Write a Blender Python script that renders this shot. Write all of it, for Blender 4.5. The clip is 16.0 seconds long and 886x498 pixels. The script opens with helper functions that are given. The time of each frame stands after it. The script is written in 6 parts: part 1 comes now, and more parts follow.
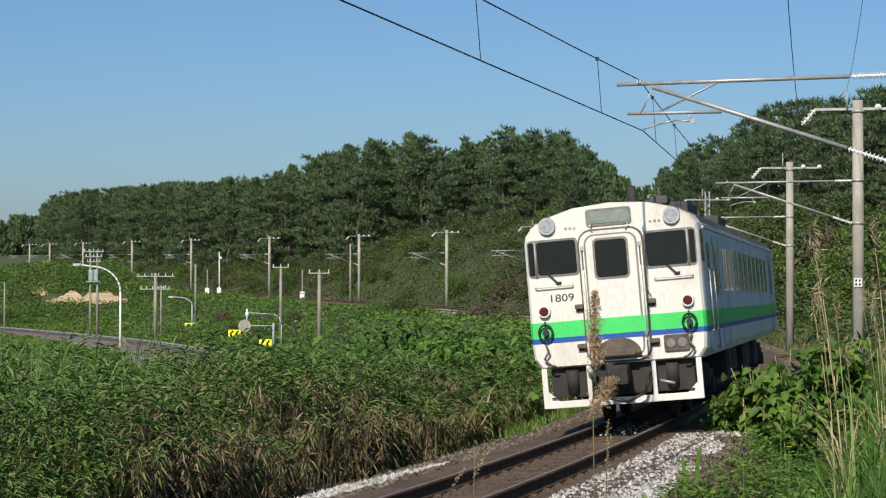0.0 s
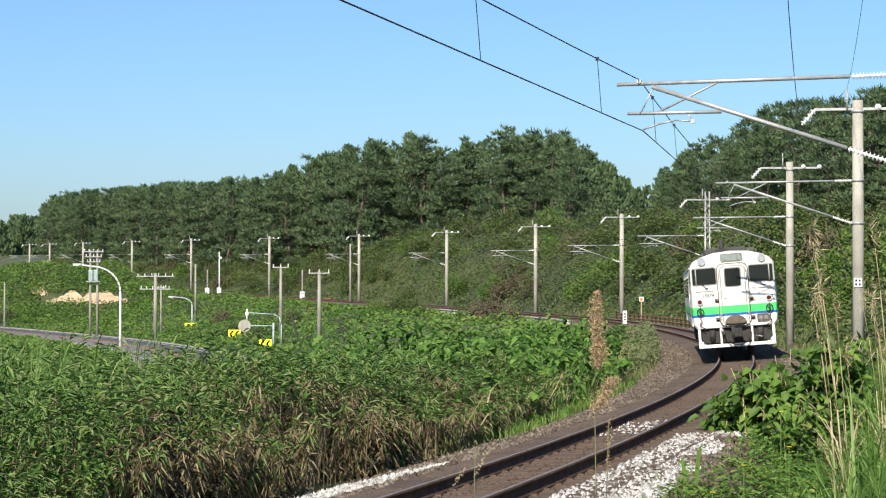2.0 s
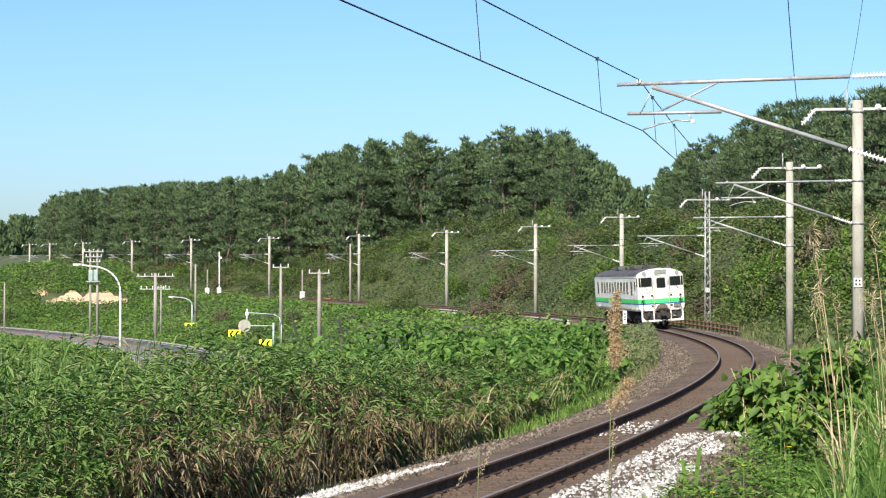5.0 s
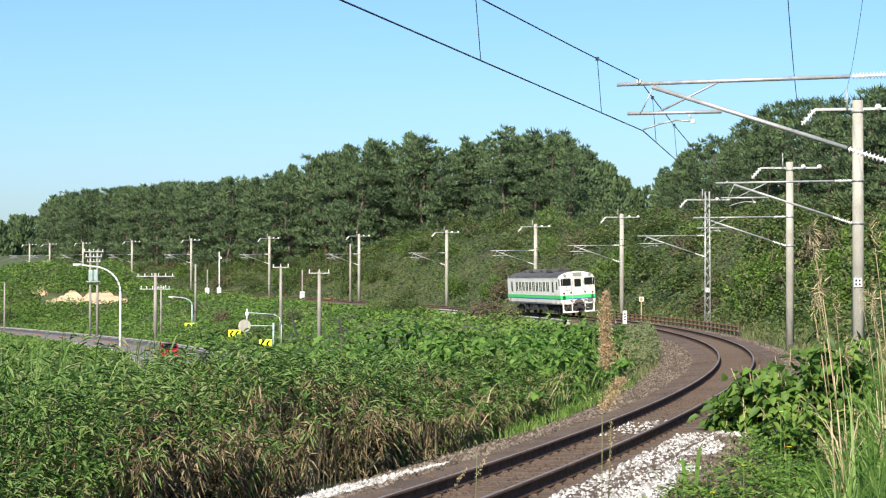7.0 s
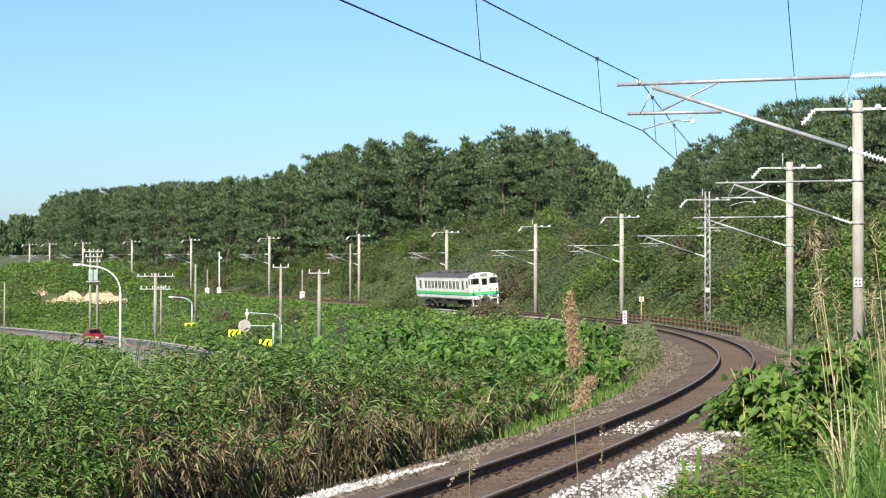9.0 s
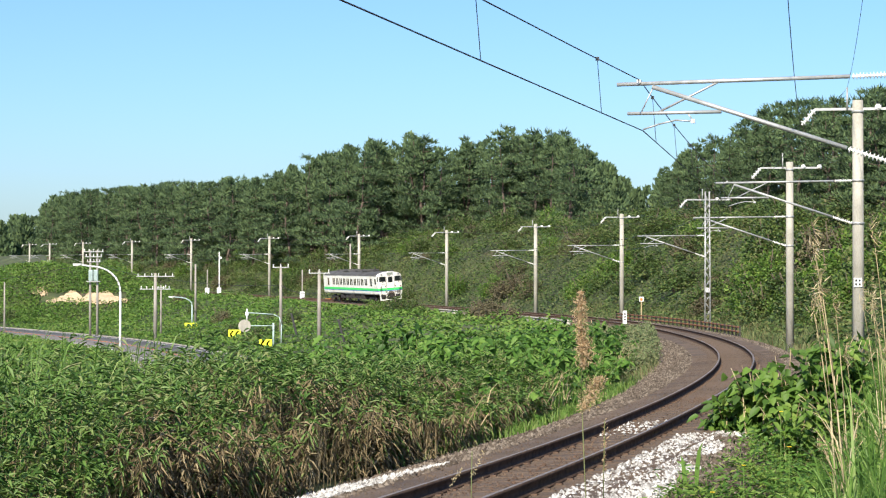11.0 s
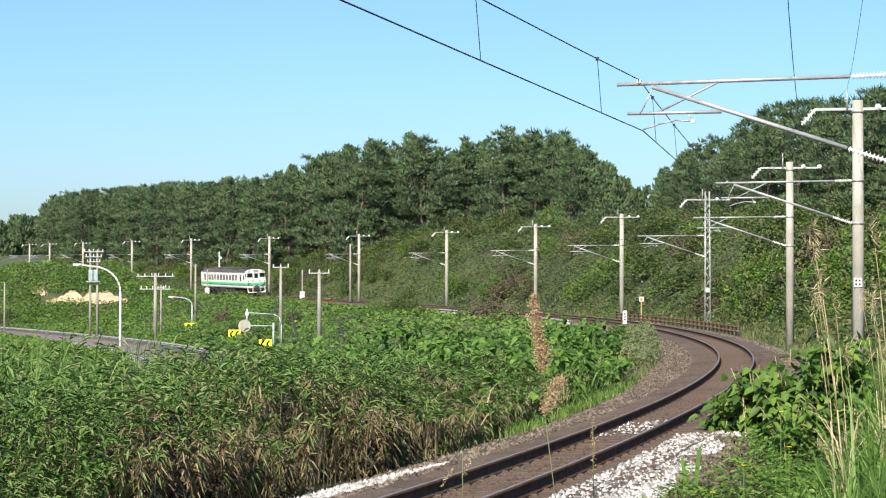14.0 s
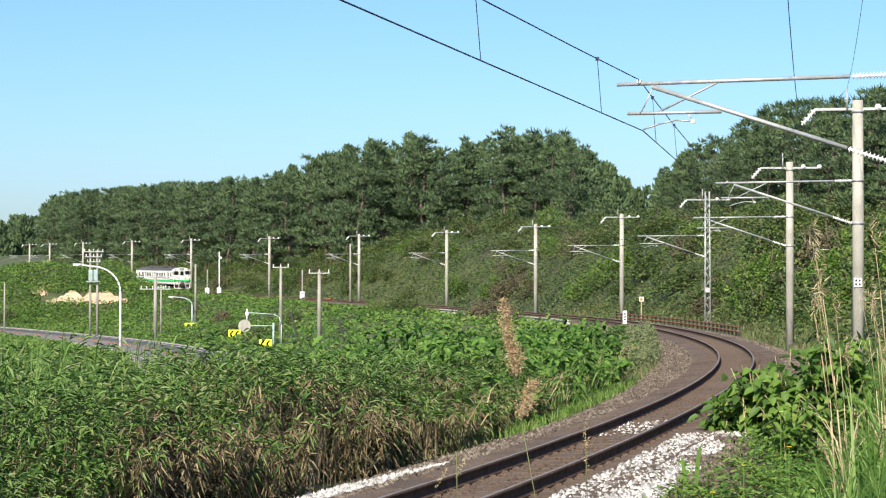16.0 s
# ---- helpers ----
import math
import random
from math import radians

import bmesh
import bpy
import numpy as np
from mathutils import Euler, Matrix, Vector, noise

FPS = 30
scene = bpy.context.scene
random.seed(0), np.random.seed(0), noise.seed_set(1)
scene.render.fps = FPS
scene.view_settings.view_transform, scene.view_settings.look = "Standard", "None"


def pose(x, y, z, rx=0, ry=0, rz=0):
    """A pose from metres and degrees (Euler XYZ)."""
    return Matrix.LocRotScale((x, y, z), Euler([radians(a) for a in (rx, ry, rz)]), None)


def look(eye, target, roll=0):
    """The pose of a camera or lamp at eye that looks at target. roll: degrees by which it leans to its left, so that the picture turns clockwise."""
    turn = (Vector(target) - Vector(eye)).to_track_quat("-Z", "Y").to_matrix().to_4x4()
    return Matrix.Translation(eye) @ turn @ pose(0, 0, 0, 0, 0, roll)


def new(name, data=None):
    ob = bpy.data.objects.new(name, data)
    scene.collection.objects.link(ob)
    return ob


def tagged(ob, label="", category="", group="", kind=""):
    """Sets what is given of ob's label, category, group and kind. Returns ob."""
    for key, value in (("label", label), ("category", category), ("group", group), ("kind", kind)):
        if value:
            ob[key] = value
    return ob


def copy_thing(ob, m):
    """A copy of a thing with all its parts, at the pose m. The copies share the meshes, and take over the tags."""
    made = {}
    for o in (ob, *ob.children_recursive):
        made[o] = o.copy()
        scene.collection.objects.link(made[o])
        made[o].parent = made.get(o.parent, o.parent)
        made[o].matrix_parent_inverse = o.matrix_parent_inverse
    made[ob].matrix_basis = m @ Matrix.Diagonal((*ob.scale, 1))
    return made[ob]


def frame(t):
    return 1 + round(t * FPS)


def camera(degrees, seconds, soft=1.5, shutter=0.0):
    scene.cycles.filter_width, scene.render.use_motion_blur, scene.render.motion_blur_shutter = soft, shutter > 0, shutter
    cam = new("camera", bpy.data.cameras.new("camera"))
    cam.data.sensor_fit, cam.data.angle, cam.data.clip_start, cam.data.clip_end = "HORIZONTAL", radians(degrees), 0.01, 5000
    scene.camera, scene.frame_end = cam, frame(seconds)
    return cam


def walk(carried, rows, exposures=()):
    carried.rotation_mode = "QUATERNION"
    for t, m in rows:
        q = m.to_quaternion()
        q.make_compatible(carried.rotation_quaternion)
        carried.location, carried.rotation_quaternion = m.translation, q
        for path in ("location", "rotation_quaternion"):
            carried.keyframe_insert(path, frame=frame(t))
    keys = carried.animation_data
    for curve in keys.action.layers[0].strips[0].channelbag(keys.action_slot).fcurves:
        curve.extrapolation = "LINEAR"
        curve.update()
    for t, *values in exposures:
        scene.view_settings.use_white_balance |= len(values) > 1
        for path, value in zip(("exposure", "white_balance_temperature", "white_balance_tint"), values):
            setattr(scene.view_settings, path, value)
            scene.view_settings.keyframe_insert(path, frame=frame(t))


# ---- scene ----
# Camera: one fixed tripod pose beside the curve.
cam = camera(25.51, 16.0, soft=1.2)
EYE = (0.0, 0.0, 2.413)
STAND = pose(*EYE, 90.79, 0, 0)
walk(cam, [(0.0, STAND), (16.0, STAND)],
     exposures=[(0.0, 0.05), (0.5, 0.24), (1.0, 0.41), (1.5, 0.57), (2.5, 0.73), (3.5, 0.82), (7.0, 0.88), (16.0, 0.88)])

# World and sun
SUN_AZ, SUN_EL = 198.0, 37.0      # degrees clockwise from +Y, and above the horizon
world = bpy.data.worlds.new("world")
scene.world = world
world.use_nodes = True
wn = world.node_tree.nodes
sky = wn.new("ShaderNodeTexSky")
sky.sky_type = 'NISHITA'
sky.sun_disc = False
sky.sun_elevation = radians(SUN_EL)
sky.sun_rotation = radians(SUN_AZ)
sky.air_density = 1.1
sky.dust_density = 0.9
sky.ozone_density = 10.0
world.node_tree.links.new(sky.outputs[0], wn["Background"].inputs[0])
wn["Background"].inputs[1].default_value = 0.095
sun = new("sun", bpy.data.lights.new("sun", 'SUN'))
sun.data.energy, sun.data.angle, sun.data.color = 5.0, radians(0.5), (1.0, 0.90, 0.74)
_a, _e = radians(SUN_AZ), radians(SUN_EL)
SUN_DIR = Vector((math.sin(_a) * math.cos(_e), math.cos(_a) * math.cos(_e), math.sin(_e)))
sun.matrix_world = look(SUN_DIR * 300, (0, 0, 0))

rng = np.random.default_rng(7)


# ---------------------------------------------------------------- materials
def ramp(nt, stops, interp='LINEAR'):
    n = nt.nodes.new("ShaderNodeValToRGB")
    n.color_ramp.interpolation = interp
    el = n.color_ramp.elements
    while len(el) < len(stops):
        el.new(0.5)
    for e, (p, c) in zip(el, stops):
        e.position, e.color = p, (*c, 1)
    return n


def mat(name, a, b=None, scale=4.0, rough=0.7, bump=0.2, metal=0.0, detail=6.0, fine=40.0, dirt=None, spec=0.5, stretch=None):
    """Two-scale procedural surface: broad patches from a to b, fine grain, optional dirt colour."""
    m = bpy.data.materials.new(name)
    m.use_nodes = True
    nt = m.node_tree
    L = nt.links.new
    p = nt.nodes["Principled BSDF"]
    tc = nt.nodes.new("ShaderNodeTexCoord")
    src = tc.outputs["Object"]
    if stretch:
        mp = nt.nodes.new("ShaderNodeMapping")
        mp.inputs["Scale"].default_value = stretch
        L(src, mp.inputs[0])
        src = mp.outputs[0]
    n1 = nt.nodes.new("ShaderNodeTexNoise")
    n1.inputs["Scale"].default_value, n1.inputs["Detail"].default_value = scale, detail
    n2 = nt.nodes.new("ShaderNodeTexNoise")
    n2.inputs["Scale"].default_value, n2.inputs["Detail"].default_value = fine, 4.0
    L(src, n1.inputs["Vector"])
    L(src, n2.inputs["Vector"])
    b = b or tuple(c * 0.75 for c in a)
    stops = [(0.32, b), (0.62, a)]
    if dirt:
        stops = [(0.25, dirt), (0.42, b), (0.62, a)]
    r = ramp(nt, stops)
    L(n1.outputs[0], r.inputs[0])
    mx = nt.nodes.new("ShaderNodeMix")
    mx.data_type, mx.blend_type = 'RGBA', 'OVERLAY'
    mx.inputs[0].default_value = 0.35
    L(r.outputs[0], mx.inputs[6])
    L(n2.outputs[0], mx.inputs[7])
    L(mx.outputs[2], p.inputs["Base Color"])
    p.inputs["Roughness"].default_value = rough
    p.inputs["Metallic"].default_value = metal
    p.inputs["Specular IOR Level"].default_value = spec
    if bump:
        bp = nt.nodes.new("ShaderNodeBump")
        bp.inputs["Strength"].default_value = bump
        bp.inputs["Distance"].default_value = 0.02
        L(n2.outputs[0], bp.inputs["Height"])
        L(bp.outputs[0], p.inputs["Normal"])
    return m


def leaf_mat(name, cols, rough=0.55, trans=0.35, patch=0.15):
    """Foliage: colour varies leaf by leaf and in broad patches; light passes through."""
    m = bpy.data.materials.new(name)
    m.use_nodes = True
    nt = m.node_tree
    L = nt.links.new
    p = nt.nodes["Principled BSDF"]
    g = nt.nodes.new("ShaderNodeNewGeometry")
    tc = nt.nodes.new("ShaderNodeTexCoord")
    n1 = nt.nodes.new("ShaderNodeTexNoise")
    n1.inputs["Scale"].default_value, n1.inputs["Detail"].default_value = patch, 5.0
    L(tc.outputs["Object"], n1.inputs["Vector"])
    ad = nt.nodes.new("ShaderNodeMath")
    ad.operation = 'MULTIPLY_ADD'
    ad.inputs[1].default_value, ad.inputs[2].default_value = 1.5, -0.75
    L(n1.outputs[0], ad.inputs[0])
    a2 = nt.nodes.new("ShaderNodeMath")
    a2.use_clamp = True
    L(ad.outputs[0], a2.inputs[0])
    L(g.outputs["Random Per Island"], a2.inputs[1])
    n = len(cols)
    r = ramp(nt, [(i / max(1, n - 1), c) for i, c in enumerate(cols)])
    L(a2.outputs[0], r.inputs[0])
    L(r.outputs[0], p.inputs["Base Color"])
    p.inputs["Roughness"].default_value = rough
    p.inputs["Specular IOR Level"].default_value = 0.35
    t = nt.nodes.new("ShaderNodeBsdfTranslucent")
    L(r.outputs[0], t.inputs[0])
    ms = nt.nodes.new("ShaderNodeMixShader")
    ms.inputs[0].default_value = trans
    L(p.outputs[0], ms.inputs[1])
    L(t.outputs[0], ms.inputs[2])
    L(ms.outputs[0], nt.nodes["Material Output"].inputs[0])
    return m


M = {}
M["soil"] = mat("soil_and_undergrowth", (0.07, 0.085, 0.03), (0.035, 0.05, 0.018), scale=0.25, rough=0.95, bump=0.6, fine=6, dirt=(0.09, 0.07, 0.045))
M["ballast"] = mat("rusty_ballast", (0.115, 0.080, 0.054), (0.062, 0.043, 0.031), scale=0.8, rough=0.95, bump=0.9, fine=18)
M["rail_side"] = mat("rusty_rail_steel", (0.12, 0.08, 0.058), (0.07, 0.047, 0.036), scale=6, rough=0.95, bump=0.4, spec=0.05)
M["rail_top"] = mat("polished_rail_head", (0.26, 0.22, 0.19), (0.17, 0.14, 0.12), scale=5, rough=0.6, bump=0.05, metal=0.3)
M["concrete"] = mat("weathered_concrete", (0.39, 0.375, 0.325), (0.29, 0.28, 0.24), scale=1.6, rough=0.9, bump=0.35, dirt=(0.2, 0.19, 0.165), stretch=(1.0, 1.0, 0.35))
M["galv"] = mat("galvanised_steel", (0.42, 0.43, 0.43), (0.31, 0.32, 0.32), scale=5, rough=0.5, bump=0.1, metal=0.4)
M["porcelain"] = mat("white_porcelain", (0.82, 0.82, 0.8), (0.72, 0.72, 0.7), rough=0.25, bump=0.0)
M["wire"] = mat("dark_copper_wire", (0.05, 0.05, 0.055), rough=0.5, bump=0.0, metal=0.5)
M["asphalt"] = mat("worn_asphalt", (0.15, 0.14, 0.135), (0.11, 0.103, 0.1), scale=0.6, rough=0.9, bump=0.3)
M["bark"] = mat("pine_bark", (0.11, 0.085, 0.065), (0.05, 0.038, 0.03), scale=3, rough=0.95, bump=0.9, stretch=(1, 1, 0.3))
M["stone_white"] = leaf_mat("white_crushed_stone", [(0.17, 0.16, 0.145), (0.36, 0.35, 0.325), (0.48, 0.47, 0.445), (0.6, 0.59, 0.56)], rough=0.9, trans=0.0, patch=2.0)
M["stone_brown"] = leaf_mat("brown_crushed_stone", [(0.045, 0.034, 0.025), (0.08, 0.062, 0.045), (0.14, 0.11, 0.083), (0.23, 0.195, 0.155)], rough=0.95, trans=0.0, patch=1.2)
# needle greens lightened, so the distant haze is in the colour
M["needles"] = leaf_mat("pine_needles", [(0.039, 0.068, 0.034), (0.068, 0.113, 0.052), (0.104, 0.162, 0.068), (0.138, 0.199, 0.085)], rough=0.85, trans=0.22, patch=0.25)

M["paint_white"] = mat("white_railcar_paint", (0.70, 0.70, 0.665), (0.65, 0.64, 0.595), scale=1.2, rough=0.5, bump=0.02, fine=25, spec=0.25, dirt=(0.52, 0.47, 0.38), stretch=(1, 1, 0.4))
M["paint_green"] = mat("light_green_paint", (0.06, 0.62, 0.14), (0.05, 0.55, 0.12), scale=2, rough=0.4, bump=0.02)
M["paint_blue"] = mat("blue_paint", (0.02, 0.09, 0.38), (0.02, 0.07, 0.3), scale=2, rough=0.4, bump=0.02)
M["roof_grey"] = mat("sooty_roof_paint", (0.085, 0.085, 0.085), (0.05, 0.05, 0.05), scale=1.0, rough=0.8, bump=0.2, dirt=(0.05, 0.048, 0.045))
M["glass_dark"] = mat("dark_window_glass", (0.012, 0.016, 0.016), (0.009, 0.012, 0.012), scale=2, rough=0.06, bump=0.0, spec=0.22)
M["rubber"] = mat("grey_rubber_seal", (0.2, 0.21, 0.2), (0.13, 0.135, 0.13), scale=8, rough=0.7, bump=0.1)
M["alu"] = mat("window_frame_aluminium", (0.5, 0.5, 0.49), (0.4, 0.4, 0.39), scale=6, rough=0.4, bump=0.05, metal=0.6)
M["grime"] = mat("greasy_underframe", (0.035, 0.032, 0.03), (0.02, 0.018, 0.017), scale=3, rough=0.8, bump=0.4)
M["rust_cast"] = mat("rusty_cast_steel", (0.13, 0.10, 0.075), (0.07, 0.055, 0.045), scale=5, rough=0.8, bump=0.5)
M["lens_red"] = mat("red_lamp_lens", (0.11, 0.012, 0.012), (0.06, 0.008, 0.008), scale=9, rough=0.15, bump=0.0)
M["lens_clear"] = mat("ribbed_lamp_glass", (0.55, 0.57, 0.58), (0.35, 0.37, 0.38), scale=14, rough=0.12, bump=0.2, metal=0.5)
M["sign_face"] = mat("backlit_sign_cloth", (0.22, 0.27, 0.23), (0.16, 0.2, 0.17), scale=5, rough=0.4, bump=0.0)
M["black"] = mat("black_paint", (0.02, 0.02, 0.02), rough=0.5, bump=0.0)

# ---------------------------------------------------------------- mesh helpers
def obj(name, verts, faces, material, parent=None, label="", smooth=False):
    me = bpy.data.meshes.new(name)
    me.from_pydata([tuple(v) for v in verts], [], faces)
    for mm in (material if isinstance(material, (list, tuple)) else [material]):
        me.materials.append(mm)
    if smooth:
        me.shade_smooth()
    ob = new(name, me)
    if parent:
        ob.parent = parent
    if label:
        ob["label"] = label
    return ob


def fast_mesh(name, verts, loops, counts, material, smooth=False):
    """A mesh from flat arrays: verts (n, 3), loop vertex indices and the size of each face."""
    me = bpy.data.meshes.new(name)
    me.vertices.add(len(verts))
    me.vertices.foreach_set("co", np.asarray(verts, np.float32).ravel())
    me.loops.add(len(loops))
    me.loops.foreach_set("vertex_index", np.asarray(loops, np.int32))
    me.polygons.add(len(counts))
    st = np.concatenate([[0], np.cumsum(counts)[:-1]])
    me.polygons.foreach_set("loop_start", st.astype(np.int32))
    me.update(calc_edges=True)
    me.validate()
    me.materials.append(material)
    if smooth:
        me.shade_smooth()
    return me


def part(name, bm, material, parent, label="", smooth=False):
    me = bpy.data.meshes.new(name)
    bm.to_mesh(me)
    bm.free()
    for mm in (material if isinstance(material, (list, tuple)) else [material]):
        me.materials.append(mm)
    if smooth:
        me.shade_smooth()
    ob = new(name, me)
    ob.parent = parent
    if label:
        ob["label"] = label
    return ob


def box(bm, c, size, bevel=0.0, rot=None, mi=0):
    m = Matrix.Translation(c) @ (rot.to_4x4() if rot else Matrix.Identity(4)) @ Matrix.Diagonal((*size, 1))
    g = bmesh.ops.create_cube(bm, size=1, matrix=m)
    fs = {f for v in g["verts"] for f in v.link_faces}
    if bevel:
        es = list({e for v in g["verts"] for e in v.link_edges})
        r = bmesh.ops.bevel(bm, geom=es, offset=bevel, segments=2, affect='EDGES', profile=0.7)
        fs = {f for v in r["verts"] for f in v.link_faces} | {f for f in fs if f.is_valid}
    for f in fs:
        if f.is_valid:
            f.material_index = mi
    return bm


def tube(bm, a, b, r1, r2=None, n=8, mi=0):
    """A round bar from a to b."""
    a, b = Vector(a), Vector(b)
    r2 = r1 if r2 is None else r2
    d = b - a
    m = Matrix.Translation((a + b) / 2) @ d.to_track_quat("Z", "Y").to_matrix().to_4x4()
    g = bmesh.ops.create_cone(bm, cap_ends=True, segments=n, radius1=r1, radius2=r2, depth=d.length, matrix=m)
    for f in {f for v in g["verts"] for f in v.link_faces}:
        f.material_index = mi
        f.smooth = len(f.verts) == 4
    return bm


def poly(bm, pts, r, n=6):
    for a, b in zip(pts[:-1], pts[1:]):
        tube(bm, a, b, r, n=n)
    return bm


def cards(P, D, N, length, width, fold=0.25, droop=0.0):
    """Pointed leaves: base P, direction D, face normal N. Four vertices a leaf, folded on the midrib."""
    P, D, N = (np.asarray(a, float) for a in (P, D, N))
    D /= np.linalg.norm(D, axis=1, keepdims=True) + 1e-9
    S = np.cross(D, N)
    S /= np.linalg.norm(S, axis=1, keepdims=True) + 1e-9
    U = np.cross(S, D)
    l, w = np.asarray(length)[:, None], np.asarray(width)[:, None] / 2
    mid = P + D * l * 0.42
    v = np.stack([P, mid - S * w + U * w * fold, P + D * l - np.array([0, 0, 1.0]) * l * droop, mid + S * w + U * w * fold], 1).reshape(-1, 3)
    k = np.arange(len(P))[:, None] * 4
    loops = (k + np.array([[0, 2, 1, 0, 3, 2]])).ravel()
    return v, loops, np.full(len(P) * 2, 3)


def slips(P, D, N, length, width):
    """Small single leaves or needle tufts: one pointed triangle each."""
    P, D, N = (np.asarray(a, float) for a in (P, D, N))
    D = D / (np.linalg.norm(D, axis=1, keepdims=True) + 1e-9)
    S = np.cross(D, N)
    S /= np.linalg.norm(S, axis=1, keepdims=True) + 1e-9
    l, w = np.asarray(length)[:, None], np.asarray(width)[:, None] / 2
    v = np.stack([P - S * w, P + S * w + D * l * 0.25, P + D * l], 1).reshape(-1, 3)
    return v, np.arange(len(P) * 3), np.full(len(P), 3)


def broad(P, D, N, length, width, fold=0.25, droop=0.15):
    """Broad rounded leaves with a pointed tip: six vertices, folded on the midrib and hanging at the tip."""
    P, D, N = (np.asarray(a, float) for a in (P, D, N))
    D /= np.linalg.norm(D, axis=1, keepdims=True) + 1e-9
    S = np.cross(D, N)
    S /= np.linalg.norm(S, axis=1, keepdims=True) + 1e-9
    U = np.cross(S, D)
    l, w = np.asarray(length)[:, None], np.asarray(width)[:, None] / 2
    Z = np.array([0, 0, 1.0])
    a, b = P + D * l * 0.2, P + D * l * 0.62 - Z * l * droop * 0.3
    v = np.stack([P, a - S * w * 0.85 + U * w * fold, b - S * w * 0.8 + U * w * fold, P + D * l - Z * l * droop, b + S * w * 0.8 + U * w * fold, a + S * w * 0.85 + U * w * fold], 1).reshape(-1, 3)
    k = np.arange(len(P))[:, None] * 6
    return v, (k + np.array([[0, 3, 2, 1, 0, 5, 4, 3]])).ravel(), np.full(len(P) * 2, 4)


def blades(P, lean, height, width):
    """Grass blades: a strip in three steps that bends over towards lean (n, 2)."""
    P = np.asarray(P, float)
    n = len(P)
    h, w = np.asarray(height)[:, None], np.asarray(width)[:, None] / 2
    L2 = np.concatenate([np.asarray(lean, float), np.zeros((n, 1))], 1)
    a = rng.uniform(0, 2 * np.pi, n)
    S = np.stack([np.cos(a), np.sin(a), np.zeros(n)], 1)
    Z = np.array([[0, 0, 1.0]])
    m1 = P + Z * h * 0.45 + L2 * h * 0.15
    m2 = P + Z * h * 0.82 + L2 * h * 0.5
    tip = P + Z * h * 0.97 + L2 * h * 1.05
    v = np.stack([P - S * w * 0.6, P + S * w * 0.6, m1 - S * w, m1 + S * w, m2 - S * w * 0.7, m2 + S * w * 0.7, tip], 1).reshape(-1, 3)
    k = np.arange(n)[:, None] * 7
    loops = (k + np.array([[0, 1, 3, 2, 2, 3, 5, 4, 4, 5, 6]])).ravel()
    return v, loops, np.tile([4, 4, 3], n)


def stones(P, size):
    """Rough crushed stones bedded to their middles, four facets showing."""
    n = len(P)
    base = np.array([[1, 0, 0], [-1, 0, 0], [0, 1, 0], [0, -1, 0], [0, 0, 1]], float)
    a = rng.uniform(0, 2 * np.pi, n)
    c, s = np.cos(a), np.sin(a)
    v = base[None] * rng.uniform(0.55, 1.1, (n, 5, 1)) + rng.uniform(-0.3, 0.3, (n, 5, 3))
    x, y = v[..., 0].copy(), v[..., 1].copy()
    v[..., 0], v[..., 1] = x * c[:, None] - y * s[:, None], x * s[:, None] + y * c[:, None]
    v[..., 2] = v[..., 2] * 0.8 - np.array([0.12, 0.12, 0.12, 0.12, 0.0])
    v = (np.asarray(P)[:, None] + v * np.asarray(size)[:, None, None] * 0.5).reshape(-1, 3)
    f = np.array([0, 2, 4, 2, 1, 4, 1, 3, 4, 3, 0, 4])
    return v, (np.arange(n)[:, None] * 5 + f[None]).ravel(), np.full(n * 4, 3)


def join(chunks):
    vs, ls, cs, k = [], [], [], 0
    for v, l, c in chunks:
        vs.append(v)
        ls.append(l + k)
        cs.append(c)
        k += len(v)
    return np.concatenate(vs), np.concatenate(ls), np.concatenate(cs)


def stuff(name, chunks, material, label, category, smooth=False):
    ob = new(name, fast_mesh(name, *join(chunks), material, smooth))
    return tagged(ob, label, category, kind="stuff")


def vnoise(x, y, f, seed=0):
    """Smooth value noise in 0..1 on arrays."""
    x, y = np.asarray(x) * f + seed * 17.3, np.asarray(y) * f + seed * 9.7
    xi, yi = np.floor(x), np.floor(y)
    fx, fy = x - xi, y - yi
    fx, fy = fx * fx * (3 - 2 * fx), fy * fy * (3 - 2 * fy)

    def h(a, b):
        v = np.sin(a * 127.1 + b * 311.7 + seed * 74.7) * 43758.5453
        return v - np.floor(v)
    return (h(xi, yi) * (1 - fx) + h(xi + 1, yi) * fx) * (1 - fy) + (h(xi, yi + 1) * (1 - fx) + h(xi + 1, yi + 1) * fx) * fy


# ---------------------------------------------------------------- the line of the railway
KNOT = np.arange(-30, 291, 20.0)
CURV = [0.0054, 0.0041, 0.0028, 0.0032, 0.0031, 0.0028, 0.0032, 0.0037, 0.0030, 0.0028, 0.0030, 0.0028, 0.0020, 0.0011, 0.0005, 0.0001, -0.0001]
GRADE = [-0.0022, -0.0067, -0.0091, -0.0097, -0.0093, -0.0060, -0.0032, -0.0029, -0.0027, 0.0009, 0.0038, 0.0059, 0.0072, 0.0093, 0.0103, 0.0099, 0.0083]
CANT = [-0.0047, 0.0338, 0.0856, 0.0853, 0.0726, 0.0705, 0.0640, 0.0578, 0.0584, 0.0672, 0.0758, 0.0765, 0.0713, 0.0638, 0.0547, 0.0419, 0.0248]
STEP = 0.5
SS = np.arange(-80, 520, STEP)
I0 = int(80 / STEP)
_k = np.interp(SS, KNOT, CURV)
_g = np.interp(SS, KNOT, GRADE)
TC = np.interp(SS, KNOT, CANT)
TH = np.concatenate([[0], np.cumsum(_k[:-1] * STEP)])
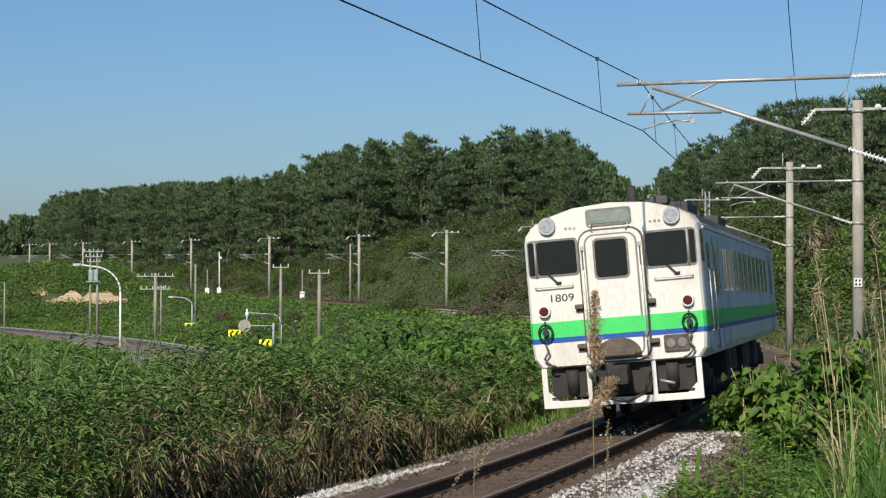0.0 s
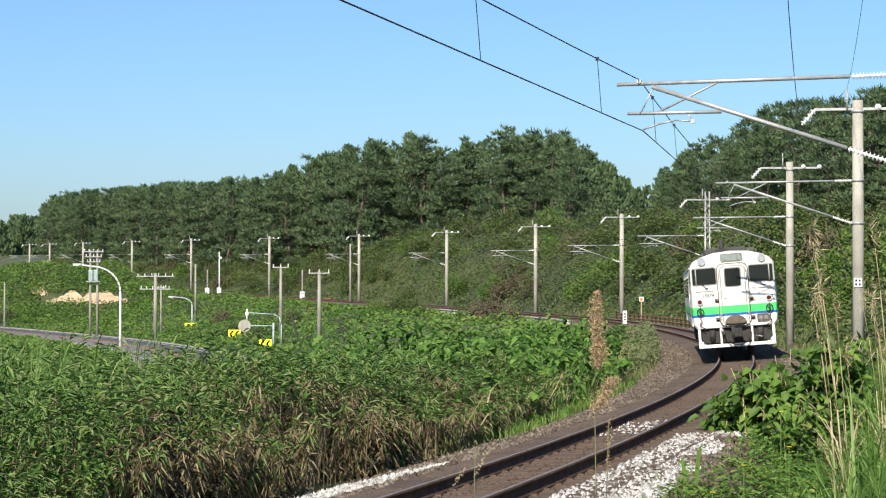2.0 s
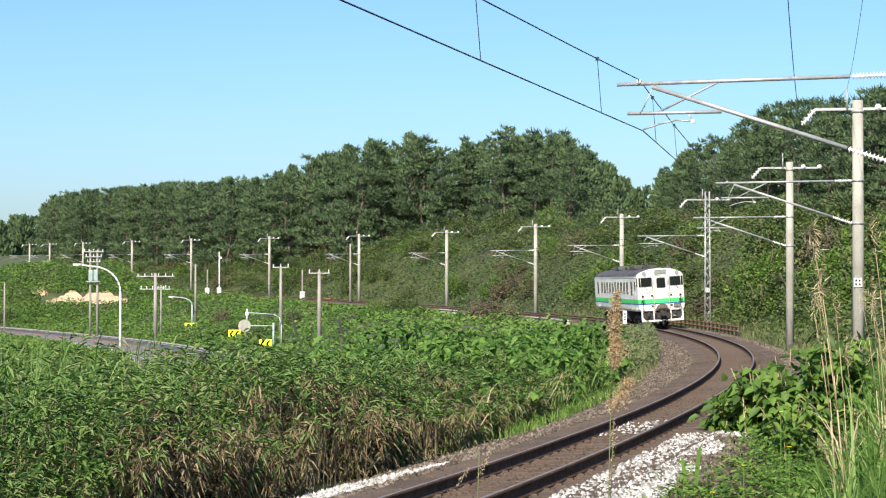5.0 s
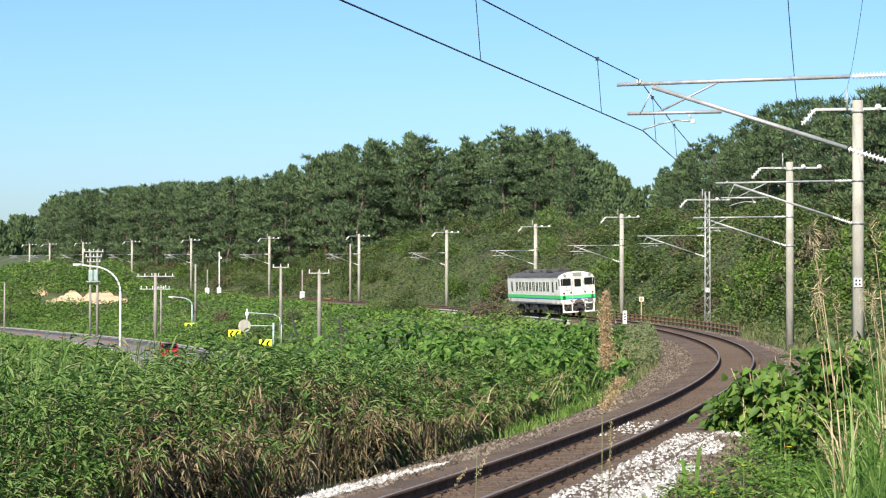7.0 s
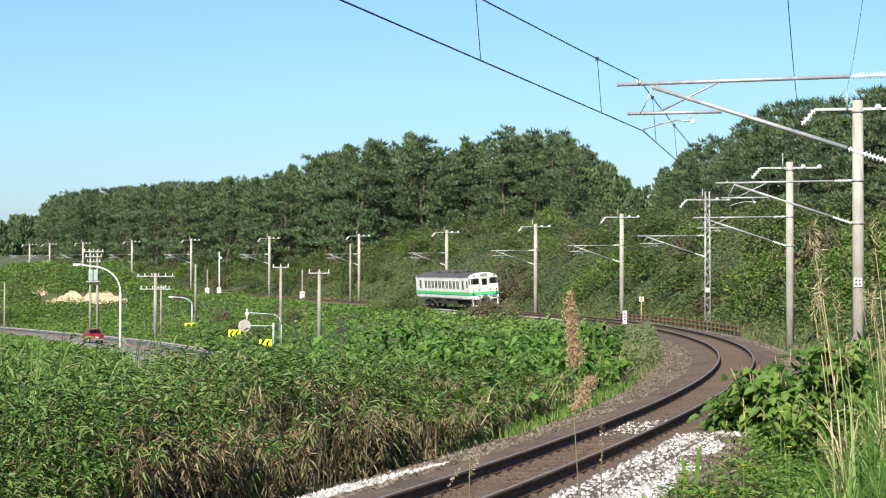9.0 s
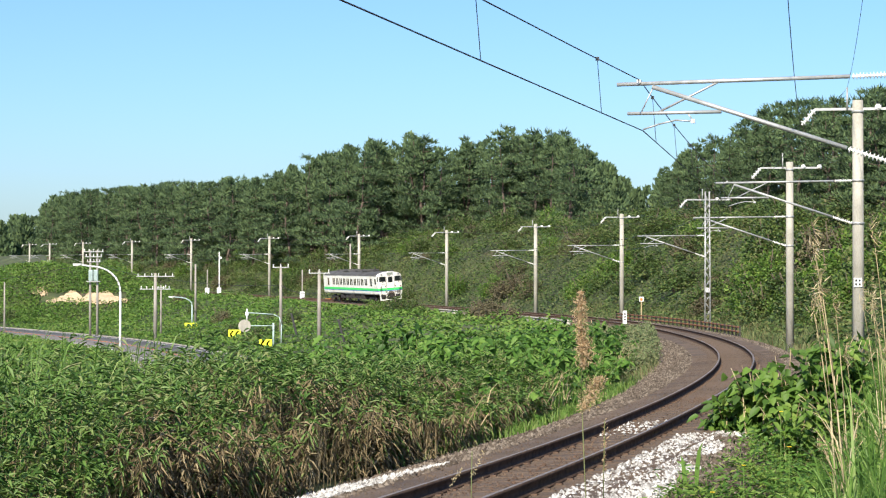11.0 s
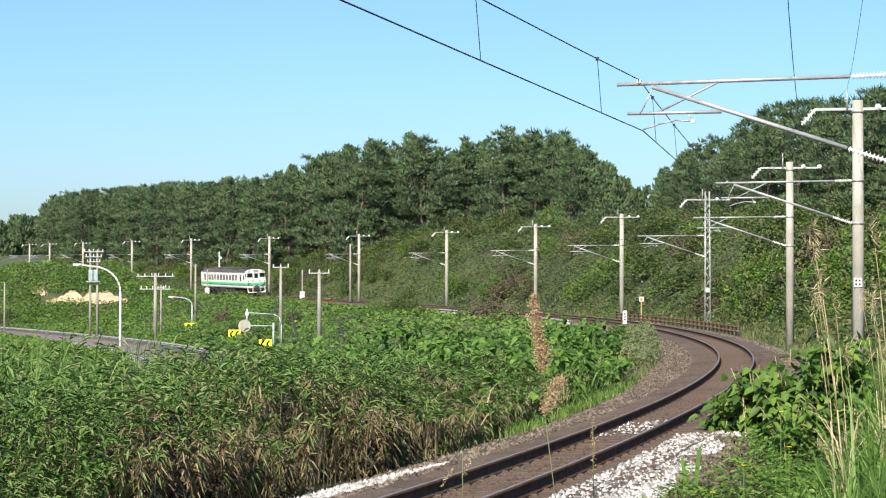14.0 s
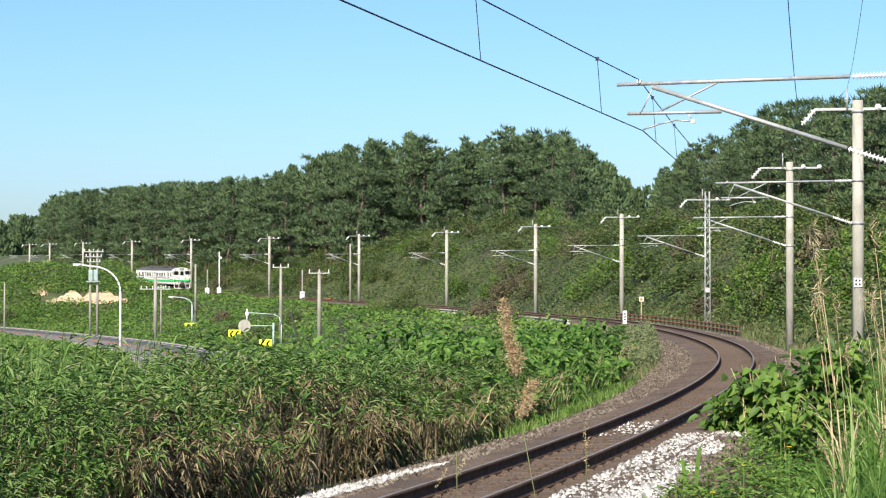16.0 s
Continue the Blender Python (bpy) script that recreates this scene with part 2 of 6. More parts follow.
TH = TH - TH[I0] - 0.2535
TX = np.concatenate([[0], np.cumsum(-np.sin(TH[:-1]) * STEP)])
TY = np.concatenate([[0], np.cumsum(np.cos(TH[:-1]) * STEP)])
TZ = np.concatenate([[0], np.cumsum(_g[:-1] * STEP)])
TX, TY, TZ = TX - TX[I0] + 2.792, TY - TY[I0] + 30.993, TZ - TZ[I0]


def rail(s, off=0.0, up=0.0, cant=True):
    """Points beside the line: s along it, off to its right, up from the rail heads."""
    x, y, z, h, c = (np.interp(s, SS, a) for a in (TX, TY, TZ, TH, TC))
    if not cant:
        c = c * 0
    return np.stack([x + np.cos(h) * (off * np.cos(c) - up * np.sin(c)), y + np.sin(h) * (off * np.cos(c) - up * np.sin(c)),
                     z + off * np.sin(c) + up * np.cos(c)], -1)


def nearest(x, y):
    """s along the line and offset to its right, for plan points."""
    x, y = np.ravel(x), np.ravel(y)
    si, oi = np.empty(len(x)), np.empty(len(x))
    qx, qy, qh, qs = TX[::2], TY[::2], TH[::2], SS[::2]
    for i in range(0, len(x), 4000):
        X, Y = x[i:i + 4000, None], y[i:i + 4000, None]
        j = ((X - qx) ** 2 + (Y - qy) ** 2).argmin(1)
        dx, dy = X[:, 0] - qx[j], Y[:, 0] - qy[j]
        si[i:i + 4000] = qs[j] + (-np.sin(qh[j]) * dx + np.cos(qh[j]) * dy)
        oi[i:i + 4000] = np.cos(qh[j]) * dx + np.sin(qh[j]) * dy
    return si, oi


def ease(a, b, v):
    t = np.clip((v - a) / (b - a), 0, 1)
    return t * t * (3 - 2 * t)


# ---------------------------------------------------------------- road on the low ground
ROAD_Y = [-60, 0, 40, 90, 125, 150, 172, 200, 222, 260, 320, 420]
ROAD_X = [-62.0, -42.0, -33.0, -25.0, -22.0, -22.5, -27.0, -36.0, -45.5, -65.0, -100.0, -170.0]
ROAD_W = 8.0
LOW = -4.85


def ground_at(x, y):
    """Height of the ground, with s and off, at plan points."""
    x, y = np.asarray(x, float).ravel(), np.asarray(y, float).ravel()
    s, off = nearest(x, y)
    zt = np.interp(s, SS, TZ)
    bed = zt - 0.80
    # inside of the curve: a bank falling to the low ground of the road
    fall = ease(-5.0, -26.0, off)
    inside = bed * (1 - fall) + LOW * fall
    mound = 9.2 * np.exp(-((x + 72) / 22.0) ** 2 - ((y - 300) / 16.0) ** 2) + 5.5 * np.exp(-((x + 110) / 30.0) ** 2 - ((y - 320) / 22.0) ** 2)
    inside = inside + mound * ease(-4, -9, off)
    # outside: cutting slope and wooded hill beyond it; near the camera a low grassy bank
    top = np.interp(s, [-80, 10, 40, 65, 90, 130, 225, 250, 300, 520], [1.2, 1.3, 2.2, 5.5, 6.6, 8.3, 8.8, 6.5, 5.8, 6.5])
    far = np.interp(s, [-80, 40, 70, 520], [10, 16, 19, 23])
    rise = ease(0, 1, np.clip((off - 4.6) / (far - 4.6), 0, 1)) ** 0.8
    outside = bed + top * rise
    near_bank = np.exp(-((s + 20) / 34.0) ** 2) * 1.65 * ease(2.6, 6.0, off)
    outside = np.maximum(outside, bed + near_bank)
    outside += ease(25, 120, off) * 3.0
    z = np.where(off < 0, inside, outside)
    nz = (vnoise(x, y, 0.12, 1) - 0.5) * 0.9 + (vnoise(x, y, 0.45, 2) - 0.5) * 0.35
    z = z + nz * ease(4.5, 9, np.abs(off)) * np.where(off < -24, 0.25, 1.0)
    rx = np.interp(y, ROAD_Y, ROAD_X) + 4.5
    z = np.where(off < 0, np.minimum(z, np.maximum(-4.9, -4.9 + (np.abs(x - rx) - 6.5) * 0.7)), z)
    # the land levels out far away
    d = np.hypot(x, y)
    z = z * (1 - ease(600, 1200, d)) + 0.0 * d
    return z, s, off


def build_ground():
    gx = np.unique(np.concatenate([np.arange(-70, 62, 1.6), np.arange(-160, 120, 5.0), np.linspace(-4500, 4500, 41)]))
    gy = np.unique(np.concatenate([np.arange(-6, 340, 1.7), np.arange(340, 560, 6.0), np.linspace(560, 4600, 25), np.linspace(-3000, -6, 20)]))
    X, Y = np.meshgrid(gx, gy)
    z, s, off = ground_at(X, Y)
    v = np.stack([X.ravel(), Y.ravel(), z], 1)
    nx, ny = len(gx), len(gy)
    i = (np.arange(ny - 1)[:, None] * nx + np.arange(nx - 1)[None]).ravel()
    loops = np.stack([i, i + 1, i + nx + 1, i + nx], 1).ravel()
    ob = new("ground", fast_mesh("ground", v, loops, np.full(len(i), 4), M["soil"], True))
    return tagged(ob, "dark soil and low undergrowth of cutting and bank", "ground", kind="structure")


build_ground()


# ---------------------------------------------------------------- track
def sweep(name, profile, s, material, closed=True, cant=True, smooth=False):
    """A profile of (off, up) swept along the line."""
    k, n = len(profile), len(s)
    rings = np.stack([rail(s, o, u, cant) for o, u in profile], 1).reshape(-1, 3)
    m = k if closed else k - 1
    i = (np.arange(n - 1)[:, None] * k)
    j = np.arange(m)[None]
    a, b = i + j, i + (j + 1) % k
    loops = np.stack([a, b, b + k, a + k], 2).reshape(-1, 4)
    counts = [4] * len(loops)
    loops = loops.ravel().tolist()
    if closed:
        loops += list(range(k))[::-1] + list(range((n - 1) * k, n * k))
        counts += [k, k]
    return fast_mesh(name, rings, loops, np.array(counts), material, smooth)


S_TRACK = np.concatenate([np.arange(-60, 130, 0.75), np.arange(130, 470, 2.0)])
bed = new("ballast_bed", sweep("ballast_bed", [(-3.7, -0.60), (-3.5, -0.50), (-2.1, -0.24), (-1.6, -0.16), (-0.63, -0.165), (0.63, -0.165), (1.6, -0.16), (2.1, -0.27), (3.5, -1.10), (3.6, -1.2)], S_TRACK, M["ballast"]))
tagged(bed, "rust-brown ballast bed under the single track", "ballast", kind="structure")

RAIL = [(-0.0325, 0.0), (-0.0325, -0.035), (-0.009, -0.05), (-0.009, -0.12), (-0.062, -0.145), (-0.062, -0.156),
        (0.062, -0.156), (0.062, -0.145), (0.009, -0.12), (0.009, -0.05), (0.0325, -0.035), (0.0325, 0.0)]
for side in (-1, 1):
    ob = new("rail", sweep("rail", [(side * 0.566 + o, u) for o, u in RAIL], S_TRACK, M["rail_side"]))
    tagged(ob, "rust-brown steel running rail on concrete sleepers", "rail", "rails of the track", "structure")
    top = new("rail_head", sweep("rail_head", [(side * 0.566 - 0.026, 0.002), (side * 0.566 - 0.026, 0.004), (side * 0.566 + 0.026, 0.004), (side * 0.566 + 0.026, 0.002)], S_TRACK, M["rail_top"]))
    top.parent = ob


# ---------------------------------------------------------------- the masts
def mast_frame(s, off):
    """Pose of a mast: local X towards the track, Y along the line, Z up, origin at rail level."""
    p = rail(np.array([s]), off, 0, False)[0]
    p[2] += 0.15 if s > 10 else 0.0
    h = float(np.interp(s, SS, TH))
    return Matrix.Translation(p) @ Matrix.Rotation(h + math.pi, 4, 'Z')


MAST_OFF = 4.0


def mast_off(s):
    return 6.9 if s < -20 else 4.32 if s < 10 else 3.8 if s < 40 else 3.48 if s < 100 else 4.0


MAST_S = [-40.0, 0.4, 31.5, 60.0, 93.0, 126.0, 155.4, 186.1, 217.0, 252.0, 288.8, 323.3, 358.0, 386.0, 405.0]


def insulator(bm, a, b, r=0.085, n=6):
    a, b = Vector(a), Vector(b)
    turn = (b - a).to_track_quat("Z", "Y").to_matrix()
    stations = [(0.0, 0.35)]
    for i in range(n):
        stations += [((i + 0.3) / n, 0.35), ((i + 0.45) / n, 1.0), ((i + 0.62) / n, 0.85), ((i + 0.8) / n, 0.35)]
    stations.append((1.0, 0.35))
    k, rings = 10, []
    for t, q in stations:
        c = a.lerp(b, t)
        rings.append([bm.verts.new(c + turn @ Vector((r * q * math.cos(2 * math.pi * j / k), r * q * math.sin(2 * math.pi * j / k), 0))) for j in range(k)])
    for p, q in zip(rings[:-1], rings[1:]):
        for j in range(k):
            bm.faces.new((p[j], p[(j + 1) % k], q[(j + 1) % k], q[j]))
    bm.faces.new(rings[0][::-1])
    bm.faces.new(rings[-1])


def make_mast(lattice=False):
    e = new("lattice_mast" if lattice else "catenary_mast")
    if lattice:
        b = bmesh.new()
        for sx in (-0.17, 0.17):
            for sy in (-0.17, 0.17):
                tube(b, (sx, sy, -1.2), (sx * 0.75, sy * 0.75, 8.3), 0.03, n=5)
        for sx, sy, tx, ty in ((-1, -1, 1, -1), (-1, 1, 1, 1), (-1, -1, -1, 1), (1, -1, 1, 1)):
            for i in range(18):
                z0, z1 = -0.6 + i * 0.48, -0.6 + (i + 1) * 0.48
                f0, f1 = 0.17 - 0.0045 * (z0 + 1), 0.17 - 0.0045 * (z1 + 1)
                p, q = ((sx, sy), (tx, ty)) if i % 2 else ((tx, ty), (sx, sy))
                tube(b, (p[0] * f0, p[1] * f0, z0), (q[0] * f1, q[1] * f1, z1), 0.016, n=4)
        part("lattice_pole", b, M["galv"], e)
    else:
        b = bmesh.new()
        tube(b, (0, 0, -1.4), (0, 0, 8.05), 0.19, 0.165, n=20)
        part("pole", b, M["concrete"], e)
        for z in (5.54, 4.2, 7.7):
            b = bmesh.new()
            tube(b, (0, 0, z - 0.035), (0, 0, z + 0.035), 0.195, n=16)
            part("clamp_band", b, M["galv"], e)
    b = bmesh.new()
    box(b, (-0.05, 0.0, 7.78), (2.8, 0.07, 0.08))
    tube(b, (0.33, 0.1, 7.75), (0.33, 0.1, 8.45), 0.03, n=6)
    part("crossarm", b, M["galv"], e)
    b = bmesh.new()
    insulator(b, (1.32, 0, 7.76), (1.72, 0, 7.3), 0.115, 4)
    part("insulator", b, M["porcelain"], e)
    for x in (-0.62, -1.35):
        b = bmesh.new()
        tube(b, (x, 0, 7.74), (x, 0, 7.92), 0.075, 0.05, n=8)
        insulator(b, (x, -0.14, 7.83), (x, 0.14, 7.83), 0.1, 2)
        part("pin_insulator", b, M["porcelain"], e)
    b = bmesh.new()
    tube(b, (0.75, 0, 5.53), (4.42, 0, 5.49), 0.032, n=8)
    tube(b, (0.8, 0, 4.41), (3.85, 0, 5.44), 0.036, n=8)
    tube(b, (2.75, 0, 5.02), (4.25, 0, 5.02), 0.028, n=8)
    tube(b, (3.76, 0, 5.03), (2.7, 0, 5.54), 0.018, n=6)
    tube(b, (3.83, 0, 5.44), (4.03, 0, 5.03), 0.012, n=5)
    tube(b, (4.06, -0.05, 5.53), (4.06, 0.05, 5.53), 0.04, n=6)
    part("bracket", b, M["galv"], e)
    b = bmesh.new()
    poly(b, [(3.2, 0, 4.88), (3.48, 0, 4.9), (3.75, 0, 4.84), (4.0, 0, 4.76)], 0.014)
    box(b, (3.2, 0, 4.88), (0.07, 0.04, 0.07))
    tube(b, (3.3, 0, 5.02), (3.2, 0, 4.89), 0.012, n=5)
    part("steady_arm", b, M["galv"], e)
    for p, q in (((0.2, 0, 5.54), (0.72, 0, 5.53)), ((0.18, 0, 4.2), (0.78, 0, 4.4))):
        b = bmesh.new()
        insulator(b, p, q, 0.058, 10)
        part("rod_insulator", b, M["porcelain"], e)
    return e


def build_masts():
    first = make_mast()
    tagged(first, "weathered concrete catenary mast with galvanised bracket and white insulators", "mast", "catenary masts")
    lat = make_mast(True)
    tagged(lat, "galvanised steel lattice catenary mast with bracket arm", "mast", "catenary masts")
    lat.matrix_basis = mast_frame(MAST_S[4], mast_off(MAST_S[4]))
    for i, s in enumerate(MAST_S):
        if i == 1:
            first.matrix_basis = mast_frame(s, mast_off(s))
        elif i != 4:
            copy_thing(first, mast_frame(s, mast_off(s)))


build_masts()


def build_wires():
    """Contact wire, messenger wire with droppers, and feeders on the crossarms, span by span."""
    F = [mast_frame(s, mast_off(s)) for s in MAST_S]
    for nm, p, sag, r, lab in (("contact_wire", (4.0, 0, 4.74), 0.0, 0.009, "dark grooved copper contact wire over the track"),
                               ("messenger_wire", (4.06, 0, 5.56), 0.14, 0.009, "dark messenger wire carrying the contact wire"),
                               ("feeder_wire", (1.74, 0, 7.28), 0.5, 0.009, "dark feeder wire between mast crossarms"),
                               ("ground_wire", (0.33, 0.1, 8.45), 0.4, 0.006, "thin dark earth wire along the mast tops"),
                               ("feeder_wire", (-0.62, 0, 7.95), 0.5, 0.007, "dark feeder wire between mast crossarms"),
                               ("feeder_wire", (-1.35, 0, 7.95), 0.5, 0.007, "dark feeder wire between mast crossarms")):
        bm = bmesh.new()
        top = None
        for a, b in zip(F[:-1], F[1:]):
            A, B = a @ Vector(p), b @ Vector(p)
            pts = []
            for i in range(9):
                t = i / 8
                q = A.lerp(B, t)
                q.z -= 4 * sag * t * (1 - t)
                pts.append(q)
            poly(bm, pts, r, 5)
        ob = part(nm, bm, M["wire"], None)
        tagged(ob, lab, "wire", "overhead wires", "structure")
        if nm == "messenger_wire":
            for a, b in zip(F[:8], F[1:9]):
                A, B = a @ Vector(p), b @ Vector(p)
                C, D = a @ Vector((4.0, 0, 4.74)), b @ Vector((4.0, 0, 4.74))
                for i in range(6):
                    t = (i + 0.5) / 6
                    q = A.lerp(B, t)
                    q.z -= 4 * sag * t * (1 - t)
                    dm = bmesh.new()
                    tube(dm, q, C.lerp(D, t), 0.005, n=4)
                    box(dm, q, (0.05, 0.05, 0.05))
                    part("dropper", dm, M["wire"], ob)


build_wires()


def on_road(x, y, extra=0.0):
    c = np.interp(y, ROAD_Y, ROAD_X) + 4.5
    return (np.abs(np.asarray(x) - c) < (ROAD_W / 2 + extra) * 1.1) 


# ---------------------------------------------------------------- pine wood on the hill
def make_pine(seed, height=11.0, spread=3.0, bare=0.25):
    """One pine of full height 1.0 x height: bent tapered trunk with limbs, and a crown of needle tufts."""
    r = np.random.default_rng(seed)
    e = new("pine_tree")
    bm = bmesh.new()
    pts = [Vector((0, 0, -0.5))]
    drift = Vector((r.normal() * 0.04, r.normal() * 0.04, 0))
    for i in range(1, 8):
        t = i / 7
        pts.append(Vector((drift.x * height * t + r.normal() * 0.12, drift.y * height * t + r.normal() * 0.12, height * 0.96 * t)))
    for i in range(7):
        tube(bm, pts[i], pts[i + 1], 0.17 * (1 - i / 7.6), 0.17 * (1 - (i + 1) / 7.6), n=6)

    def on_trunk(z):
        t = np.clip(z / (height * 0.96) * 7, 0, 6.999)
        i = int(t)
        return pts[i].lerp(pts[i + 1], t - i)
    P, D, N = [], [], []
    nl = 38
    for i in range(nl):
        u = (i + r.uniform(0, 1)) / nl
        z = height * (bare + (0.96 - bare) * u)
        reach = spread * 1.1 * (1 - u) ** 0.7 * r.uniform(0.45, 1.15) + 0.24
        az = r.uniform(0, 2 * np.pi)
        o = on_trunk(z)
        out = Vector((math.cos(az), math.sin(az), 0))
        tip = o + out * reach + Vector((0, 0, reach * r.uniform(-0.05, 0.3)))
        if reach > 0.8:
            tube(bm, o, tip, 0.035, 0.012, n=3)
        # flat pads of needle tufts along the outer half of the limb
        for j in range(2 + int(reach * 1.1)):
            t = r.uniform(0.35, 1.02)
            c = np.array(o) + (np.array(tip) - np.array(o)) * t + r.normal(0, 1, 3) * [0.22, 0.22, 0.06]
            rad = 0.26 + 0.13 * reach * r.uniform(0.6, 1.2)
            m = 24
            a, q = r.uniform(0, 6.28, m), rad * np.sqrt(r.uniform(0, 1, m))
            flat = np.stack([np.cos(a) * q, np.sin(a) * q, 0.12 * (1 - q / rad) + r.normal(0, 0.07, m)], 1)
            P.append(c[None] + flat)
            D.append(flat / rad * [0.9, 0.9, 0.5] + r.normal(0, 0.4, (m, 3)) + np.array(out)[None] * 0.35 + np.array([[0, 0, 0.75]]))
            N.append(r.normal(0, 0.9, (m, 3)) + np.array(out)[None] * 0.5 + np.array([[0, 0, 0.6]]))
    P, D, N = np.concatenate(P), np.concatenate(D), np.concatenate(N)
    n = len(P)
    part("trunk", bm, M["bark"], e)
    me = fast_mesh("crown", *slips(P, D, N, r.uniform(0.3, 0.62, n), r.uniform(0.08, 0.17, n)), M["needles"])
    c = new("crown", me)
    c.parent = e
    return e


SKY_B = [-0.227, -0.21, -0.197, -0.155, -0.11, -0.093, -0.076, -0.059, -0.039, -0.013, -0.003, 0.004, 0.013, 0.048, 0.066, 0.084, 0.098, 0.112, 0.13, 0.15, 0.172, 0.192, 0.23]
SKY_E = [0.0295, 0.031, 0.0415, 0.0462, 0.0488, 0.0508, 0.0555, 0.0645, 0.0705, 0.073, 0.0655, 0.063, 0.0705, 0.078, 0.069, 0.058, 0.045, 0.053, 0.068, 0.075, 0.087, 0.09, 0.097]


def canopy(x, y):
    """Height of the tree tops by stand: they rise evenly with the distance from the viewpoint's low ground."""
    return 2.4 + y * np.interp(x / y, SKY_B, SKY_E)


def build_wood():
    kinds = [make_pine(11, 11, 2.9, 0.16), make_pine(12, 11, 2.6, 0.08), make_pine(13, 11, 3.3, 0.2), make_pine(14, 11, 2.8, 0.04), make_pine(15, 11, 2.3, 0.13)]
    labels = ["dark green pine with open crown and short bare trunk", "slender dark green pine on the hill", "broad dark green pine in the wood",
              "dense dark green pine branched to the ground", "narrow young pine at the edge of the wood"]
    for k, l in zip(kinds, labels):
        tagged(k, l, "pine tree", "pine wood on the hill")
    r = np.random.default_rng(3)
    spots = []
    # main wood behind the cutting
    for row in range(3):
        s = 133.0
        while s < 455:
            s += r.uniform(3.6, 5.4)
            edge = np.interp(s, [130, 160, 190, 232, 246, 300, 460], [25, 24, 27, 27, 15, 15, 17])
            spots.append((s + r.normal() * 0.8, edge + row * 4.6 + r.normal() * 1.2, row))
    # wood on the rise beyond the outer masts, with unseen trees added before s 58
    for row in range(4):
        s = 24.0
        while s < 118:
            s += r.uniform(3.0, 4.6)
            spots.append((s, 17.5 + row * 4.2 + r.normal() * 1.0, row))
    used = [False] * len(kinds)
    for s, off, row in spots:
        p = rail(np.array([s]), off, 0, False)[0]
        z = ground_at(p[0], p[1])[0][0]
        b = p[0] / p[1]
        # before s 58 only out-of-view trees stay, added to darken the railcar's right side
        if (s < 58 and b < 0.25) or b < -0.204 or 0.072 < b < 0.11 or (s < 120 and b < 0.11):
            continue
        h = (canopy(p[0], p[1]) - z) * r.uniform(0.89, 1.04) * 1.02
        h = float(np.clip(h, 5.0, 17))
        i = int(r.choice((1, 3, 4))) if row == 0 else int(r.integers(0, 5))
        w = h / 11 * r.uniform(0.9, 1.25) if h > 8 else h / 9.5
        m = Matrix.Translation((p[0], p[1], z - 0.1)) @ Matrix.Rotation(r.uniform(0, 6.28), 4, 'Z')
        t = kinds[i] if not used[i] else copy_thing(kinds[i], m)
        used[i] = True
        t.matrix_basis = m @ Matrix.Diagonal((w, w, h / 11, 1))


def build_far_wood():
    """The wood further back, as one mass of tufted crowns."""
    ch = []
    r = np.random.default_rng(4)
    for i in range(150):
        if i < 40:
            b, y = r.uniform(0.07, 0.125), r.uniform(330, 420)
        elif i < 80:
            b, y = r.uniform(-0.3, -0.19), r.uniform(560, 680)
        else:
            b = r.uniform(-0.2, 0.07)
            y = np.interp(b, [-0.2, -0.1, 0.0, 0.07], [450, 360, 285, 250]) + r.uniform(0, 30)
        x = b * y
        top = canopy(x, y) * r.uniform(0.9, 1.0)
        n = 560
        u = r.uniform(0, 1, n)
        a = r.uniform(0, 6.28, n)
        q = 3.4 * (1 - u) ** 0.5 * r.uniform(0.4, 1, n) * (1.3 if y > 500 else 1)
        z0 = max(2.0, float(ground_at(x, y)[0][0]) - 0.5)
        P = np.stack([x + q * np.cos(a), y + q * np.sin(a), z0 + (top - z0) * u], 1)
        D = np.stack([np.cos(a) * 0.4, np.sin(a) * 0.4, r.uniform(0.4, 1, n)], 1)
        ch.append(cards(P, D, r.normal(0, 1, (n, 3)) + [0, -0.8, 0.5], r.uniform(0.5, 1.1, n) * y / 330, r.uniform(0.3, 0.6, n) * y / 330, 0.5))
    stuff("far_pine_wood", ch, M["needles"], "dark pine wood closing the distance behind the hill", "woods")


build_wood()
build_far_wood()


# ---------------------------------------------------------------- plants
M["leaf_green"] = leaf_mat("fresh_green_leaves", [(0.028, 0.074, 0.012), (0.060, 0.142, 0.020), (0.098, 0.204, 0.031), (0.160, 0.275, 0.055)], patch=0.35)
M["leaf_bamboo"] = leaf_mat("dwarf_bamboo_leaves", [(0.036, 0.086, 0.018), (0.072, 0.155, 0.028), (0.112, 0.21, 0.042), (0.165, 0.255, 0.07), (0.22, 0.25, 0.1)], patch=0.8)
M["leaf_vine"] = leaf_mat("vine_leaves", [(0.044, 0.098, 0.016), (0.082, 0.172, 0.025), (0.130, 0.236, 0.039), (0.184, 0.253, 0.063)], patch=0.12)
M["leaf_scrub"] = leaf_mat("scrub_leaves", [(0.025, 0.050, 0.015), (0.050, 0.094, 0.021), (0.088, 0.146, 0.035), (0.13, 0.172, 0.05), (0.145, 0.142, 0.06)], trans=0.28, patch=0.09)
M["leaf_twig"] = leaf_mat("twiggy_brown_growth", [(0.06, 0.055, 0.03), (0.10, 0.09, 0.05), (0.15, 0.125, 0.075), (0.11, 0.13, 0.05)], rough=0.85, trans=0.15, patch=0.4)
M["leaf_sage"] = leaf_mat("sage_green_shrub", [(0.07, 0.10, 0.04), (0.12, 0.16, 0.065), (0.17, 0.205, 0.09), (0.21, 0.2, 0.11)], rough=0.8, trans=0.25, patch=0.5)
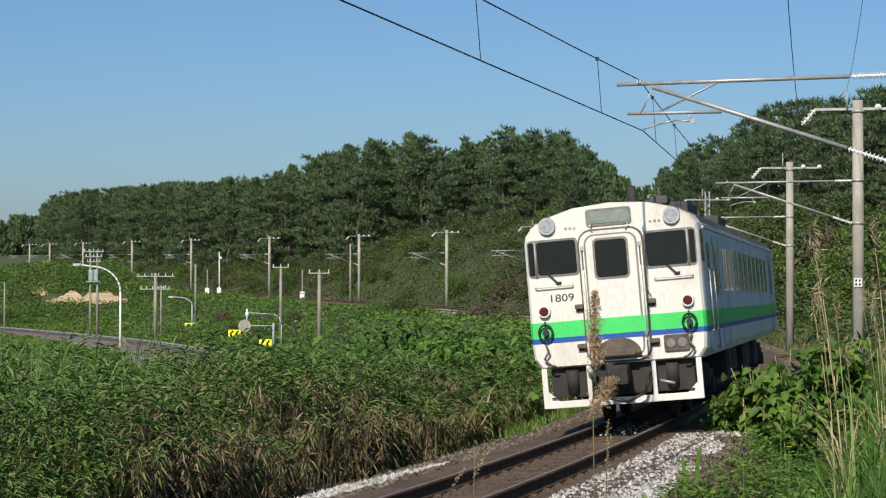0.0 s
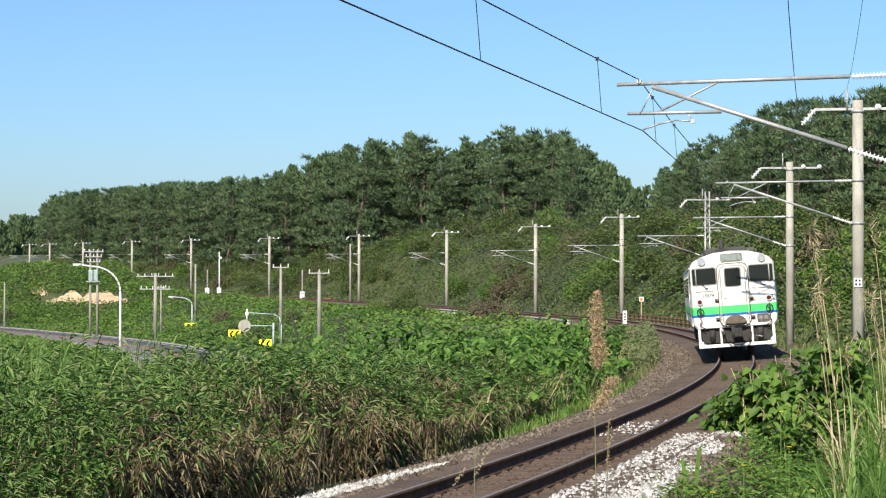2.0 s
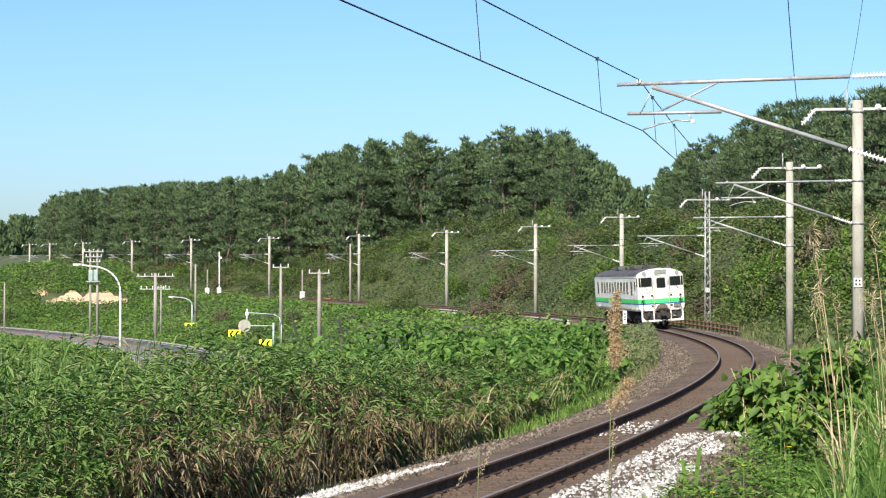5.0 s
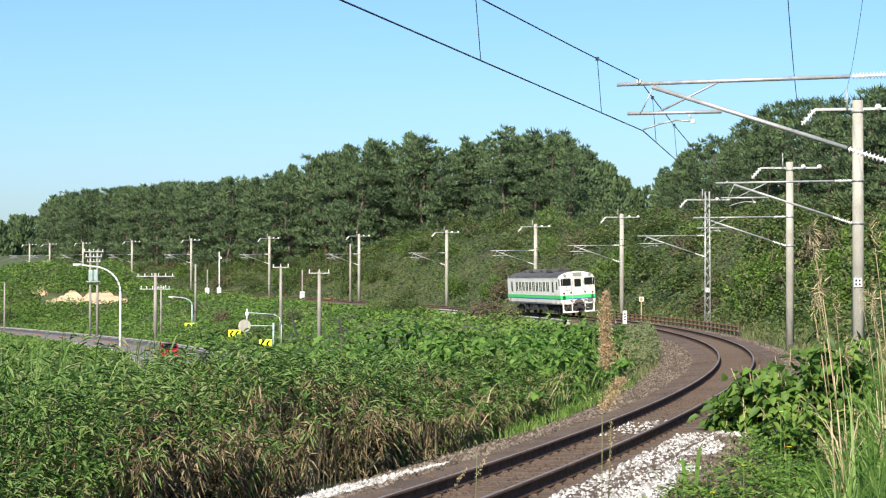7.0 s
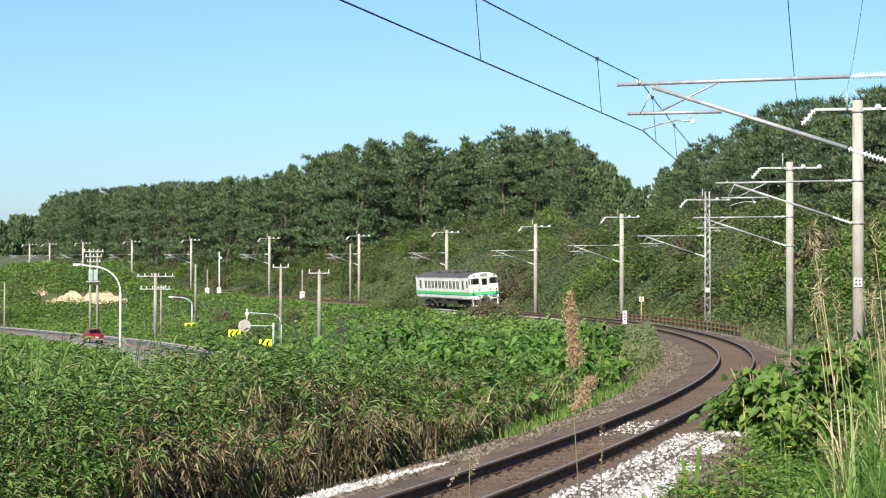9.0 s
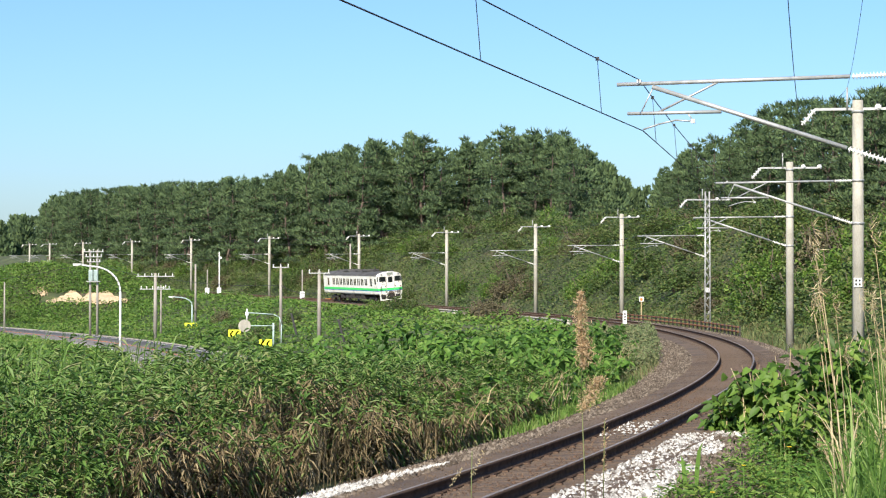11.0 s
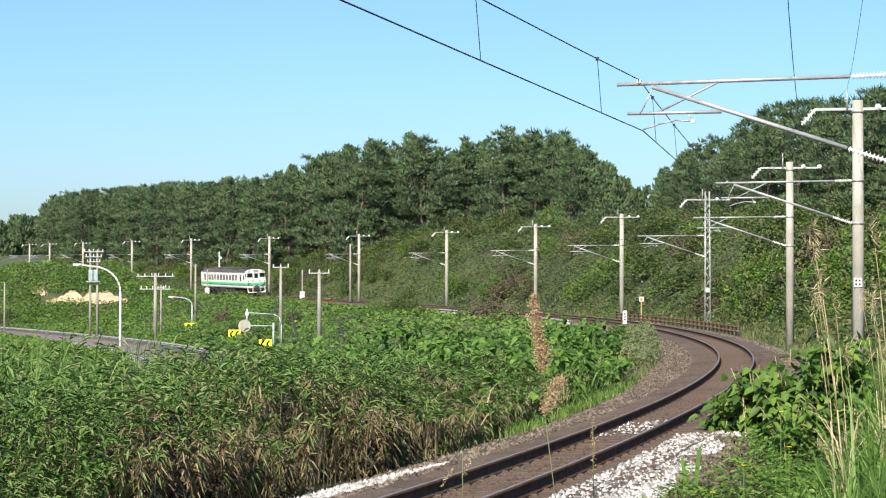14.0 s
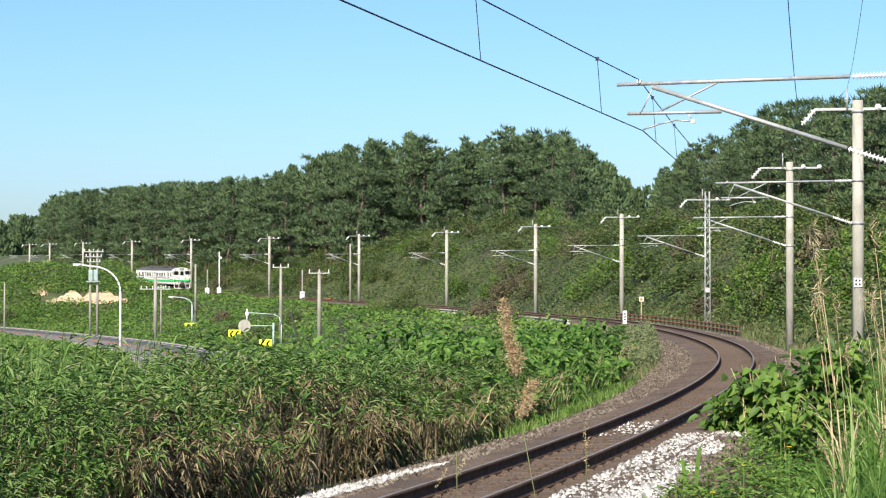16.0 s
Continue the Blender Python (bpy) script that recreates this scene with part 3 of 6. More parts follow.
M["leaf_dry"] = leaf_mat("dry_brown_leaves", [(0.07, 0.055, 0.03), (0.16, 0.125, 0.068), (0.27, 0.215, 0.12), (0.38, 0.32, 0.2)], rough=0.8, trans=0.3, patch=0.6)
M["grass"] = leaf_mat("green_grass", [(0.050, 0.11, 0.018), (0.088, 0.18, 0.028), (0.139, 0.25, 0.048), (0.218, 0.3, 0.085)], patch=0.5)
M["grass_pale"] = leaf_mat("pale_grass", [(0.075, 0.11, 0.04), (0.12, 0.165, 0.06), (0.185, 0.215, 0.09), (0.2, 0.165, 0.085)], rough=0.8, patch=0.3)
M["straw"] = leaf_mat("straw_stalks", [(0.28, 0.22, 0.12), (0.42, 0.34, 0.2), (0.5, 0.43, 0.28)], rough=0.8, trans=0.2, patch=1.0)
M["plume"] = leaf_mat("seed_plume", [(0.30, 0.21, 0.12), (0.46, 0.33, 0.19), (0.58, 0.45, 0.28)], rough=0.9, trans=0.35, patch=3.0)
# paler counterpart of leaf_green: sunlight put into the colour against the clumps' own shade
M["leaf_light"] = leaf_mat("sunlit_broad_leaves", [(0.05, 0.105, 0.018), (0.09, 0.18, 0.028), (0.14, 0.245, 0.042), (0.22, 0.3, 0.065)], trans=0.4, patch=0.8)
M["flower"] = mat("yellow_petals", (0.8, 0.6, 0.02), (0.7, 0.48, 0.015), scale=9, rough=0.6, bump=0.0)


def scatter(n, s0, s1, o0, o1):
    """Random plan points on a stretch of ground: xy, ground height, s and off."""
    s, o = rng.uniform(s0, s1, n), rng.uniform(o0, o1, n)
    p = rail(s, o, 0, False)
    z = ground_at(p[:, 0], p[:, 1])[0]
    # over the ballast shoulders the surface is the canted bed
    top = np.interp(s, SS, TZ) + o * np.interp(s, SS, TC) + np.interp(o, [-3.7, -3.5, -2.1, 2.1, 3.5, 3.6], [-0.6, -0.5, -0.24, -0.27, -1.1, -1.2])
    z = np.where(np.abs(o) < 3.6, np.maximum(z, top - 0.02), z)
    return p[:, 0], p[:, 1], z, s, o


def domes(x, y, size, seed):
    """Clumpy height in 0..1: rounded bushes side by side."""
    a = vnoise(x, y, 1 / size, seed)
    b = vnoise(x, y, 2.3 / size, seed + 1)
    return np.clip(0.25 + 0.95 * (a - 0.2) + 0.45 * (b - 0.5), 0.05, 1.2)


def foliage(x, y, z, depth, length, width, upright=0.35, droop=0.25, top_bias=0.45, wide=False, fine=False):
    """Leaves through a layer of the given depth above z, turned at random but mostly outwards and up."""
    n = len(x)
    u = rng.uniform(0, 1, n) ** top_bias
    P = np.stack([x, y, z + depth * u], 1)
    a = rng.uniform(0, 2 * np.pi, n)
    D = np.stack([np.cos(a), np.sin(a), rng.normal(upright - droop, 0.4, n)], 1)
    N = np.stack([rng.normal(0, 0.55, n), rng.normal(-0.25, 0.55, n), np.ones(n)], 1)
    if fine:
        return slips(P, D, N, length, width)
    return (broad if wide else cards)(P, D, N, length, width, 0.3, 0.12)


def thicket_top(s, off, x, y):
    """Height above the ground of the tall growth inside the curve, and its front edge."""
    t = np.interp(s, [-20, -13, -8, -4, 1, 8, 20, 40, 60, 75], [2.36, 2.3, 2.2, 2.16, 1.7, 1.5, 1.6, 1.5, 1.08, 0.6])
    front = np.interp(s, [-20, -8, 2, 8, 14, 25, 45, 60, 72], [-3.7, -3.35, -3.25, -3.3, -3.4, -3.5, -3.45, -3.6, -5.5]) - 0.35 * vnoise(s, s * 0, 0.45, 8)
    low, deep = np.interp(s, [6, 15], [0.55, 0.68]), np.interp(s, [6, 15], [1.35, 0.9])
    edge = low + (1 - low) * ease(0.1, 1.0, (front - off) / deep)
    return np.where(off < front, t * (0.74 + 0.5 * vnoise(x, y, 0.55, 5)) * edge, 0.0), front


def build_thicket():
    """Dwarf bamboo: culms with a fan of green leaves at the top and dead leaves hanging below."""
    n = 15000
    x, y, z, s, o = scatter(n, -17, 13, -14, -3.1)
    h, fr = thicket_top(s, o, x, y)
    h = h * rng.uniform(0.76, 1.02, n) * 0.97
    k = (h > 0.4) & (rng.uniform(0, 1, n) < np.interp(fr - o, [0, 1.8, 5, 10], [1.0, 0.75, 0.45, 0.3]))
    x, y, z, s, o, h, fr = (a[k] for a in (x, y, z, s, o, h, fr))
    n = len(x)
    lean = rng.normal(0, 0.13, (n, 2)) + np.array([[0.03, -0.06]]) * ease(2.0, 0.0, fr - o)[:, None]
    base = np.stack([x, y, z], 1)

    def at(i, u):
        return base[i] + np.concatenate([lean[i] * (h[i] * u ** 2)[:, None], (h[i] * u)[:, None]], 1)
    bear = x / y
    thr = np.interp(bear, [-0.226, -0.18, -0.155, -0.1, 0.0, 0.04], [0.3, 0.4, 0.64, 0.72, 0.7, 0.5]) + 0.4 * (vnoise(x, y, 1.1, 15) - 0.5) + 0.4 * ease(1.5, 0.3, fr - o) * ease(-0.19, -0.155, bear)
    # fans of green leaves
    i = np.repeat(np.arange(n), 10)
    i = i[rng.uniform(0, 1, len(i)) < np.interp(thr[i], [0.8, 1.1], [1.0, 0.12])]
    m = len(i)
    u = np.clip(1.03 - np.maximum(0.12, 1.05 - thr[i]) * rng.uniform(0, 1, m) ** 1.5, 0.08, 1.03)
    a = rng.uniform(0, 2 * np.pi, m)
    D = np.stack([np.cos(a), np.sin(a) - 0.2, rng.normal(0.0, 0.6, m) + 0.5 * ease(0.9, 1.03, u)], 1)
    N = np.stack([rng.normal(0, 0.55, m), rng.normal(-0.45, 0.5, m), np.ones(m)], 1)
    stuff("bamboo_grass", [cards(at(i, u), D, N, rng.uniform(0.09, 0.25, m), rng.uniform(0.016, 0.04, m), 0.35, 0.25)], M["leaf_bamboo"], "dense green dwarf bamboo thicket on the railway bank", "undergrowth")
    # dead leaves on the open face, with hollows left dark between the clumps
    f = np.flatnonzero((fr - o < 2.1) & (vnoise(s, o, 0.8, 77) < 0.72))
    i = np.repeat(f, 38)
    m = len(i)
    u = rng.uniform(0.04, 1.0, m) ** 0.8 * np.clip(thr[i] + 0.1, 0, 1)
    a = rng.uniform(0, 2 * np.pi, m)
    D = np.stack([np.cos(a), np.sin(a) - 0.2, rng.normal(-1.0, 0.7, m)], 1)
    N = np.stack([rng.normal(0, 0.7, m), rng.normal(-0.7, 0.5, m), np.ones(m) * 0.7], 1)
    dead = rng.uniform(0, 1, m) < np.interp(bear[i], [-0.226, -0.18, -0.15, 0.0, 0.04], [0.3, 0.4, 0.85, 0.8, 0.5])
    L, W = rng.uniform(0.09, 0.27, m), rng.uniform(0.011, 0.03, m)
    P = at(i, u)
    stuff("dry_undergrowth", [cards(P[dead], D[dead], N[dead], L[dead], W[dead], 0.5, 0.3)], M["leaf_dry"], "dead brown leaves hanging in the lower thicket", "undergrowth")
    g = ~dead
    stuff("shaded_bamboo_leaves", [cards(P[g], D[g], N[g], L[g], W[g] * 1.2, 0.4, 0.3)], M["leaf_bamboo"], "green bamboo leaves low in the thicket", "undergrowth")
    # culms, and a few pale broken ones
    q = rng.uniform(0, 1, n) < np.where(fr - o < 2.0, 0.75, 0.15)
    stuff("dry_stems", [blades(base[q], lean[q], h[q] * 0.97, rng.uniform(0.007, 0.014, q.sum()))], M["leaf_dry"], "thin brown culms among the thicket", "undergrowth")
    q = (rng.uniform(0, 1, n) < 0.05) & (fr - o < 1.2)
    stuff("straw_stems", [blades(base[q], rng.normal(0, 0.35, (q.sum(), 2)), h[q] * rng.uniform(0.4, 0.95, q.sum()), rng.uniform(0.012, 0.03, q.sum()))], M["straw"], "pale broken stalks at the face of the thicket", "undergrowth")
    # reeds standing over the thicket towards the road
    n = 4200
    x, y, z, s, o = scatter(n, -12, 9, -15, -5.4)
    k = (rng.uniform(0, 1, n) < np.interp(x / y, [-0.23, -0.17, -0.14, -0.1], [1, 0.7, 0.12, 0.0])) & (vnoise(x, y, 0.9, 12) > 0.42)
    m = k.sum()
    tall = rng.uniform(1.9, 2.75, m) * (0.8 + 0.36 * vnoise(x, y, 0.8, 13)[k])
    stuff("reed_grass", [blades(np.stack([x, y, z], 1)[k], rng.normal(0, 0.2, (m, 2)) + [0.06, 0], tall, rng.uniform(0.012, 0.032, m))], M["grass"], "tall green reed grass on the bank", "grass")


def build_knotweed():
    """Arching stems with large alternate leaves, in mounds of uneven height."""
    n = 7000
    x, y, z, s, o = scatter(n, 5, 74, -17, -3.2)
    h, fr = thicket_top(s, o, x, y)
    mound = domes(x, y, 3.4, 21)
    h = h * (0.62 + 0.62 * mound) * rng.uniform(0.8, 1.12, n)
    k = (h > 0.3) & (rng.uniform(0, 1, n) < np.interp(fr - o, [0, 3, 10], [1, 0.8, 0.4])) & (rng.uniform(0, 1, n) < np.interp(s, [5, 11, 16], [0.15, 0.6, 1.0]))
    base, h, s = np.stack([x, y, z], 1)[k], h[k], s[k]
    n = len(h)
    lean = rng.normal(0, 0.22, (n, 2)) + [0.04, -0.08]
    big = rng.uniform(0.62, 1.25, n)
    i = np.repeat(np.arange(n), 10)
    m = len(i)
    u = 1.0 - 0.75 * rng.uniform(0, 1, m) ** 1.4
    P = base[i] + np.concatenate([lean[i] * (h[i] * u ** 2)[:, None], (h[i] * u)[:, None]], 1)
    a = rng.uniform(0, 2 * np.pi, m)
    D = np.stack([np.cos(a), np.sin(a), rng.normal(-0.25, 0.35, m)], 1)
    N = np.stack([rng.normal(0, 0.4, m), rng.normal(-0.35, 0.4, m), np.ones(m)], 1)
    L = rng.uniform(0.15, 0.29, m) * big[i]
    stuff("knotweed", [broad(P, D, N, L, L * rng.uniform(0.5, 0.72, m), 0.25, 0.25)], M["leaf_green"], "lush broad-leaved knotweed on the inside of the curve", "undergrowth")
    stuff("knotweed_stems", [blades(base, lean, h, rng.uniform(0.012, 0.022, n))], M["grass_pale"], "pale green arching knotweed stems", "undergrowth")
    n = 11000
    x, y, z, s, o = scatter(n, 3, 50, -6.0, -3.0)
    h, fr = thicket_top(s, o, x, y)
    k = (h > 0.3) & (rng.uniform(0, 1, n) < ease(2.4, 0.2, fr - o))
    m = k.sum()
    stuff("tall_grass", [blades(np.stack([x, y, z], 1)[k], rng.normal(0, 0.3, (m, 2)), h[k] * rng.uniform(0.4, 1.0, m), rng.uniform(0.014, 0.034, m))], M["grass"], "tall green grass among the knotweed", "grass")
    k &= rng.uniform(0, 1, n) < 0.14
    m = k.sum()
    stuff("dry_verge_stalks", [blades(np.stack([x, y, z], 1)[k], rng.normal(0, 0.3, (m, 2)) + [0.1, -0.1], rng.uniform(0.5, 1.3, m), rng.uniform(0.014, 0.034, m))], M["straw"], "dry straw stalks at the foot of the knotweed", "undergrowth")


def build_verge():
    """Low grass along both edges of the ballast."""
    n = 26000
    x, y, z, s, o = scatter(n, 0, 75, -6.5, -2.15)
    k = rng.uniform(0, 1, n) < ease(-2.7, -3.3, o) * np.interp(s, [0, 10, 30, 45, 75], [0.1, 0.25, 0.45, 1, 1])
    m = k.sum()
    hh = np.interp(s[k], [0, 15, 28, 45, 75], [0.12, 0.14, 0.2, 0.5, 0.55]) * rng.uniform(0.4, 1.2, m)
    stuff("verge_grass", [blades(np.stack([x, y, z + 0.05], 1)[k], rng.normal(0, 0.4, (m, 2)), hh, rng.uniform(0.012, 0.03, m))], M["grass_pale"], "pale green verge grass beside the ballast", "grass")
    n = 18000
    x, y, z, s, o = scatter(n, 4, 36, -4.4, -2.6)
    k = rng.uniform(0, 1, n) < ease(-2.85, -3.25, o) * ease(34, 22, s) * ease(5, 9, s)
    m = k.sum()
    stuff("short_grass", [blades(np.stack([x, y, z + 0.02], 1)[k], rng.normal(0, 0.35, (m, 2)), rng.uniform(0.08, 0.3, m), rng.uniform(0.012, 0.03, m))], M["grass"], "short bright green grass strip beside the track", "grass")
    n = 38000
    x, y, z, s, o = scatter(n, 34, 84, -5.2, -2.2)
    mound = domes(x, y, 2.2, 24)
    inner = np.interp(s, [34, 40, 60, 84], [-3.4, -2.7, -2.4, -2.5])
    k = rng.uniform(0, 1, n) < ease(inner, inner - 0.5, o)
    h = np.interp(s, [34, 42, 60, 84], [0.5, 1.2, 1.5, 0.9]) * (0.5 + 0.75 * mound) * (0.25 + 0.75 * ease(inner + 0.1, inner - 0.6, o))
    m = k.sum()
    stuff("sage_shrubs", [foliage(x[k], y[k], z[k], h[k], rng.uniform(0.07, 0.18, m), rng.uniform(0.03, 0.07, m), upright=0.8, top_bias=0.55, fine=True)], M["leaf_sage"], "low grey-green shrubs at the edge of the ballast", "shrubs")
    n = 16000
    x, y, z, s, o = scatter(n, 38, 150, 2.5, 7.5)
    k = rng.uniform(0, 1, n) < ease(2.6, 4.2, o)
    m = k.sum()
    stuff("cutting_grass", [blades(np.stack([x, y, z], 1)[k], rng.normal(0, 0.4, (m, 2)), rng.uniform(0.2, 0.9, m), rng.uniform(0.03, 0.07, m))], M["grass_pale"], "rough pale grass at the foot of the cutting", "grass")


def bare_cut(x, y, z):
    """True on the bare sandy face of the mound."""
    b, drop = x / y, (2.41 - z) / y
    return (b > -0.206) & (b < -0.162) & (drop > 0.0094) & (drop < 0.0140) & (y > 235)


def build_lowland():
    n = 330000
    x, y, z, s, o = scatter(n, 90, 420, -75, -2.6)
    k = (rng.uniform(0, 1, n) < np.interp(s, [90, 130, 200, 420], [0.3, 0.5, 1, 0.9])) & ~on_road(x, y, 1.2)
    k &= ~bare_cut(x, y, z)
    x, y, z, s, o = x[k], y[k], z[k], s[k], o[k]
    n = len(x)
    h = 0.25 + 1.15 * domes(x, y, 7.0, 31) ** 1.5 * ease(-2.4, -6, o) * np.interp(s, [40, 140, 170], [1, 1, 0.6]) + np.interp(s, [195, 215, 262, 284, 320], [0.0, 0.45, 0.6, 1.7, 2.0]) * ease(-2.6, -4.2, o) * ease(-14, -8, o)
    stuff("vines", [foliage(x, y, z, h, rng.uniform(0.2, 0.42, n), rng.uniform(0.18, 0.34, n), top_bias=0.4, fine=True)], M["leaf_vine"], "green kudzu vines covering the low ground and bank", "undergrowth")
    n = 90000
    x, y = rng.uniform(-112, -40, n), rng.uniform(255, 318, n)
    z, s, o = ground_at(x, y)
    k = (o < -5) & ~on_road(x, y, 1.0) & (z > -4.4) & ~bare_cut(x, y, z) & (rng.uniform(0, 1, n) < 0.35 + vnoise(x, y, 0.12, 33))
    m = k.sum()
    stuff("mound_grass", [foliage(x[k], y[k], z[k], 0.15 + 0.9 * vnoise(x, y, 0.3, 34)[k], rng.uniform(0.25, 0.55, m), rng.uniform(0.15, 0.32, m), upright=0.6, fine=True)], M["leaf_vine"], "rough green growth on the sandy mound", "grass")


def build_far_meadow():
    """Green growth on the low land beyond the mound."""
    n = 26000
    y = rng.uniform(318, 620, n)
    x = y * rng.uniform(-0.25, -0.165, n)
    z, s, o = ground_at(x, y)
    k = (o < -6) & ~on_road(x, y, 1.5)
    m = k.sum()
    stuff("far_meadow", [foliage(x[k], y[k], z[k], 0.3 + 1.2 * vnoise(x, y, 0.1, 36)[k], rng.uniform(0.5, 1.0, m), rng.uniform(0.4, 0.8, m), upright=0.6, fine=True)], M["leaf_vine"], "green growth on the land beyond the mound", "undergrowth")


def build_hillside():
    n = 330000
    x, y, z, s, o = scatter(n, 38, 430, 4.2, 30)
    k = rng.uniform(0, 1, n) < np.interp(o, [4.2, 8, 22, 30], [0.5, 1, 1, 0.6])
    x, y, z, s, o = x[k], y[k], z[k], s[k], o[k]
    n = len(x)
    h = (0.3 + 2.0 * domes(x, y, 3.6, 41) ** 1.5 + 0.9 * domes(x, y, 9.0, 43) ** 2) * ease(3.8, 8.5, o) + 0.1
    stuff("hillside_scrub", [foliage(x, y, z, h, rng.uniform(0.14, 0.34, n), rng.uniform(0.12, 0.26, n), top_bias=0.4, fine=True)], M["leaf_scrub"], "mixed green scrub covering the cutting slope", "shrubs")


def make_bush(seed, leaves, length, material):
    """A rounded leafy bush about one metre in radius, with stems."""
    r = np.random.default_rng(seed)
    e = new("bush")
    bm = bmesh.new()
    for i in range(9):
        a = r.uniform(0, 6.28)
        tube(bm, (0, 0, -0.3), (math.cos(a) * 0.6, math.sin(a) * 0.6, r.uniform(0.6, 1.3)), 0.03, 0.01, n=4)
    part("stem", bm, M["bark"], e)
    c = r.normal(0, 1, (26, 3))
    c /= np.linalg.norm(c, axis=1, keepdims=True)
    c = c * r.uniform(0.45, 0.8, (26, 1))
    c[:, 2] = np.abs(c[:, 2]) * 1.15 + 0.25
    j = r.integers(0, 26, leaves)
    d = r.normal(0, 1, (leaves, 3))
    d /= np.linalg.norm(d, axis=1, keepdims=True)
    P = c[j] + d * 0.36 * r.uniform(0.5, 1.0, (leaves, 1))
    D = d + r.normal(0, 0.5, (leaves, 3)) + [0, 0, -0.2]
    N = d + [0, 0, 0.8]
    me = fast_mesh("foliage", *slips(P, D, N, r.uniform(0.7, 1.2, leaves) * length, r.uniform(0.6, 1.0, leaves) * length), material)
    ob = new("foliage", me)
    ob.parent = e
    return e


def build_bushes():
    r = np.random.default_rng(5)
    kinds = [make_bush(51, 2400, 0.10, M["leaf_scrub"]), make_bush(52, 2600, 0.088, M["leaf_light"]), make_bush(53, 2500, 0.09, M["leaf_scrub"]), make_bush(54, 1700, 0.09, M["leaf_twig"])]
    for k, l in zip(kinds, ("broad green bush on the cutting slope", "bright green bush on the cutting slope", "dark green bush on the cutting slope", "brown twiggy half-bare bush on the cutting slope")):
        tagged(k, l, "bush", "bushes of the cutting")
    used = [False] * 4
    spots = [(s, o, z) for s, o, z in zip(r.uniform(62, 300, 130), r.uniform(7, 22, 130), r.uniform(1.1, 2.4, 130))]
    spots += [(r.uniform(70, 118), r.uniform(7.5, 16), r.uniform(1.6, 3.0)) for i in range(40)]
    spots += [(s, o, z) for s, o, z in zip(r.uniform(128, 330, 70), r.uniform(20, 27, 70), r.uniform(1.6, 2.8, 70))]
    spots += [(s, o, z) for s, o, z in zip(r.uniform(236, 420, 70), r.uniform(9, 17, 70), r.uniform(1.3, 2.3, 70))]
    # by the bridge on the inside of the curve, and scattered over the low ground
    spots += [(132, -4.4, 1.9), (135, -4.6, 2.2), (138, -5.0, 1.9), (143, -4.6, 1.4), (165, -5.5, 1.5), (170, -6.0, 1.8), (176, -6.5, 1.4), (182, -6.0, 1.2)]
    spots += [(s, o, z) for s, o, z in zip(r.uniform(150, 320, 26), r.uniform(-34, -9, 26), r.uniform(0.8, 1.7, 26))]
    spots = [(rail(np.array([s]), o, 0, False)[0], w) for s, o, w in spots]
    # three bushes on the near side of the road
    spots += [(np.array([x, y, 0.0]), w) for x, y, w in ((-20.4, 139.0, 1.9), (-18.6, 138.0, 2.0), (-16.8, 137.0, 1.7))]
    for p, w in spots:
        if on_road(p[:1], p[1:2], 2.5)[0]:
            continue
        z = ground_at(p[0], p[1])[0][0]
        i = int(r.choice((0, 1, 2, 3), p=(0.34, 0.26, 0.3, 0.1))) if p[1] > 125 else int(r.choice((0, 1, 1, 2)))
        if any(abs(p[0] / p[1] - b) < 0.011 for b in (0.022, 0.041)) and p[1] > 120 and r.uniform() < 0.65:
            i = 3
        m = Matrix.Translation((p[0], p[1], z - 0.1)) @ Matrix.Rotation(r.uniform(0, 6.28), 4, 'Z')
        t = kinds[i] if not used[i] else copy_thing(kinds[i], m)
        used[i] = True
        t.matrix_basis = m @ Matrix.Diagonal((w, w, w * r.uniform(0.75, 1.1), 1))


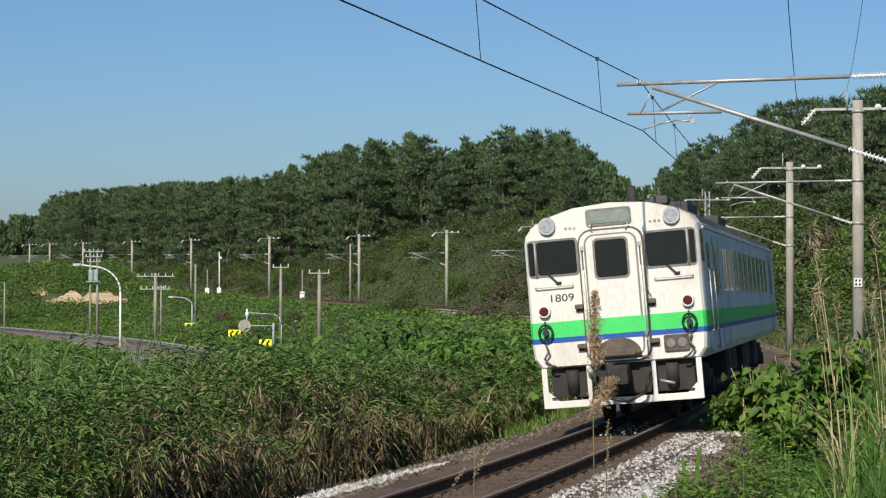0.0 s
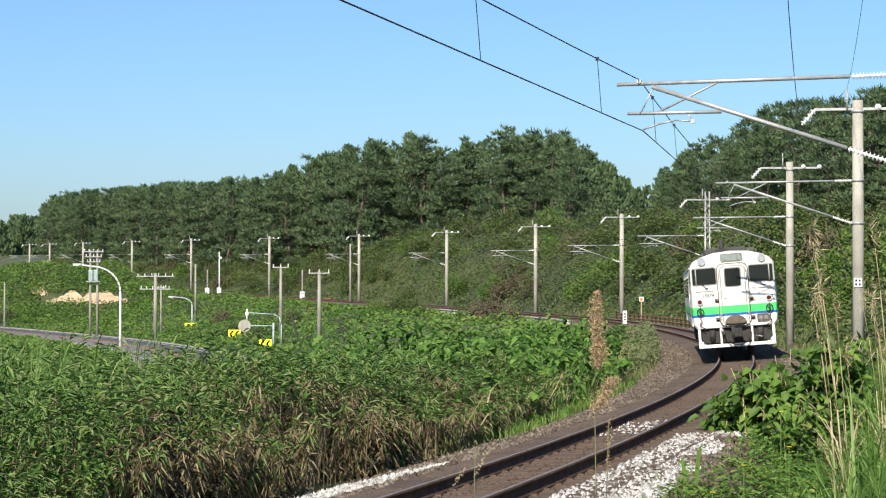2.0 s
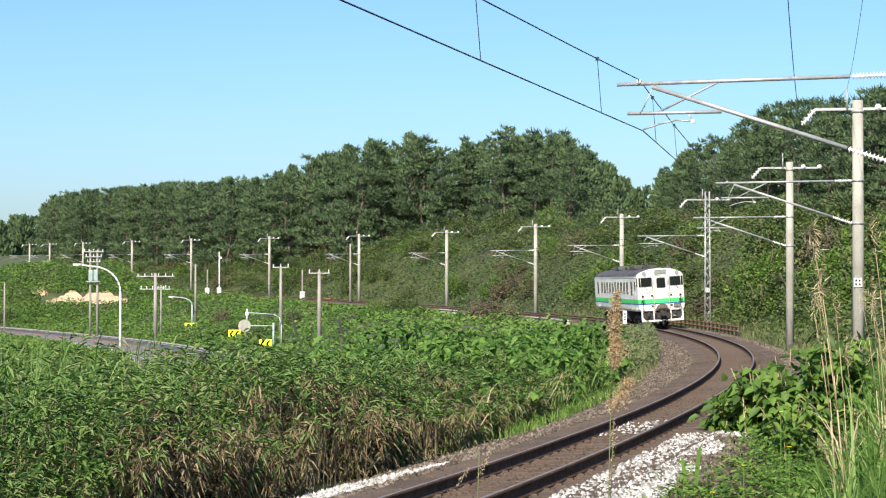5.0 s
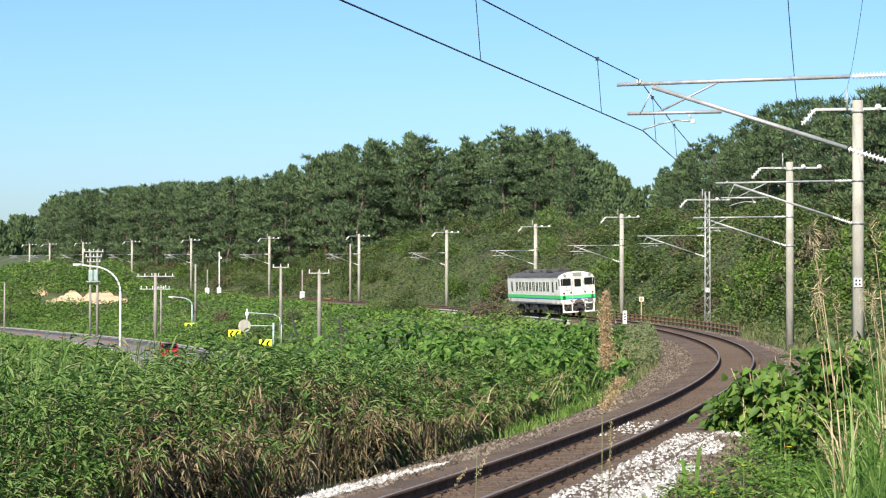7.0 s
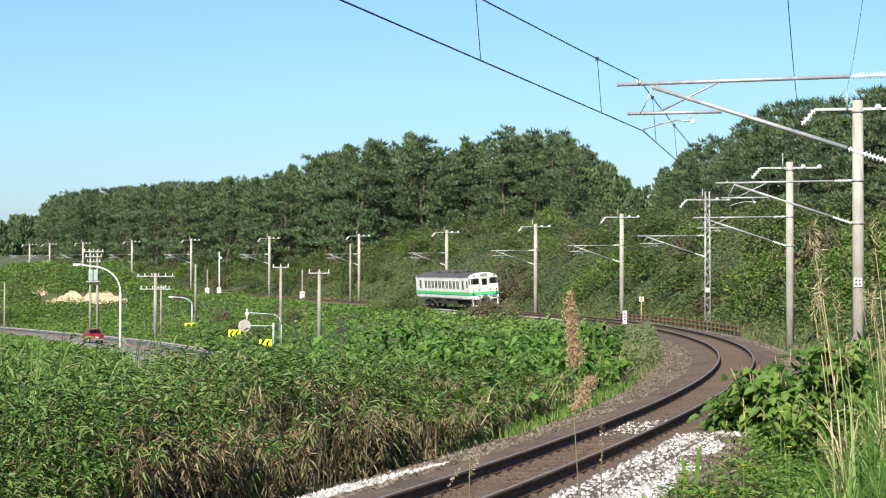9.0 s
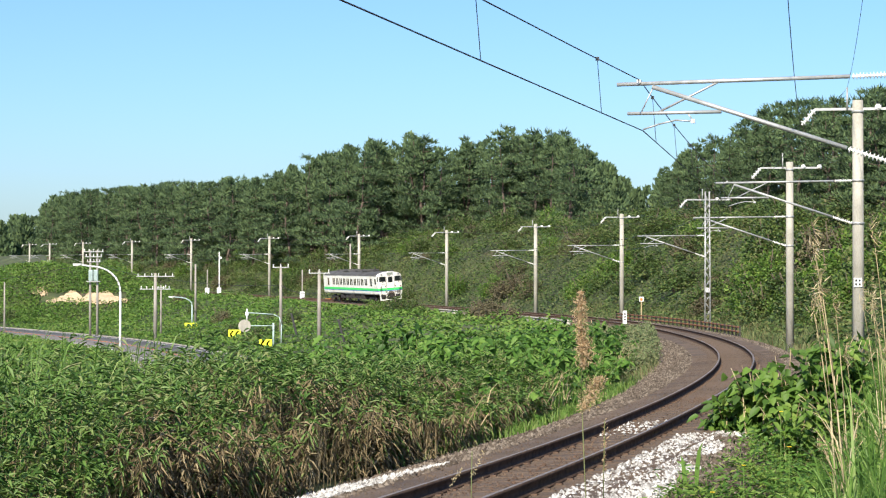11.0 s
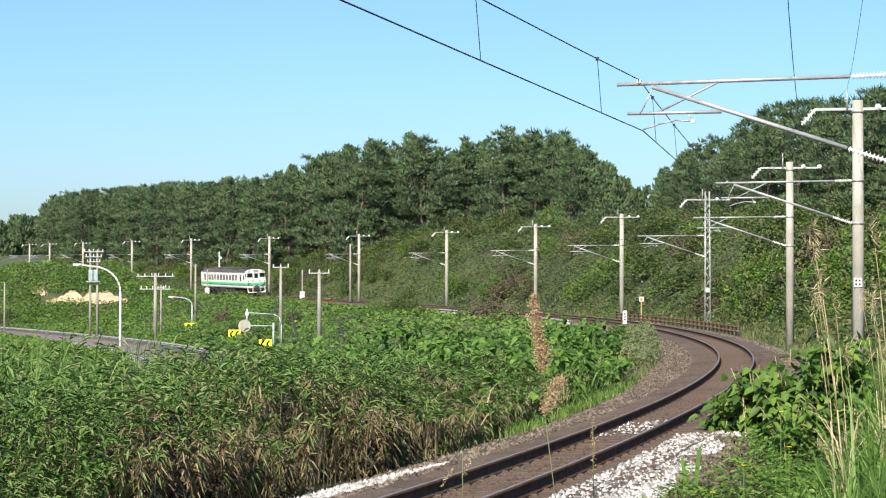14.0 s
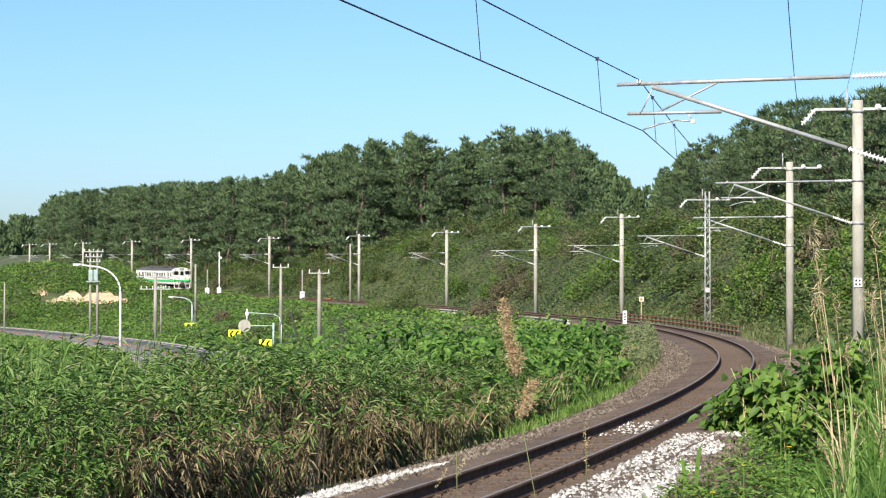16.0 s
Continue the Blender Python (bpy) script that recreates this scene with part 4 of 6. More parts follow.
def build_bank():
    """The grassy bank outside the curve, close to the camera."""
    n = 52000
    x, y, z, s, o = scatter(n, -26, 40, 1.95, 11)
    k = (rng.uniform(0, 1, n) < ease(1.9, 2.9, o - np.interp(s, [-26, -8, 2, 40], [0.2, 0.0, 0.2, 0.6]))) & (y > 7.5)
    x, y, z, s, o = x[k], y[k], z[k], s[k], o[k]
    n = len(x)
    hh = np.where(y < 21, np.interp(x / y, [0.1, 0.17, 0.195, 0.24], [0.38, 0.45, 0.8, 1.15]), 1.0) * (0.25 + 0.75 * vnoise(x, y, 0.5, 61)) * rng.uniform(0.4, 1.15, n) * np.interp(o, [3, 5, 9], [0.45, 0.85, 1.25])
    stuff("bank_grass", [blades(np.stack([x, y, z], 1), rng.normal(0, 0.35, (n, 2)) + [-0.1, 0], hh, rng.uniform(0.005, 0.015, n))], M["grass"], "long green grass on the bank beside the track", "grass")
    n = 56000
    x, y, z, s, o = scatter(n, -24, 40, 1.95, 10.5)
    k = (y > 12) & (rng.uniform(0, 1, n) < ease(1.9, 3.0, o - np.interp(s, [-26, -8, 2, 40], [0.2, 0.0, 0.2, 0.4])))
    x, y, z = x[k], y[k], z[k]
    n = len(x)
    h = (0.15 + 0.85 * domes(x, y, 1.7, 63)) * np.where(y < 21, np.interp(x / y, [0.1, 0.17, 0.195, 0.24], [0.4, 0.5, 0.8, 1.0]), 1.0)
    stuff("bank_weeds", [foliage(x, y, z, h, rng.uniform(0.05, 0.16, n), rng.uniform(0.014, 0.045, n), upright=0.5)], M["leaf_green"], "leafy green weeds on the bank beside the track", "undergrowth")
    n = 46000
    x, y, z, s, o = scatter(n, -17, 10, 2.0, 6.5)
    k = (rng.uniform(0, 1, n) < ease(1.9, 2.6, o + 0.5 * vnoise(x, y, 1.1, 65) - 0.25)) & (y > 13)
    m = k.sum()
    h = (0.12 + 0.4 * vnoise(x, y, 1.4, 66)[k]) * np.interp(o[k], [2.0, 3.0, 6.5], [0.5, 1.0, 1.3])
    stuff("ballast_weeds", [foliage(x[k], y[k], z[k], h, rng.uniform(0.06, 0.16, m), rng.uniform(0.016, 0.045, m), upright=0.6)], M["leaf_light"], "low bright green weeds growing into the ballast", "undergrowth")


def make_leafy_clump(name, px, py, radius, height, leaves, length, seed, label):
    r = np.random.default_rng(seed)
    z = float(ground_at(px, py)[0][0])
    e = new(name)
    e.matrix_basis = Matrix.Translation((px, py, z))
    bm = bmesh.new()
    tips = []
    for i in range(16):
        a, q = r.uniform(0, 6.28), radius * r.uniform(0.1, 1.0)
        tip = Vector((math.cos(a) * q, math.sin(a) * q, height * r.uniform(0.6, 1.0)))
        mid = tip * 0.55 + Vector((0, 0, height * 0.2))
        tube(bm, (tip.x * 0.3, tip.y * 0.3, -0.1), mid, 0.012, 0.009, n=5)
        tube(bm, mid, tip, 0.009, 0.005, n=5)
        tips.append((mid, tip))
    part("stem", bm, M["straw"], e, "reddish straw-coloured stems")
    j = r.integers(0, 16, leaves)
    A = np.array([np.array(a) for a, b in tips])[j]
    B = np.array([np.array(b) for a, b in tips])[j]
    P = A + (B - A) * r.uniform(-0.9, 1.0, (leaves, 1)) + r.normal(0, 0.06, (leaves, 3))
    a = r.uniform(0, 6.28, leaves)
    D = np.stack([np.cos(a), np.sin(a), r.normal(-0.45, 0.4, leaves)], 1)
    N = np.stack([r.normal(0, 0.4, leaves), r.normal(-0.4, 0.4, leaves), np.ones(leaves)], 1)
    me = fast_mesh("foliage", *broad(P + D * 0.04, D, N, r.uniform(0.6, 1.15, leaves) * length, r.uniform(0.5, 0.75, leaves) * length, 0.3, 0.2), M["leaf_light"])
    ob = new("foliage", me)
    ob.parent = e
    return tagged(e, label, "plant", "knotweed plants by the track")


def build_bank_plants():
    for i, (px, py, rad, h, n, l) in enumerate(((4.6, 31.6, 0.5, 1.35, 300, 0.21), (5.0, 31.2, 0.65, 1.85, 480, 0.22), (5.4, 30.8, 0.7, 2.1, 520, 0.22), (5.85, 30.6, 0.7, 2.25, 480, 0.22),
                                                (6.3, 31.2, 0.65, 2.2, 360, 0.2), (5.2, 29.4, 0.7, 1.3, 360, 0.18), (5.9, 28.8, 0.7, 1.5, 300, 0.17))):
        make_leafy_clump("knotweed_plant", px, py, rad, h, n, l, 70 + i, "large-leaved green knotweed plant beside the ballast")
    # a clump of sword-shaped leaves by the white ballast
    z = -0.22
    e = new("iris_clump")
    for i, (dx, h, lean) in enumerate(((0, 0.98, 0.02), (0.09, 0.66, 0.12), (-0.05, 0.5, -0.1), (0.13, 0.45, 0.3))):
        v, l, c = blades(np.array([[2.95 + dx, 23.5 + dx * 0.5, z]]), np.array([[lean, 0]]), [h], [0.06])
        ob = new("blade", fast_mesh("blade", v, l, c, M["grass"]))
        ob.parent = e
    tagged(e, "upright sword-leaved green clump at the ballast edge", "plant")


def make_reed(seed, height):
    """A dry reed: bent stalk, hanging plume and a few leaves."""
    r = np.random.default_rng(seed)
    e = new("dry_reed")
    lean = Vector((r.uniform(-0.15, -0.02), r.uniform(-0.1, 0.1), 0))
    pts = [Vector((0, 0, -0.1)) + lean * (t ** 2) * height + Vector((0, 0, t * height)) for t in (0, 0.3, 0.6, 0.85, 1.0)]
    bm = bmesh.new()
    for i in range(4):
        tube(bm, pts[i], pts[i + 1], 0.0056 - i * 0.0008, 0.0048 - i * 0.0008, n=5)
    part("stalk", bm, M["straw"], e)
    n = 46
    t = r.uniform(0, 1, n)
    P = np.array(pts[-1])[None] + np.stack([-0.02 * t, t * 0.0, -0.03 + 0.2 * t], 1) + r.normal(0, 0.012, (n, 3))
    D = np.stack([r.normal(0.25, 0.3, n), r.normal(0, 0.3, n), r.normal(-0.2, 0.5, n)], 1)
    me = fast_mesh("plume", *cards(P, D, r.normal(0, 1, (n, 3)), r.uniform(0.04, 0.09, n), r.uniform(0.004, 0.008, n)), M["straw"])
    ob = new("plume", me)
    ob.parent = e
    v, l, c = blades(np.tile(np.array(pts[1])[None], (5, 1)) + r.normal(0, 0.01, (5, 3)), r.normal(0, 0.6, (5, 2)), r.uniform(0.25, 0.5, 5), r.uniform(0.005, 0.01, 5))
    ob = new("leaf", fast_mesh("leaf", v, l, c, M["straw"]))
    ob.parent = e
    return e


def build_reeds():
    r = np.random.default_rng(9)
    kinds = [make_reed(81, 2.0), make_reed(82, 1.7), make_reed(83, 1.85), make_reed(84, 1.5)]
    for k in kinds:
        tagged(k, "dry straw-coloured reed with a feathery plume", "reed", "reeds on the bank")
    used = [False] * 4
    for i in range(14):
        d = r.uniform(11, 19)
        b = r.uniform(0.209, 0.236) if i > 4 else r.uniform(0.198, 0.208)
        x, y = b * d, d
        z = float(ground_at(x, y)[0][0])
        j = i % 4
        m = Matrix.Translation((x, y, z)) @ Matrix.Rotation(r.uniform(-0.5, 0.5), 4, 'Z')
        t = kinds[j] if not used[j] else copy_thing(kinds[j], m)
        used[j] = True
        q = r.uniform(0.8, 1.15)
        t.matrix_basis = m @ Matrix.Diagonal((q, q, q, 1))
    n = 230
    d = rng.uniform(10, 22, n)
    b = rng.uniform(0.195, 0.25, n)
    x, y = b * d, d
    z = ground_at(x, y)[0]
    stuff("bank_reed_grass", [blades(np.stack([x, y, z], 1), rng.normal(0, 0.3, (n, 2)) + [-0.12, 0], rng.uniform(0.4, 1.0, n), rng.uniform(0.008, 0.02, n))], M["grass"], "tall broad-bladed green reeds on the bank", "grass")
    n = 15000
    x, y, z, s, o = scatter(n, -9, 30, 4.3, 9.5)
    k = (rng.uniform(0, 1, n) < ease(0.165, 0.185, x / y)) & (y > 18)
    m = k.sum()
    stuff("tall_bank_grass", [blades(np.stack([x, y, z], 1)[k], rng.normal(0, 0.28, (m, 2)) + [-0.08, 0], rng.uniform(0.6, 1.5, m) * (0.6 + 0.6 * vnoise(x, y, 0.6, 67)[k]), rng.uniform(0.01, 0.028, m))], M["grass"], "tall green grass along the top of the bank", "grass")


def build_flowers():
    """Single yellow blooms on the bank and in the thicket."""
    for px, py, z in ((3.62, 20.5, 0.62), (3.3, 21.5, 0.33), (4.0, 23.2, 0.8), (2.75, 20.0, 0.2), (-0.66, 50.0, 0.55), (3.75, 19.0, 0.5)):
        e = new("yellow_flower")
        e.matrix_basis = Matrix.Translation((px, py, z))
        b = bmesh.new()
        g = float(ground_at(px, py)[0][0])
        tube(b, (0, 0, g - z), (0, 0, 0), 0.006, 0.004, n=5)
        part("stalk", b, M["grass"], e)
        a = np.linspace(0, 2 * np.pi, 8, endpoint=False)
        D = np.stack([np.cos(a), np.sin(a), 0.35 * np.ones(8)], 1)
        ob = new("petals", fast_mesh("petals", *cards(np.zeros((8, 3)), D, np.tile([0, -0.4, 1.0], (8, 1)), np.full(8, 0.03), np.full(8, 0.02)), M["flower"]))
        ob.parent = e
        tagged(e, "small yellow flower on a thin stalk", "flower", "yellow flowers")


build_thicket()
build_flowers()
build_knotweed()
build_verge()
build_lowland()
build_far_meadow()
build_hillside()
build_bushes()
build_bank()
build_bank_plants()
build_reeds()


# ---------------------------------------------------------------- road, lamps, poles and signs on the low ground
M["line_white"] = mat("worn_white_road_paint", (0.6, 0.6, 0.57), (0.4, 0.4, 0.38), scale=2, rough=0.8, bump=0.1)
M["line_orange"] = mat("worn_orange_road_paint", (0.55, 0.16, 0.06), (0.4, 0.12, 0.06), scale=2, rough=0.8, bump=0.1)
M["sign_yellow"] = mat("yellow_sign_sheet", (0.78, 0.82, 0.03), (0.7, 0.74, 0.03), scale=2, rough=0.5, bump=0.0)
M["sand"] = mat("bare_sandy_soil", (0.52, 0.40, 0.26), (0.40, 0.30, 0.19), scale=0.7, rough=0.95, bump=0.6, fine=7)
M["pole_grey"] = mat("grey_utility_pole", (0.30, 0.28, 0.25), (0.2, 0.185, 0.165), scale=1.5, rough=0.9, bump=0.3, stretch=(1, 1, 0.3))
M["lamp_white"] = mat("white_lamp_post_paint", (0.72, 0.73, 0.74), (0.62, 0.63, 0.64), scale=2, rough=0.5, bump=0.05)
M["teal_pipe"] = mat("pale_green_pipe", (0.35, 0.45, 0.44), (0.27, 0.36, 0.35), scale=2, rough=0.5, bump=0.05)
M["rust_orange"] = mat("orange_brown_rust", (0.22, 0.09, 0.04), (0.13, 0.055, 0.03), scale=3, rough=0.9, bump=0.3)
M["orange"] = mat("faded_orange_paint", (0.55, 0.17, 0.03), (0.4, 0.12, 0.03), scale=3, rough=0.6, bump=0.1)
M["car_red"] = mat("red_car_paint", (0.27, 0.01, 0.02), (0.21, 0.008, 0.016), scale=2, rough=0.25, bump=0.0)
M["tyre"] = mat("black_tyre_rubber", (0.02, 0.02, 0.02), rough=0.9, bump=0.1)


def road_x(y):
    return np.interp(y, ROAD_Y, ROAD_X) + ROAD_W * 0.57


def road_strip(name, o0, o1, z, material, y0=-60, y1=420):
    y = np.arange(y0, y1, 3.0)
    x = np.array([np.mean(road_x(np.array([q - 6, q, q + 6]))) for q in y])
    tx, ty = np.gradient(x), np.gradient(y)
    n = np.hypot(tx, ty)
    nx, ny = ty / n, -tx / n
    v = []
    for o, dz in ((o0, -0.3), (o0, 0), (o1, 0), (o1, -0.3)):
        v.append(np.stack([x + nx * o, y + ny * o, np.full(len(y), z + dz)], 1))
    v = np.stack(v, 1).reshape(-1, 3)
    k = np.arange(len(y) - 1)[:, None] * 4
    loops = np.concatenate([np.stack([k[:, 0] + j, k[:, 0] + j + 1, k[:, 0] + j + 5, k[:, 0] + j + 4], 1) for j in range(3)]).ravel()
    return new(name, fast_mesh(name, v, loops, np.full(len(loops) // 4, 4), material))


def build_road():
    r = road_strip("road", -4.6, 4.6, -4.70, M["asphalt"])
    tagged(r, "worn grey asphalt two-lane road", "road", kind="structure")
    for nm, a, b, m in (("edge_line", -3.9, -3.75, "line_white"), ("edge_line", 3.75, 3.9, "line_white"), ("centre_line", -0.16, -0.02, "line_orange"), ("centre_line", 0.1, 0.24, "line_orange")):
        ob = road_strip(nm, a, b, -4.695, M[m])
        ob.parent = r
    for o in (-4.9, 4.65):
        k = road_strip("kerb", o, o + 0.25, -4.6, M["pole_grey"])
        tagged(k, "weathered concrete kerb along the road", "kerb", kind="structure")


def gz(x, y):
    return float(ground_at(x, y)[0][0])


def place(px, y):
    """Plan x on the bearing of a point that lies px to the side per 3464 of distance."""
    return (px - 784) / 3464 * y


def street_lamp(x, y, top, material, reach, label):
    e = new("street_lamp")
    z = gz(x, y)
    e.matrix_basis = Matrix.Translation((x, y, z))
    h = top - z
    b = bmesh.new()
    pts = [(0, 0, -0.3), (0, 0, h * 0.72)]
    for i in range(1, 9):
        a = math.pi / 2 * i / 8
        pts.append((-reach * 0.62 * (1 - math.cos(a)), 0, h * 0.72 + h * 0.26 * math.sin(a)))
    pts.append((-reach * 0.85, 0, h * 0.995))
    for i in range(len(pts) - 1):
        tube(b, pts[i], pts[i + 1], 0.1 if i == 0 else 0.075, 0.085 if i == 0 else 0.07, n=10)
    part("post", b, material, e)
    b = bmesh.new()
    box(b, (-reach * 0.95, 0, h), (0.75, 0.26, 0.16), 0.06)
    part("lamp_head", b, M["galv"], e)
    b = bmesh.new()
    box(b, (-reach * 0.97, 0, h - 0.09), (0.5, 0.2, 0.06), 0.02)
    part("lens", b, M["porcelain"], e)
    return tagged(e, label, "street lamp", "street lamps")


def utility_pole(px, y, ytop, arms, ins, label, r=0.14):
    x = place(px, y)
    z = gz(x, y)
    top = 2.41 + y * (489 - ytop) / 3464
    e = new("utility_pole")
    e.matrix_basis = Matrix.Translation((x, y, z))
    b = bmesh.new()
    tube(b, (0, 0, -0.4), (0, 0, top - z), r * 1.2, r * 0.8, n=12)
    part("pole", b, M["pole_grey"], e)
    for dz, w in arms:
        b = bmesh.new()
        box(b, (0, -0.12, top - z - dz), (w, 0.09, 0.09), 0.01)
        part("crossarm", b, M["galv"], e)
        for i in range(ins):
            q = -w / 2 * 0.9 + w * 0.9 * i / max(1, ins - 1)
            b = bmesh.new()
            insulator(b, (q, -0.12, top - z - dz + 0.03), (q, -0.12, top - z - dz + 0.34), 0.075, 3)
            part("insulator", b, M["porcelain"], e)
    return tagged(e, label, "utility pole", "utility poles"), Vector((x, y, top))


def chevron_sign(px, y, ypix):
    x = place(px, y)
    zc = 2.41 + y * (489 - ypix) / 3464
    z = gz(x, y)
    w = 22 * y / 3464
    e = new("chevron_sign")
    e.matrix_basis = Matrix.Translation((x, y, z))
    h = zc - z
    b = bmesh.new()
    box(b, (0, 0, h), (w, 0.04, w * 0.72), 0.01)
    bd = part("board", b, M["sign_yellow"], e)
    for i in (0, 1):
        b = bmesh.new()
        cx = -w * 0.24 + i * w * 0.44
        a, t = w * 0.16, w * 0.14
        q = [(cx - a, 0), (cx - a + t, 0), (cx + a + t * 0.4, w * 0.29), (cx + a - t * 0.8, w * 0.29), (cx + a - t * 0.8, -w * 0.29), (cx + a + t * 0.4, -w * 0.29)]
        for idx in ((0, 1, 2, 3), (0, 4, 5, 1)):
            b.faces.new([b.verts.new((q[k][0], -0.026, h + q[k][1])) for k in idx])
        bmesh.ops.solidify(b, geom=b.faces[:], thickness=0.004)
        part("chevron", b, M["black"], bd, "black chevron")
    b = bmesh.new()
    tube(b, (0, 0.05, -0.3), (0, 0.05, h + w * 0.3), 0.04, n=8)
    part("post", b, M["galv"], e)
    tagged(e, "yellow roadside board with two black chevrons", "road sign", "chevron boards at the bend")


def build_roadside():
    build_road()
    street_lamp(place(213, 168), 168, 3.4, M["lamp_white"], 3.9, "white curved street lamp beside the road")
    street_lamp(place(340, 236), 236, -0.1, M["teal_pipe"], 2.6, "pale green curved lamp post beside the road")
    for px, y, yp in ((338, 232, 580), (415, 205, 592), (470, 176, 609)):
        chevron_sign(px, y, yp)
    heads = []
    heads.append(utility_pole(275, 215, 484, ((0.35, 4.2), (1.75, 3.4)), 6, "grey utility pole with two crossarms and white insulators", 0.2)[1])
    heads.append(utility_pole(346, 238, 468, (), 0, "thin grey utility pole on the low ground", 0.13)[1])
    heads.append(utility_pole(497, 190, 471, ((0.15, 1.6),), 3, "slender grey utility pole with one crossarm", 0.15)[1])
    heads.append(utility_pole(565, 175, 480, ((0.2, 1.9),), 3, "weathered grey utility pole with one crossarm", 0.17)[1])
    utility_pole(8, 240, 500, (), 0, "thin grey pole on the low ground", 0.11)
    utility_pole(620, 236, 432, (), 0, "thin pale concrete pole beside the track", 0.12)
    utility_pole(285, 225, 505, ((0.3, 1.2),), 2, "short grey pole with small crossarm", 0.1)
    # transformer pole of two posts
    e = new("transformer_pole")
    x, y = place(166, 232), 232
    z = gz(x, y)
    e.matrix_basis = Matrix.Translation((x, y, z))
    top = 2.41 + y * 46 / 3464 - z
    for dx in (-0.42, 0.42):
        b = bmesh.new()
        tube(b, (dx, 0, -0.4), (dx, 0, top), 0.16, 0.12, n=10)
        part("post", b, M["pole_grey"], e)
    for dz, w in ((0.2, 2.4), (0.8, 2.0), (1.4, 1.6)):
        b = bmesh.new()
        box(b, (0, -0.15, top - dz), (w, 0.1, 0.1), 0.01)
        part("crossarm", b, M["galv"], e)
        for i in range(5):
            b = bmesh.new()
            q = -w * 0.45 + w * 0.9 * i / 4
            insulator(b, (q, -0.15, top - dz + 0.05), (q, -0.15, top - dz + 0.32), 0.08, 3)
            part("insulator", b, M["porcelain"], e)
    for i in range(2):
        b = bmesh.new()
        box(b, (-0.3 + i * 0.6, -0.25, top - 3.0), (0.5, 0.5, 1.3), 0.08)
        for k in range(4):
            box(b, (-0.45 + i * 0.6 + k * 0.1, -0.52, top - 3.0), (0.03, 0.06, 1.0))
        part("transformer", b, M["teal_pipe"], e, "pale grey-green transformer tank")
    b = bmesh.new()
    box(b, (0, -0.2, top - 3.75), (1.6, 0.7, 0.1))
    part("platform", b, M["galv"], e)
    tagged(e, "double-post utility pole carrying transformers and insulators", "utility pole", "utility poles")
    # telephone wires
    heads.sort(key=lambda h: h.x)
    chain = [Vector((place(-60, 250), 250, 1.6)), Vector((x, y, z + top - 1.4)), heads[0] - Vector((0, 0, 0.4)), heads[2] - Vector((0, 0, 1.9)), heads[3] - Vector((0, 0, 2.0)), Vector((place(640, 205), 205, -0.3))]
    b = bmesh.new()
    for p, q in zip(chain[:-1], chain[1:]):
        pts = []
        for i in range(7):
            w = p.lerp(q, i / 6)
            w.z -= 4 * 0.35 * (i / 6) * (1 - i / 6)
            pts.append(w)
        poly(b, pts, 0.022, 4)
    tagged(part("telephone_wire", b, M["wire"], None), "dark telephone wire strung between utility poles", "wire", kind="structure")
    # sign gantry: two curved arms with a round sign
    e = new("road_sign_mast")
    x, y = place(484, 182), 182
    z = gz(x, y)
    e.matrix_basis = Matrix.Translation((x, y, z))
    k = y / 3464
    up = lambda yp: 2.41 + (489 - yp) * k - z
    b = bmesh.new()
    tube(b, (0, 0, -0.3), (0, 0, up(572)), 0.09, n=8)
    tube(b, (0.1, 0, up(577)), (-45 * k, 0, up(577)), 0.05, n=8)
    part("post", b, M["teal_pipe"], e)
    b = bmesh.new()
    poly(b, [(13 * k, 0.2, -0.3), (14 * k, 0.2, up(575)), (10 * k, 0.2, up(562)), (0, 0.2, up(557)), (-44 * k, 0.2, up(554))], 0.05, 8)
    part("upper_arm", b, M["teal_pipe"], e)
    b = bmesh.new()
    tube(b, (-51 * k, -0.06, up(577)), (-51 * k, -0.02, up(577)), 11 * k, n=24)
    part("round_sign", b, M["concrete"], e, "pale grey back of a round sign")
    b = bmesh.new()
    tube(b, (-47 * k, 0.1, up(570)), (-47 * k, 0.1, up(547)), 0.09, n=8)
    box(b, (-47 * k, 0.1, up(556)), (0.3, 0.25, 0.3), 0.04)
    part("beacon", b, M["lamp_white"], e)
    tagged(e, "pale green sign mast with a round grey sign on its arm", "road sign")
    # stakes
    for px, y, yp in ((523, 150, 585), (607, 140, 598)):
        x = place(px, y)
        z0 = gz(x, y)
        b = bmesh.new()
        box(b, (0, 0, 0.5), (0.16, 0.12, 1.7), 0.02)
        st = part("stake", b, M["black"], None)
        zt = 2.41 + (489 - yp) * y / 3464
        st.matrix_basis = Matrix.Translation((x, y, max(z0, zt))) @ Matrix.Rotation(radians(-14), 4, 'Y')
        tagged(st, "dark leaning marker stake in the vines", "stake", "marker stakes")
    # small lineside things
    for px, s, o, c, w, h in ((585, 232, 3.2, "orange", 1.3, 0.55), (402, 270, -3.2, "orange", 0.8, 0.5), (570, 234, 3.4, "concrete", 0.8, 0.5)):
        p = rail(np.array([s]), o, 0, False)[0]
        e = new("equipment_case")
        z = gz(p[0], p[1])
        e.matrix_basis = Matrix.Translation((place(px, p[1]), p[1], z))
        b = bmesh.new()
        box(b, (0, 0, h * 0.55), (w, 0.6, h), 0.05)
        part("case", b, M[c], e)
        b = bmesh.new()
        box(b, (0, 0, h * 1.08), (w * 1.06, 0.66, 0.06), 0.02)
        part("lid", b, M[c], e)
        tagged(e, "weathered orange lineside equipment case" if c == "orange" else "weathered grey lineside equipment case", "equipment case")
